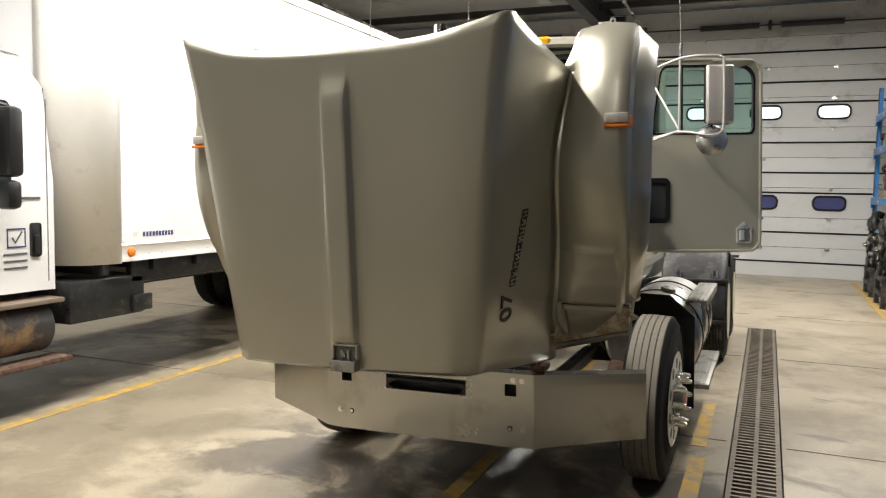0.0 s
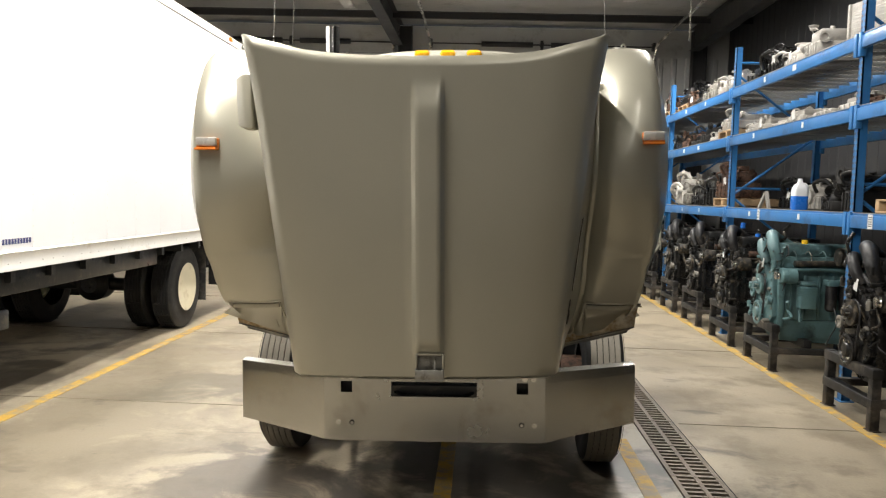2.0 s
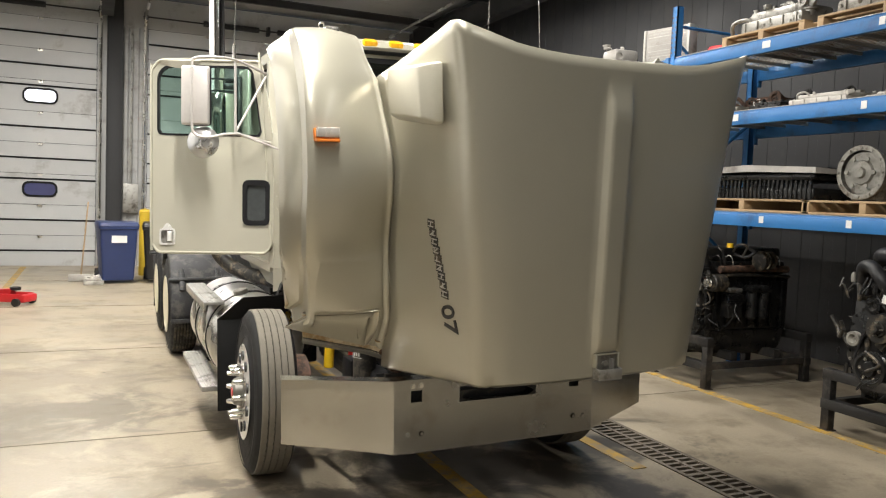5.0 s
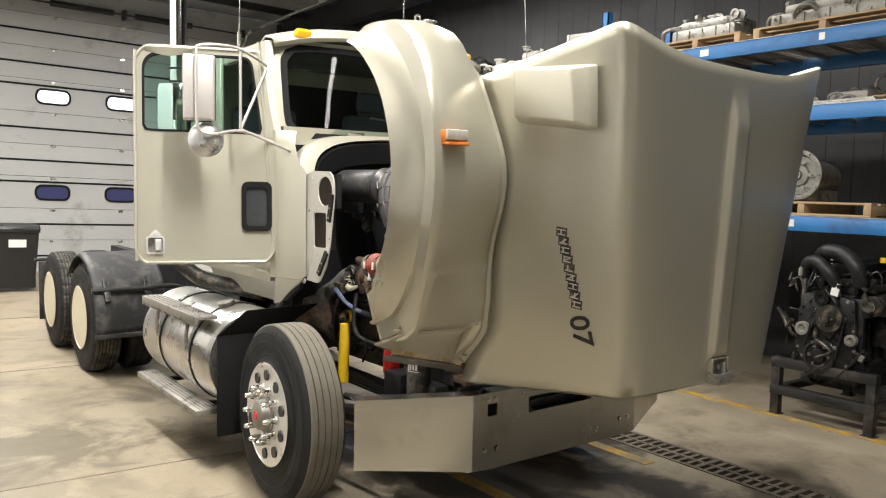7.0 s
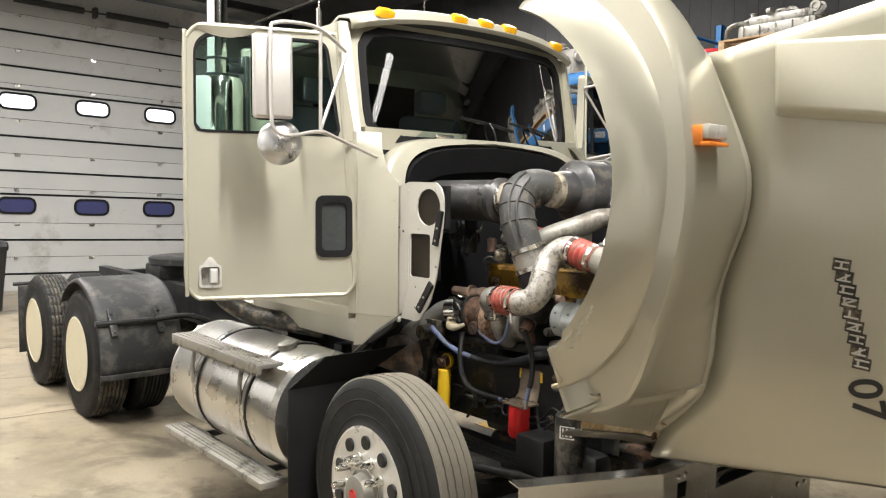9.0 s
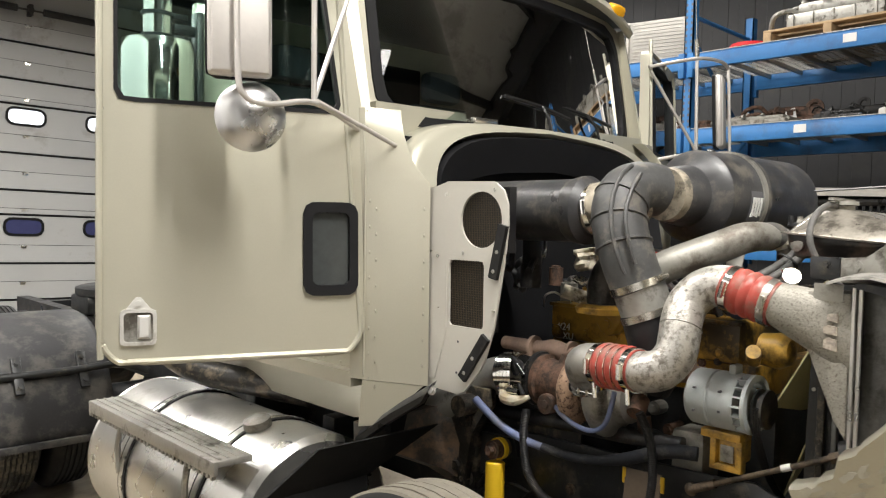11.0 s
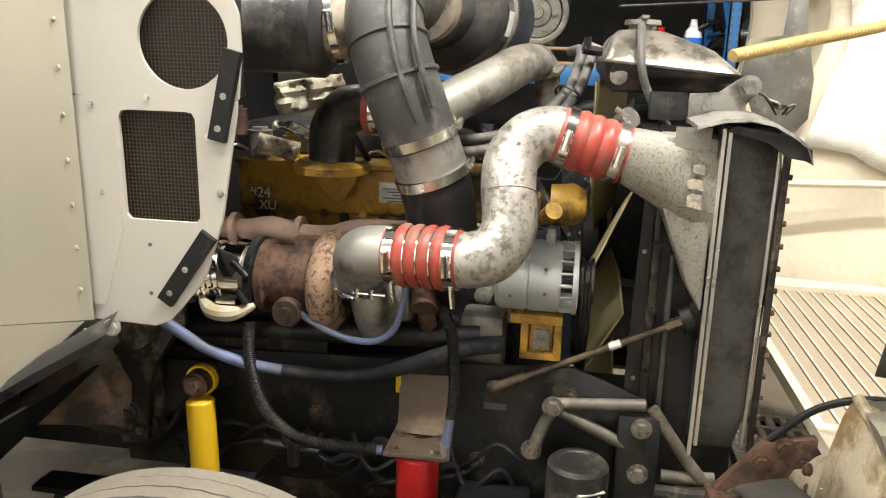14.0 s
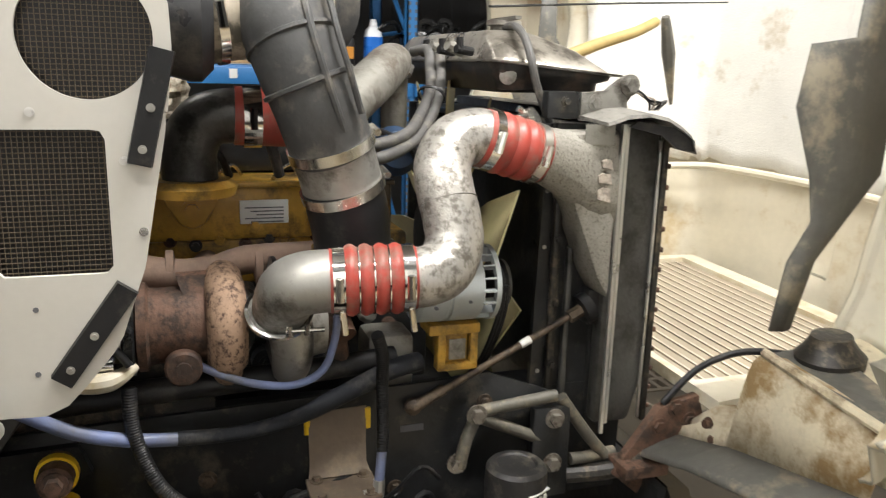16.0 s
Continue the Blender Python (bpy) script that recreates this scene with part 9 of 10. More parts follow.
def bell_housing():
    """Open clutch end of a gearbox, facing -x."""
    out = [lathe((0, 0, 0.22), (1, 0, 0), [(0, 0.175), (-0.004, 0.20), (0.0, 0.215), (0.02, 0.215), (0.06, 0.20), (0.20, 0.15), (0.45, 0.13), (0.55, 0.11), (0.56, 0)], 40, False), lathe((0.03, 0, 0.22), (-1, 0, 0), [(-0.02, 0.0), (-0.02, 0.165), (0, 0.165), (0.0, 0.10), (0.02, 0.09), (0.025, 0.045), (0.05, 0.04), (0.05, 0.0)], 36)]
    for k in range(12):
        a = 2 * math.pi * k / 12
        out.append(bolt((-0.004, 0.195 * math.cos(a), 0.22 + 0.195 * math.sin(a)), (-1, 0, 0), 0.009))
    for k in range(6):
        a = 2 * math.pi * k / 6
        out.append(cyl((0.0, 0.12 * math.cos(a), 0.22 + 0.12 * math.sin(a)), (-0.012, 0.12 * math.cos(a), 0.22 + 0.12 * math.sin(a)), 0.018, segs=10))
    out.append(box(0.05, 0.5, -0.12, 0.12, 0.0, 0.10, 0.02))
    return join(*out)


def finned_core(w, d, h, mat, ob):
    """Fins and two side tanks on a cooler's block."""
    for k in range(13):
        part("cooling_fin", box(-d / 2 - 0.004, -d / 2, -w / 2 + 0.03, w / 2 - 0.03, 0.03 + (h - 0.06) * k / 12, 0.036 + (h - 0.06) * k / 12), mat, ob)
    for y in (-w / 2 - 0.03, w / 2):
        part("side_tank", box(-d / 2 - 0.02, d / 2 + 0.02, y, y + 0.03, 0, h, 0.01), mat, ob)


# level 1
L1, L2, L3 = LEVELS
pallet(3.95, 0.70, L1, 1.15)
put("gearbox", "greasy gearbox with its open bell housing facing the aisle", "gearbox", bell_housing(), CAST, 3.55, 0.78, L1 + 0.123)
pallet(3.95, 1.95, L1, 1.5)
rad = put("radiator", "long grey used radiator lying on a wooden pallet", "radiator", box(-0.35, 0.35, -0.70, 0.70, 0, 0.10, 0.02), ENGBLACK, 3.95, 1.95, L1 + 0.123)
part("header_tank", box(-0.38, 0.38, -0.72, 0.60, 0.16, 0.22, 0.03), ENGBLACK, rad)
for k in range(27):
    part("radiator_fin", box(-0.36, -0.34, -0.68 + 0.05 * k, -0.66 + 0.05 * k, 0.0, 0.165), ENGBLACK, rad)
put("side_skirt", "grey moulded fairing panel lying on stacked parts", "fairing", loft([[(-0.4, -0.75, 0), (0.3, -0.75, 0), (0.3, -0.75, 0.03), (-0.4, -0.75, 0.05)], [(-0.42, 0, 0.02), (0.3, 0, 0.03), (0.3, 0, 0.06), (-0.42, 0, 0.08)], [(-0.36, 0.75, 0.0), (0.3, 0.75, 0.01), (0.3, 0.75, 0.05), (-0.36, 0.75, 0.05)]]), CARD, 3.95, 1.95, L1 + 0.345)


def jug(x, y, z, full, blue):
    j = thing("fluid_jug", "white plastic jug half full of blue washer fluid", "jug", at=pose(x, y, z + 0.006))
    part("jug_body", join(loft([[(a * s, b * s2, h) for a, b in rounded(-0.075, 0.075, -0.055, 0.055, 0.03, 4)] for s, s2, h in ((0.95, 0.95, 0), (1, 1, 0.01), (1, 1, 0.20), (0.8, 0.85, 0.245), (0.35, 0.45, 0.275), (0.3, 0.4, 0.30))]), tube([(0.035, 0.0, 0.27), (0.07, 0.0, 0.25), (0.075, 0.0, 0.20)], 0.013, 8, 4)), JUGWHITE, j)
    part("fluid", loft([[(a * s, b * s, h) for a, b in rounded(-0.0765, 0.0765, -0.0565, 0.0565, 0.03, 4)] for s, h in ((0.96, 0.0), (1, 0.012), (1, full))]), blue, j)
    part("cap", cyl((0, 0, 0.30), (0, 0, 0.32), 0.021, segs=14), JUGWHITE, j)
    return j


jug(3.47, 4.20, L1, 0.14, JUGBLUE)
b2 = jug(3.60, -0.27, L1, 0.20, JUGBLUE)
b2["label"] = "clear bottle of blue fluid on a rack shelf"
ob = put("oil_bottle", "black oil bottle with a red cap on a rack shelf", "bottle", join(box(-0.04, 0.04, -0.055, 0.055, 0, 0.19, 0.02), cyl((0, 0.02, 0.18), (0, 0.02, 0.23), 0.02)), BLACK, 3.60, -0.08, L1)
part("cap", cyl((0, 0.02, 0.23), (0, 0.02, 0.265), 0.024, segs=12), REDCAN, ob)
part("label_band", box(-0.0415, -0.04, -0.045, 0.045, 0.05, 0.13), material("label_orange", (0.6, 0.25, 0.03), 0.5), ob)
put("angle_piece", "grey bent bracket propped on the shelf", "bracket", loft([[(0, -0.10, 0), (0.03, -0.10, 0), (0.03, -0.06, 0), (0, -0.06, 0)], [(0, 0.0, 0.20), (0.03, 0.0, 0.20), (0.03, 0.05, 0.20), (0, 0.05, 0.20)], [(0, 0.20, 0.0), (0.03, 0.20, 0.0), (0.03, 0.26, 0.0), (0, 0.26, 0.0)]]), CARD, 3.50, 5.25, L1)
random.seed(11)
MATS = [ENGBLACK, CAST, DULL, CARD, ENGBLACK, RUST, STANDBLK]
KINDS = [("cylinder_head", "used cylinder head lying on a rack shelf"), ("axle_part", "greasy axle part on a rack shelf"), ("pump_housing", "used pump housing on a rack shelf"), ("transmission_case", "dark transmission case on a rack shelf"), ("turbo_part", "used turbocharger part on a rack shelf")]


def shelf_row(z, y0, y1, hmax, pale=0.25, seed=0, pallets=0.3, front=3.50):
    rnd = random.Random(seed)
    y = y0
    while y < y1:
        w = rnd.uniform(0.28, 0.7)
        h = rnd.uniform(0.45, 1.0) * hmax
        d = rnd.uniform(0.35, 0.75)
        base = z
        if w > 0.5 and rnd.random() < pallets:
            pallet(front + 0.42, y + w / 2, z, w + 0.1)
            base = z + 0.123
            h = min(h, hmax - 0.13)
        name, lab = rnd.choice(KINDS)
        m = CARD if rnd.random() < pale else rnd.choice(MATS)
        word = {"pale_casting": "pale", "engine_black_grease": "black", "cast_grey": "grey", "dull_aluminium": "bare aluminium", "rust": "rusty", "stand_black_steel": "sooty"}[m.name]
        ob = put(name, word + " " + lab, "machine part", casting(seed * 100 + int(y * 37), d, w * 0.9, h, 10), m, front + d / 2, y + w / 2, base, rnd.uniform(-8, 8))
        if rnd.random() < 0.3:
            part("paper_tag", moved(box(-0.003, 0, -0.04, 0.04, -0.05, 0.05), Matrix.Translation((-d / 2 - 0.01, 0, h * 0.45)) @ pose(0, 0, 0, rnd.uniform(-15, 15), 0, 0)), LABEL, ob)
        y += w + rnd.uniform(0.02, 0.14)


shelf_row(L1, 2.98, 3.85, 0.5, 0.1, 1)
shelf_row(L1, 6.45, 9.5, 0.62, 0.15, 2)
shelf_row(L1, 9.85, 12.9, 0.6, 0.15, 3)
shelf_row(L2, -0.35, 2.75, 0.15, 0.2, 4, 0.0)
shelf_row(L2, 3.0, 6.15, 0.22, 0.6, 5, 0.0)
shelf_row(L2, 6.45, 9.5, 0.4, 0.35, 6)
shelf_row(L2, 9.85, 12.9, 0.4, 0.3, 7)
pallet(3.95, 0.62, L3, 1.25)
put("cylinder_head", "long grey cylinder head on a pallet atop the rack", "cylinder head", casting(71, 0.4, 1.05, 0.26, 16), CAST, 3.80, 0.62, L3 + 0.123)
pallet(3.95, -0.75, L3, 1.15)
put("gearbox", "dark gearbox lying on a pallet atop the rack", "gearbox", bell_housing(), CAST, 3.60, -0.72, L3 + 0.123)
pallet(3.95, 1.85, L3, 0.95)
put("flywheel", "dull steel clutch drum on a pallet", "flywheel", casting(72, 0.5, 0.7, 0.28, 12), DULL, 3.85, 1.85, L3 + 0.123)
cooler = put("radiator_core", "silver finned cooler standing on the top shelf", "cooler", box(-0.05, 0.05, -0.275, 0.275, 0, 0.42, 0.006), CARD, 3.72, 3.35, L3, 12)
finned_core(0.55, 0.10, 0.42, CARD, cooler)
shelf_row(L3, 4.0, 6.1, 0.42, 0.35, 8, 0.2)
shelf_row(L3, 6.45, 9.5, 0.5, 0.1, 9)
shelf_row(L3, 9.85, 12.8, 0.5, 0.1, 10)
shelf_row(L1, 4.45, 6.1, 0.42, 0.15, 21, 0.3, 3.95)
shelf_row(L2, -0.35, 2.75, 0.36, 0.1, 23, 0.2, 3.95)
shelf_row(L1, -3.6, -0.8, 0.5, 0.3, 12)
shelf_row(L2, -3.6, -0.8, 0.4, 0.4, 13)
put("red_hose_coil", "coil of dark red hose on the top shelf", "hose", lathe((0, 0, 0.0), (0, 0, 1), [(0, 0.10), (0.03, 0.16), (0.06, 0.17), (0.09, 0.15), (0.10, 0.10), (0.06, 0.08)], 24), JACKRED, 3.75, 2.55, L3)
for k in range(3):
    put("wooden_box", "open pale wooden crate on a rack shelf", "crate", join(box(-0.25, 0.25, -0.22, 0.22, 0, 0.02), box(-0.25, -0.23, -0.22, 0.22, 0.02, 0.15), box(0.23, 0.25, -0.22, 0.22, 0.02, 0.15), box(-0.23, 0.23, -0.22, -0.20, 0.02, 0.15), box(-0.23, 0.23, 0.20, 0.22, 0.02, 0.15)), WOOD, 3.72, 9.95 + 0.55 * k, L1 + (0.0 if k else 0.0), 0, "wooden crates") if k < 2 else None

# ---- engines on steel stands under the racks ----
def engine_stand(yc, w=0.76, x0=3.20, x1=4.45):
    st = thing("engine_stand", "black welded steel engine stand on the concrete floor", "engine stand", "engine stands", at=pose(0, yc, 0))
    for x in (x0, x1):
        for sy in (-w / 2, w / 2):
            part("leg", join(box(x, x + 0.07, sy - 0.035, sy + 0.035, 0.008, 0.48, 0.003), box(x - 0.01, x + 0.08, sy - 0.05, sy + 0.05, 0, 0.008)), STANDBLK, st)
        for z in (0.17, 0.40):
            part("rail", box(x - 0.006, x + 0.076, -w / 2 - 0.04, w / 2 + 0.04, z, z + 0.075, 0.003), STANDBLK, st)
    for sy in (-w / 2, w / 2):
        part("side_rail", box(x0 + 0.07, x1, sy - 0.03, sy + 0.03, 0.18, 0.24, 0.003), STANDBLK, st)
    for x in (3.55, 4.1):
        part("saddle", box(x, x + 0.08, -w / 2 + 0.03, w / 2 - 0.03, 0.24, 0.32, 0.003), STANDBLK, st)
    return st


def shop_engine(yc, mat, seed, label, width=0.62, x0=3.22):
    """Big diesel engine, pulleys to the aisle: block, sump, gear case, pulleys, turbo, filters, pipes and looms."""
    rnd = random.Random(seed)
    e = thing("diesel_engine", label, "engine", "used engines", at=pose(x0, yc, -0.07))
    w = width
    near = seed in (3, 4, 6, 7)
    block = part("block", join(box(0.12, 1.15, -w * 0.30, w * 0.30, 0.58, 1.12, 0.025), box(0.07, 0.14, -w * 0.36, w * 0.36, 0.50, 1.10, 0.02)), mat, e)
    for sy in (-1, 1):
        for k in range(7):
            x = 0.2 + 0.14 * k
            part("block_rib", box(x, x + 0.02, *sorted((sy * w * 0.30, sy * w * 0.335)), 0.60, 1.05, 0.004), mat, block)
    part("sump", loft([[(0.15, -w * 0.22, 0.36), (1.05, -w * 0.22, 0.32), (1.05, w * 0.22, 0.32), (0.15, w * 0.22, 0.36)], [(0.13, -w * 0.29, 0.42), (1.08, -w * 0.29, 0.42), (1.08, w * 0.29, 0.42), (0.13, w * 0.29, 0.42)], [(0.12, -w * 0.30, 0.58), (1.12, -w * 0.30, 0.58), (1.12, w * 0.30, 0.58), (0.12, w * 0.30, 0.58)]]), mat, e)
    part("head", box(0.14, 1.12, -w * 0.25, w * 0.25, 1.12, 1.24, 0.015), mat, e)
    cover = part("valve_cover", box(0.16, 1.10, -w * 0.20, w * 0.20, 1.24, 1.37, 0.03), mat, e)
    for k in range(7):
        for sy in (-1, 1):
            part("cover_bolt", bolt((0.2 + 0.14 * k, sy * w * 0.205, 1.262), (0, sy, 0), 0.010), mat, cover)
    # front: gear case, damper, fan drive, idlers
    case = [(-w * 0.34, 0.62), (-w * 0.18, 0.48), (w * 0.20, 0.48), (w * 0.36, 0.68), (w * 0.33, 0.98), (w * 0.1, 1.14), (-w * 0.28, 1.08)]
    gear = part("gear_case", prism(case, "x", 0.02, 0.08, 0.012), mat, e)
    for i in range(len(case)):
        (ya, za), (yb, zb) = case[i], case[(i + 1) % len(case)]
        for f in (0.15, 0.5, 0.85):
            part("case_bolt", bolt((0.02, (ya + (yb - ya) * f) * 0.93, 0.80 + (za + (zb - za) * f - 0.80) * 0.93), (-1, 0, 0), 0.009), rnd.choice((mat, mat, CAST)), gear)
    ring = [(0, 0.06), (0, 0.125), (0.012, 0.128), (0.02, 0.118), (0.035, 0.118), (0.042, 0.128), (0.06, 0.128), (0.066, 0.105), (0.05, 0.095), (0.05, 0.06), (0.075, 0.05), (0.078, 0.0)]
    pul = part("crank_pulley", lathe((0.03, 0.03, 0.62), (-1, 0, 0), ring, 36), mat, e)
    for k in range(6):
        a = 2 * math.pi * k / 6
        part("pulley_bolt", bolt((-0.02, 0.03 + 0.078 * math.cos(a), 0.62 + 0.078 * math.sin(a)), (-1, 0, 0), 0.010), STEEL, pul)
    fand = part("fan_drive", lathe((0.03, -0.04, 0.93), (-1, 0, 0), [(0, 0.05), (0.03, 0.06), (0.03, 0.10), (0.045, 0.105), (0.05, 0.092), (0.06, 0.092), (0.065, 0.105), (0.08, 0.105), (0.082, 0.06), (0.10, 0.055), (0.10, 0.035), (0.14, 0.03), (0.14, 0)], 32), GREASE if mat is ENGBLACK else mat, e)
    for k in range(4):
        a = 2 * math.pi * k / 4
        part("drive_stud", cyl((-0.07, -0.04 + 0.045 * math.cos(a), 0.93 + 0.045 * math.sin(a)), (-0.10, -0.04 + 0.045 * math.cos(a), 0.93 + 0.045 * math.sin(a)), 0.006, segs=6), STEEL, fand)
    for y, z, r in ((w * 0.25, 0.82, 0.055), (-w * 0.29, 0.78, 0.045), (w * 0.05, 1.08, 0.06)):
        part("idler_pulley", lathe((0.03, y, z), (-1, 0, 0), [(0, r * 0.6), (0.02, r), (0.035, r * 0.85), (0.05, r), (0.06, r), (0.062, r * 0.6), (0.04, r * 0.3), (0.045, 0)], 22), rnd.choice((mat, CAST)) if mat is ENGBLACK else mat, e)
    part("drive_belt", tube([(-0.015, 0.03 - 0.125, 0.62), (-0.015, -0.04 - 0.102, 0.93), (-0.015, -0.04, 1.035), (-0.015, 0.07, 0.93), (-0.015, 0.16, 0.64), (-0.015, 0.03, 0.495), (-0.015, -0.095, 0.60)], 0.010, 6, 4), HOSE, e)
    # alternator and compressor beside the front
    alt = part("alternator", lathe((0.06, -w * 0.42, 1.05), (1, 0, 0), [(0, 0.03), (0, 0.07), (0.01, 0.08), (0.05, 0.08), (0.052, 0.074), (0.058, 0.074), (0.06, 0.08), (0.15, 0.08), (0.16, 0.06), (0.17, 0)], 26), GREASE if mat is ENGBLACK else mat, e)
    part("alternator_pulley", lathe((0.06, -w * 0.42, 1.05), (-1, 0, 0), [(0, 0.02), (0.02, 0.042), (0.03, 0.034), (0.04, 0.042), (0.05, 0.042), (0.052, 0)], 20), STEEL, alt)
    comp = part("air_compressor", join(box(0.25, 0.42, -w * 0.50, -w * 0.34, 0.72, 0.95, 0.015), *[box(0.245, 0.425, -w * 0.507, -w * 0.34, 0.86 + 0.022 * k, 0.868 + 0.022 * k) for k in range(4)]), mat, e)
    part("compressor_head", box(0.26, 0.41, -w * 0.49, -w * 0.35, 0.96, 1.0, 0.008), DULL if mat is ENGBLACK else mat, comp)
    for k in range(2):
        x = 0.58 + 0.14 * k
        fil = part("spin_on_filter", lathe((x, -w * 0.42, 0.96), (0, 0, -1), [(0, 0.03), (0, 0.05), (0.02, 0.055), (0.24, 0.055), (0.26, 0.04), (0.262, 0)], 22), rnd.choice((HOSE, mat)), e)
        part("filter_head", box(x - 0.06, x + 0.06, -w * 0.50, -w * 0.32, 0.96, 1.02, 0.012), mat, fil)
    # turbo and manifold on the open flank
    man = part("exhaust_manifold", tube([(0.22, -w * 0.34, 1.17), (0.6, -w * 0.37, 1.18), (1.08, -w * 0.34, 1.17)], 0.034, 12, 5), RUST if seed % 3 else GREASE, e)
    for k in range(6):
        part("manifold_port", cyl((0.25 + 0.155 * k, -w * 0.36, 1.175), (0.25 + 0.155 * k, -w * 0.24, 1.17), 0.026, segs=12), mat, man)
    tb = part("turbocharger", join(lathe((0.60, -w * 0.46, 1.26), (1, 0, 0), [(0, 0.04), (0, 0.07), (0.01, 0.09), (0.04, 0.095), (0.06, 0.08), (0.07, 0.045), (0.11, 0.04), (0.12, 0.075), (0.15, 0.09), (0.18, 0.07), (0.18, 0.045), (0.20, 0.045), (0.20, 0)], 28)), GREASE, e)
    part("turbo_clamp", lathe((0.665, -w * 0.46, 1.26), (1, 0, 0), [(0, 0.082), (0.004, 0.09), (0.016, 0.09), (0.02, 0.082)], 26, False), STEEL, tb)
    # crossover pipes over the top
    big = HOSE if mat is ENGBLACK else mat
    part("intake_pipe", tube([(0.06, -w * 0.30, 1.20), (0.02, -w * 0.28, 1.33), (0.05, -w * 0.12, 1.43), (0.12, w * 0.12, 1.445), (0.26, w * 0.28, 1.38), (0.42, w * 0.30, 1.30)], [0.05, 0.058, 0.06, 0.06, 0.056, 0.05], 20, 6), big, e)
    part("intake_pipe", tube([(0.02, -w * 0.10, 1.16), (-0.02, -w * 0.02, 1.28), (0.02, w * 0.14, 1.36), (0.10, w * 0.32, 1.34), (0.16, w * 0.38, 1.24)], [0.042, 0.047, 0.048, 0.047, 0.044], 20, 6), big, e)
    part("pipe_mouth", lathe((0.40, w * 0.30, 1.31), (0.7, 0.1, -0.35), [(-0.02, 0.052), (-0.02, 0.064), (0.01, 0.064), (0.01, 0.05)], 22), CAST, e)
    for sy in (-1, 1):
        part("rail_pipe", tube([(0.1, sy * w * 0.36, 1.10), (0.5, sy * w * 0.38, 1.12), (1.1, sy * w * 0.36, 1.10)], 0.016, 10, 4), GREASE if mat is ENGBLACK else mat, e)
    for k in range(6):
        part("injector_line", tube([(0.22 + 0.15 * k, -w * 0.20, 1.27), (0.23 + 0.15 * k, -w * 0.27, 1.30), (0.25 + 0.15 * k, -w * 0.31, 1.24), (0.24 + 0.15 * k, -w * 0.30, 1.14)], 0.006, 6, 4), STEEL if k % 2 else mat, e)
    for k in range(34 if near else 14):
        p = [Vector((rnd.uniform(-0.06, 0.35), rnd.uniform(-w * 0.46, w * 0.42), rnd.uniform(0.58, 1.38)))]
        for _ in range(3):
            p.append(p[-1] + Vector((rnd.uniform(-0.04, 0.06), rnd.uniform(-0.12, 0.12), rnd.uniform(-0.14, 0.10))))
        part("hose", tube(p, rnd.choice((0.005, 0.006, 0.008, 0.012, 0.016)), 8, 5), rnd.choice((mat, HOSE, HOSE, GREASE, GREASE)), e)
    for k in range(30 if near else 12):
        y, z = rnd.uniform(-w * 0.44, w * 0.42), rnd.uniform(0.55, 1.30)
        x = rnd.uniform(-0.02, 0.05)
        r = rnd.uniform(0.012, 0.035)
        if k % 3 == 0:
            bm = join(cyl((x + 0.05, y, z), (x - 0.02, y, z), r, segs=14), bolt((x - 0.02, y, z), (-1, 0, 0), r * 0.6))
        elif k % 3 == 1:
            bm = moved(join(box(-0.015, 0.015, -r, r, -r * 1.4, r * 1.4, 0.004), bolt((-0.015, 0, r * 0.7), (-1, 0, 0), 0.007)), Matrix.Translation((x, y, z)) @ pose(0, 0, 0, rnd.uniform(-60, 60)))
        else:
            bm = join(cyl((x, y, z - r), (x, y, z + r * 1.5), r * 0.7, segs=12), cyl((x, y, z + r * 1.5), (x, y, z + r * 2), r * 0.4, segs=8))
        part("fitting", bm, rnd.choice((mat, mat, GREASE, GREASE, CAST) if mat is ENGBLACK else (mat, mat, mat, CAST)), e)
    if near:
        part("paper_tag", moved(box(-0.002, 0, -0.03, 0.03, -0.05, 0.05), Matrix.Translation((-0.03, -w * 0.1, 1.16)) @ pose(0, 0, 0, 12)), LABEL, e)
        part("plug_cap", cyl((0.3, -w * 0.38, 1.38), (0.3, -w * 0.38, 1.42), 0.03, segs=14), JUGBLUE if seed == 7 else SHOCKYEL, e)
    return e


for yc, mat, seed, lab, w in ((0.28, ENGBLACK, 3, "greasy black diesel engine on a stand under the rack", 0.72), (2.36, ENGBLACK, 4, "greasy black diesel engine with curved intake pipes on a stand", 0.75), (4.42, ENGTEAL, 6, "teal painted diesel engine on a black stand under the rack", 0.80),
                              (5.75, ENGBLACK, 7, "sooty black diesel engine crowded under the rack", 0.70), (7.15, ENGBLACK, 8, "sooty black diesel engine crowded under the rack", 0.72), (8.5, ENGBLACK, 9, "sooty black diesel engine crowded under the rack", 0.70), (10.0, ENGBLACK, 10, "sooty black diesel engine crowded under the rack", 0.70), (11.5, ENGBLACK, 12, "sooty black diesel engine crowded under the rack", 0.70),
                              (-1.8, ENGBLACK, 13, "greasy black diesel engine on a stand under the rack", 0.70)):
    engine_stand(yc)
    shop_engine(yc, mat, seed, lab, w)
put("fallen_filter", "small blue plastic cap on an engine", "cap", cyl((0, 0, 0), (0, 0, 0.07), 0.03), JUGBLUE, 3.42, 5.72, 1.395)

# ---- white box truck standing beside ----
bt = thing("box_truck", "white box truck with riveted aluminium-edged cargo body", "truck")
BX0, BX1, BY0, BY1, BZ0, BZ1 = -5.72, -3.22, 0.74, 7.27, 1.055, 3.72
part("cargo_wall", box(BX0, BX1, BY0 + 0.40, BY1, BZ0 + 0.14, BZ1 - 0.06), BOXWHITE, bt, "bright white smooth cargo body")
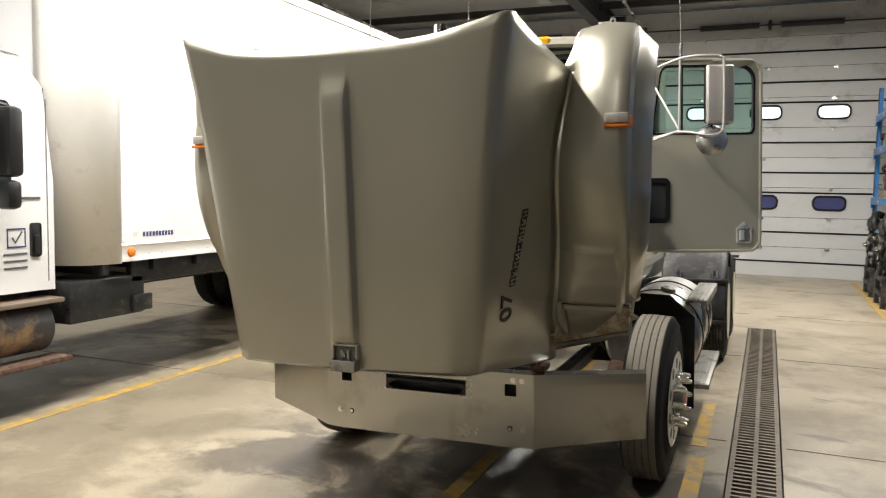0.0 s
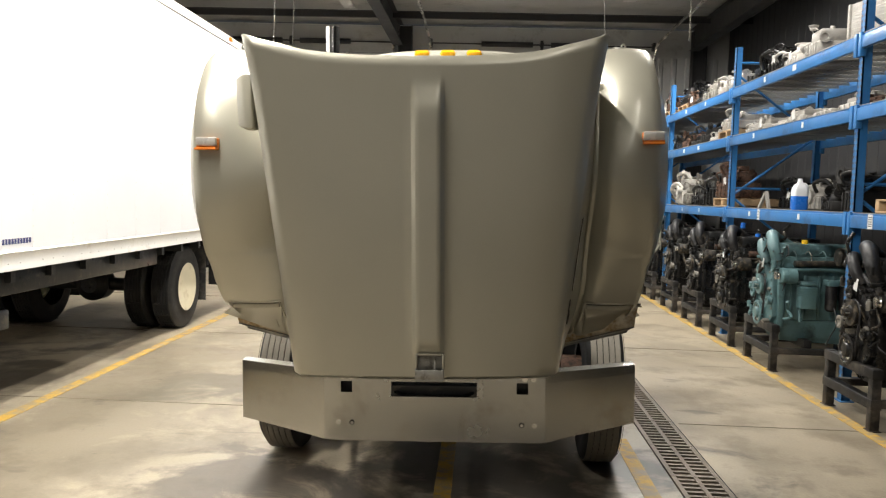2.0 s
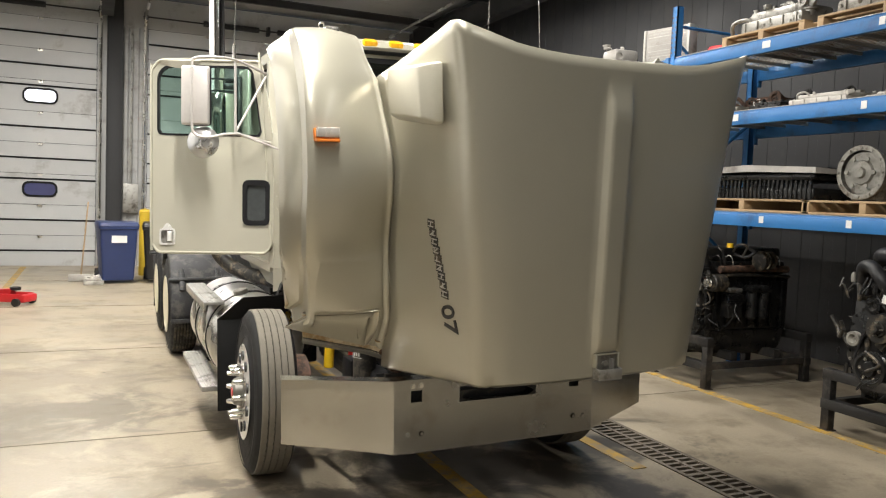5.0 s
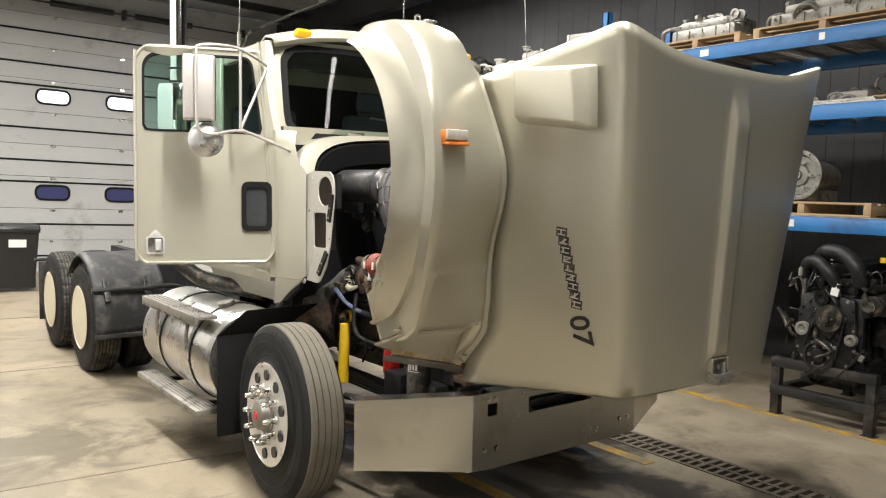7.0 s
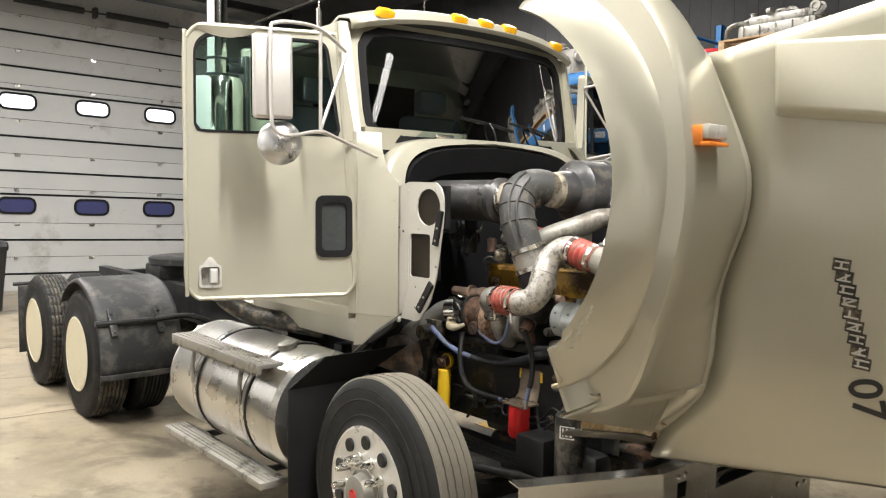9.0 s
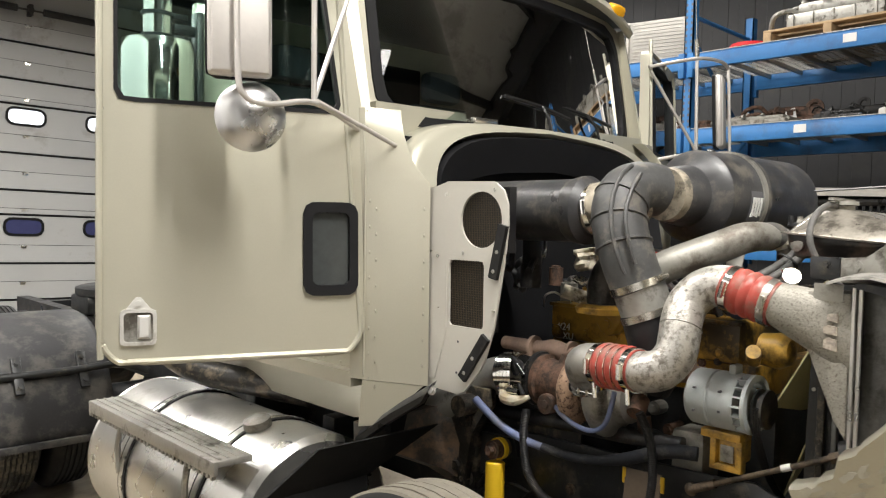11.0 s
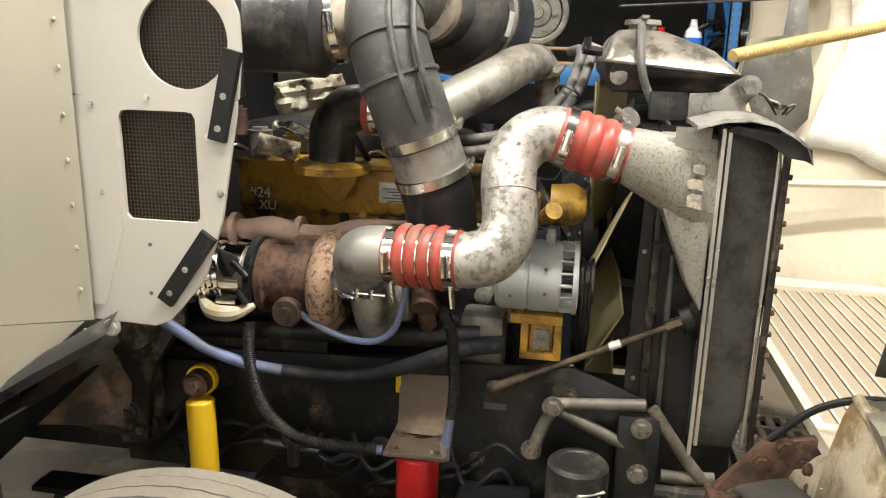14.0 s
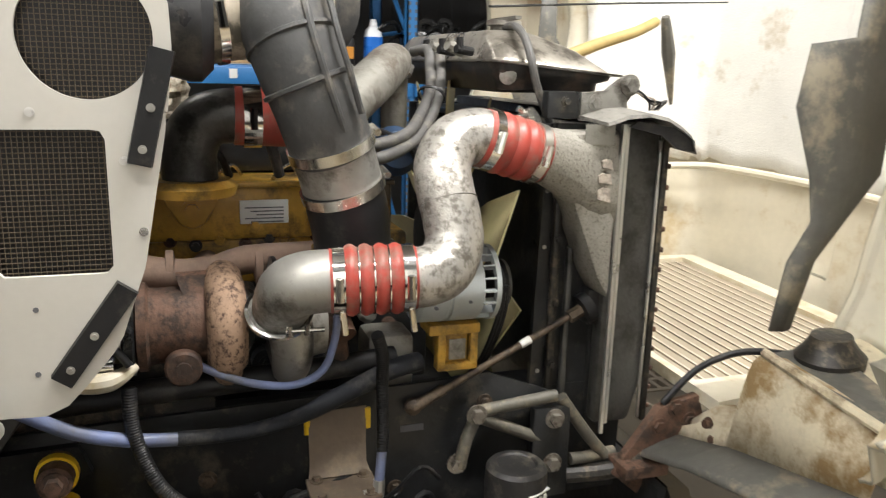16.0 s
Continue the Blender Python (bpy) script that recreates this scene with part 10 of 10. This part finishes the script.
part("front_wall", box(BX0 + 0.42, BX1 - 0.42, BY0, BY0 + 0.40, BZ0 + 0.02, BZ1 - 0.06), BOXWHITE, bt)
part("box_roof", box(BX0, BX1, BY0 + 0.2, BY1, BZ1 - 0.055, BZ1, 0.01), BOXWHITE, bt)


def corner_post(sx):
    """Rounded aluminium corner cap from floor to roof."""
    pts = []
    for k in range(9):
        a = math.pi / 2 * k / 8
        pts.append((0.42 * (1 - math.cos(a)), 0.42 * (1 - math.sin(a))))
    rings = []
    for z in (BZ0 - 0.01, BZ1):
        rings.append([(BX1 + 0.004 - px if sx > 0 else BX0 - 0.004 + px, BY0 + py - 0.004, z) for px, py in pts])
    return loft(rings, False)


for sx in (1, -1):
    post = thick(part("corner_post", corner_post(sx), [BOXTRIM, BOXTRIM], bt, "dull rounded aluminium corner post", 60), 0.02, 0)
RV = lathe((0, 0, 0), (1, 0, 0), [(0, 0.008), (0.003, 0.006), (0.005, 0.0)], 8)
rv = bpy.data.meshes.new("rivet")
RV.to_mesh(rv)
RV.free()
rv.materials.append(BOXTRIM)


def box_rivet(y, z, x=BX1):
    ob = new("rivet", rv)
    ob.parent = bt
    ob.location = (x, y, z)


for k in range(44):
    z = BZ0 + 0.04 + 0.06 * k
    box_rivet(BY0 + 0.445, z, BX1 + 0.001)
for k in range(44):
    ob = new("rivet", rv)
    ob.parent = bt
    ob.matrix_basis = pose(BX1 - 0.44, BY0 - 0.002, BZ0 + 0.04 + 0.06 * k, 0, 0, -90)
part("side_rail", prism([(BX1, BZ0), (BX1 + 0.012, BZ0), (BX1 + 0.012, BZ0 + 0.02), (BX1 + 0.006, BZ0 + 0.03), (BX1 + 0.006, BZ0 + 0.125), (BX1 + 0.012, BZ0 + 0.135), (BX1, BZ0 + 0.15), (BX1 - 0.05, BZ0 + 0.15), (BX1 - 0.05, BZ0)], "y", BY0 + 0.42, BY1), BOXTRIM, bt, "scuffed aluminium bottom rail")
part("top_rail", prism([(BX1, BZ1 - 0.10), (BX1 + 0.012, BZ1 - 0.09), (BX1 + 0.012, BZ1 + 0.005), (BX1 - 0.05, BZ1 + 0.012), (BX1 - 0.05, BZ1 - 0.10)], "y", BY0 + 0.42, BY1), BOXTRIM, bt)
part("rear_frame", join(box(BX1 - 0.05, BX1 + 0.01, BY1 - 0.10, BY1 + 0.01, BZ0, BZ1), box(BX0 - 0.01, BX0 + 0.05, BY1 - 0.10, BY1 + 0.01, BZ0, BZ1), box(BX0 + 0.05, BX1 - 0.05, BY1 - 0.02, BY1 + 0.006, BZ1 - 0.25, BZ1), box(BX0 + 0.05, BX1 - 0.05, BY1 - 0.02, BY1 + 0.006, BZ0 - 0.05, BZ0 + 0.05)), BOXTRIM, bt)
for k in range(11):
    y = BY0 + 0.45 + 0.60 * k
    part("panel_seam", box(BX1 - 0.004, BX1 + 0.0015, y - 0.012, y + 0.012, BZ0 + 0.15, BZ1 - 0.10), BOXWHITE, bt)
    for j in range(3):
        box_rivet(y + 0.15 * (j + 0.5) + 0.05, BZ0 + 0.055, BX1 + 0.006)
    if k < 8:
        for j in range(20):
            box_rivet(y, BZ0 + 0.2 + 0.12 * j, BX1)
for y in (BY0 + 0.52, BY1 - 0.12):
    part("marker_lamp", join(lathe((BX1 + 0.008, y, BZ0 + 0.075), (1, 0, 0), [(0, 0.04), (0.015, 0.036), (0.022, 0.02), (0.024, 0)], 16)), AMBER, bt, "orange round side marker")
for y in (BY0 + 2.6, BY1 - 0.9):
    part("top_marker", box(BX1 + 0.010, BX1 + 0.03, y, y + 0.10, BZ1 - 0.055, BZ1 - 0.01, 0.005), AMBER, bt)
# unreadable registration line as plain bars
for k in range(10):
    part("code_bar", box(BX1 + 0.0005, BX1 + 0.0025, BY0 + 0.66 + 0.037 * k, BY0 + 0.686 + 0.037 * k, BZ0 + 0.195, BZ0 + 0.235), BLUEINK, bt)
part("grey_patch", box(BX1 + 0.0005, BX1 + 0.0022, BY0 + 0.56, BY0 + 0.60, BZ0 + 0.20, BZ0 + 0.24), LABEL, bt)
# underside
for x in (-4.9, -4.05):
    part("frame_rail", box(x - 0.04, x + 0.04, -0.6, 7.0, 0.72, 0.98), FRAME, bt)
for k in range(12):
    y = 1.0 + 0.55 * k
    part("cross_sill", box(BX0 + 0.05, BX1 - 0.03, y, y + 0.06, 0.96, 1.055), FRAME, bt)
part("side_skirt", box(-3.36, -3.30, 1.35, 4.3, 0.86, 1.05, 0.01), FRAME, bt)
part("battery_box", join(box(-3.75, -3.30, 0.72, 1.50, 0.60, 0.93, 0.02), box(-3.31, -3.27, 1.35, 1.56, 0.62, 0.76, 0.01)), FRAME, bt, "black battery box")
part("rear_bumper", join(box(-5.4, -3.5, 7.10, 7.2, 0.55, 0.65, 0.01), box(-5.2, -5.1, 7.0, 7.15, 0.6, 1.0), box(-3.8, -3.7, 7.0, 7.15, 0.6, 1.0), box(-3.40, -3.27, 6.2, 6.26, 0.42, 0.95)), FRAME, bt)


def bt_wheel(x, y, side, dual):
    p, d = Vector((x, y, 0.50)), Vector((-side, 0, 0))
    bm = lathe(p, d, tyre_mesh(0.50, 0.27, 0, 5), 48, False)
    wh = part("tyre", bm, RUBBER, bt, "black tyre on a cream wheel")
    for k in range(40):
        a = 2 * math.pi * k / 40
        part("tread_lug", moved(box(-0.10, 0.10, -0.006, 0.006, -0.004, 0.004), Matrix.Translation((x - side * 0.135, y + 0.501 * math.cos(a), 0.50 + 0.501 * math.sin(a))) @ pose(0, 0, 0, math.degrees(a) - 90 + 0, 0, 0)), RUBBER, wh) if k % 2 == 0 and dual else None
    part("rim", lathe(p, d, [(-0.004, 0.29), (-0.006, 0.275), (0.02, 0.265), (0.09, 0.24), (0.13, 0.20), (0.14, 0.16), (0.10, 0.13), (0.05, 0.11), (0.045, 0.0)], 40), CREAMRIM, wh, "cream dished wheel")
    return wh


for side in (1, -1):
    xo = -3.34 if side > 0 else -5.60
    bt_wheel(xo, 5.28, side, True)
    bt_wheel(xo - side * 0.32, 5.28, side, True)
    part("mud_flap", box(*sorted((xo, xo - side * 0.58)), 5.92, 5.935, 0.25, 0.95), SATIN, bt)
    bt_wheel(xo - side * 0.05, -1.9, side, False)
part("rear_axle", join(cyl((-5.3, 5.28, 0.5), (-3.6, 5.28, 0.5), 0.08), lathe((-4.47, 5.1, 0.5), (0, 1, 0), [(0, 0.1), (0.08, 0.2), (0.28, 0.2), (0.36, 0.1)])), FRAME, bt)
part("front_axle", cyl((-5.3, -1.9, 0.5), (-3.6, -1.9, 0.5), 0.06), FRAME, bt)


# cab: door side with window, mirror, handle; steps and tank below
def cab_ring(y, z0, z1, taper):
    xo, xi = -3.40, -5.55
    return [(xo, y, z0), (xo + 0.0, y, z0 + (z1 - z0) * 0.5), (xo - taper, y, z1 - 0.12), (xo - taper - 0.12, y, z1), (xi + taper + 0.12, y, z1), (xi + taper, y, z1 - 0.12), (xi, y, z0 + (z1 - z0) * 0.5), (xi, y, z0)]


part("cab_body", loft([cab_ring(0.68, 0.88, 2.52, 0.10), cab_ring(0.55, 0.885, 2.58, 0.10), cab_ring(-0.65, 0.89, 2.60, 0.10), cab_ring(-0.95, 0.90, 2.48, 0.12), cab_ring(-1.35, 0.92, 1.75, 0.06), cab_ring(-2.6, 0.80, 1.62, 0.12), cab_ring(-2.75, 0.80, 1.4, 0.16)]), CABWHITE, bt, "glossy white truck cab")
part("cab_seal", box(-5.3, -3.55, 0.66, 0.745, 0.95, 2.4), HOSE, bt)
part("window_frame", prism(rounded(-0.62, 0.325, 1.62, 2.26, 0.05), "x", -3.47, -3.395), SEAL, bt)
part("side_window", prism(rounded(-0.58, 0.29, 1.66, 2.22, 0.04), "x", -3.40, -3.392), material("dark_cab_glass", (0.02, 0.03, 0.028), 0.06, 0, 0.1, 4, 40, 0), bt, "dark side window")
part("mirror", join(box(-3.30, -3.12, 0.10, 0.22, 1.72, 2.20, 0.04), box(-3.28, -3.12, 0.08, 0.20, 1.50, 1.70, 0.04), tube([(-3.20, 0.15, 2.2), (-3.30, 0.0, 2.24), (-3.44, -0.2, 2.2)], 0.012, 8, 4)), BLACK, bt, "black two-piece door mirror")
part("door_handle", join(box(-3.402, -3.385, 0.465, 0.555, 1.14, 1.39, 0.02), box(-3.39, -3.365, 0.485, 0.535, 1.16, 1.30, 0.012)), BLACK, bt, "black door handle")
part("door_edge", box(-3.402, -3.396, 0.62, 0.626, 0.95, 2.3), INK, bt)
part("name_strip", box(-3.40, -3.394, 0.28, 0.56, 1.56, 1.58), INK, bt)
for k in range(3):
    part("door_print", box(-3.40, -3.395, 0.25, 0.44, 1.16 - 0.05 * k, 1.175 - 0.05 * k), INK, bt)
part("check_box", join(box(-3.40, -3.395, 0.28, 0.43, 1.345, 1.355), box(-3.40, -3.395, 0.28, 0.43, 1.215, 1.225), box(-3.40, -3.395, 0.28, 0.287, 1.22, 1.35), box(-3.40, -3.395, 0.423, 0.43, 1.22, 1.35)), BLUEINK, bt)
part("check_mark", tube([(-3.396, 0.32, 1.29), (-3.396, 0.345, 1.25), (-3.396, 0.40, 1.33)], 0.006, 6, 1), INK, bt)
part("upper_step", join(box(-3.50, -3.28, -0.9, 0.66, 0.795, 0.83, 0.006)), BROWN, bt, "dirty upper cab step")
part("lower_step", join(box(-3.46, -3.26, -0.9, 0.70, 0.345, 0.385, 0.006)), RUST, bt, "dirty lower cab step")
part("fuel_tank", cyl((-3.52, -0.8, 0.61), (-3.52, 0.62, 0.61), 0.20, segs=36, bevel=0.02), material("dirty_tank", (0.06, 0.055, 0.055), 0.4, 0.4, 0.2, 4, 50, 0.1, stain=(0.30, 0.20, 0.11), amount=0.3, stain_scale=2.5), bt, "dirty dark fuel tank")
part("roof_rail", tube([(-3.52, 0.5, 2.60), (-3.52, 0.2, 2.62), (-3.56, -0.2, 2.62)], 0.012, 8, 3), CHROME, bt)

# ---- loose things at the back of the hall ----
jk = thing("floor_jack", "red trolley jack lying low on the floor by the yellow line", "jack", at=pose(-3.25, 8.55, 0, 0, 0, 62))
part("jack_frame", join(box(-0.15, -0.12, -0.55, 0.45, 0.05, 0.16, 0.01), box(0.12, 0.15, -0.55, 0.45, 0.05, 0.16, 0.01), box(-0.15, 0.15, -0.6, -0.5, 0.05, 0.15, 0.02)), JACKRED, jk)
part("lift_arm", loft([[(-0.08, 0.3, 0.10), (0.08, 0.3, 0.10), (0.08, 0.3, 0.16), (-0.08, 0.3, 0.16)], [(-0.06, -0.35, 0.14), (0.06, -0.35, 0.14), (0.06, -0.35, 0.22), (-0.06, -0.35, 0.22)]]), JACKRED, jk)
part("saddle", cyl((0, -0.38, 0.20), (0, -0.38, 0.24), 0.07), STANDBLK, jk)
for y in (-0.5, 0.42):
    for x in (-0.18, 0.18):
        part("jack_wheel", cyl((x - 0.02, y, 0.055), (x + 0.02, y, 0.055), 0.055, segs=16), STANDBLK, jk)


def wheelie_bin(x, y, mat, label, h=1.05, turn=0):
    b = thing("wheelie_bin", label, "bin", "wheeled bins", at=pose(x, y, 0, 0, 0, turn))
    part("bin_body", loft([[(a * 0.82, c * 0.80, 0.06) for a, c in rounded(-0.30, 0.30, -0.34, 0.34, 0.05, 3)], [(a * 0.84, c * 0.82, 0.10) for a, c in rounded(-0.30, 0.30, -0.34, 0.34, 0.05, 3)], [(a, c, h - 0.06) for a, c in rounded(-0.30, 0.30, -0.34, 0.34, 0.05, 3)], [(a * 1.06, c * 1.06, h - 0.05) for a, c in rounded(-0.30, 0.30, -0.34, 0.34, 0.05, 3)], [(a * 1.06, c * 1.06, h) for a, c in rounded(-0.30, 0.30, -0.34, 0.34, 0.05, 3)]]), mat, b)
    part("lid", loft([[(a * 1.08, c * 1.08, h + 0.001) for a, c in rounded(-0.30, 0.30, -0.34, 0.34, 0.05, 3)], [(a * 1.02, c * 1.02, h + 0.06) for a, c in rounded(-0.30, 0.30, -0.34, 0.34, 0.05, 3)]]), mat, b)
    for sx in (-0.27, 0.27):
        part("bin_wheel", cyl((sx - 0.03, 0.30, 0.11), (sx + 0.03, 0.30, 0.11), 0.11, segs=18), RUBBER, b)
    part("bin_mark", box(-0.12, 0.12, -0.352, -0.347, h - 0.28, h - 0.16), LABEL, b)
    return b


wheelie_bin(-1.60, 10.95, BINBLUE, "navy blue wheeled bin with a white mark", 0.98, 6)
wheelie_bin(-0.86, 11.05, BLACK, "black wheeled bin beside a yellow bollard", 0.975, -5)
bo = tagged(mesh_object("bollard", join(cyl((-1.09, 12.05, 0), (-1.09, 12.05, 1.19), 0.10, segs=24), lathe((-1.09, 12.05, 1.19), (0, 0, 1), [(0, 0.10), (0.04, 0.08), (0.06, 0.0)], 24)), BOLLARD), "yellow painted steel bollard", "bollard")
mop = thing("broom", "broom leaning by the bins with a rag at its foot", "broom", at=pose(-2.15, 11.1, 0))
part("broom_handle", cyl((0, 0, 0.10), (0.10, 0.35, 1.35), 0.013, segs=10), WOOD, mop)
part("broom_head", box(-0.20, 0.20, -0.04, 0.05, 0.0, 0.12, 0.01), CARD, mop)
put("crumpled_rag", "crumpled pale rag lying on the floor", "rag", casting(91, 0.30, 0.40, 0.16, 14), CARD, -1.95, 10.7, -0.006)
bx = thing("control_box", "grey electrical box on the wall by the overhead door", "electrical box", at=pose(-1.28, Y1 - 0.15, 0))
part("box_body", box(-0.15, 0.15, -0.02, 0.11, 1.1, 1.7, 0.01), DULL, bx)
part("conduit", cyl((0, 0.06, 1.7), (0, 0.06, 4.8), 0.02, segs=10), DULL, bx)
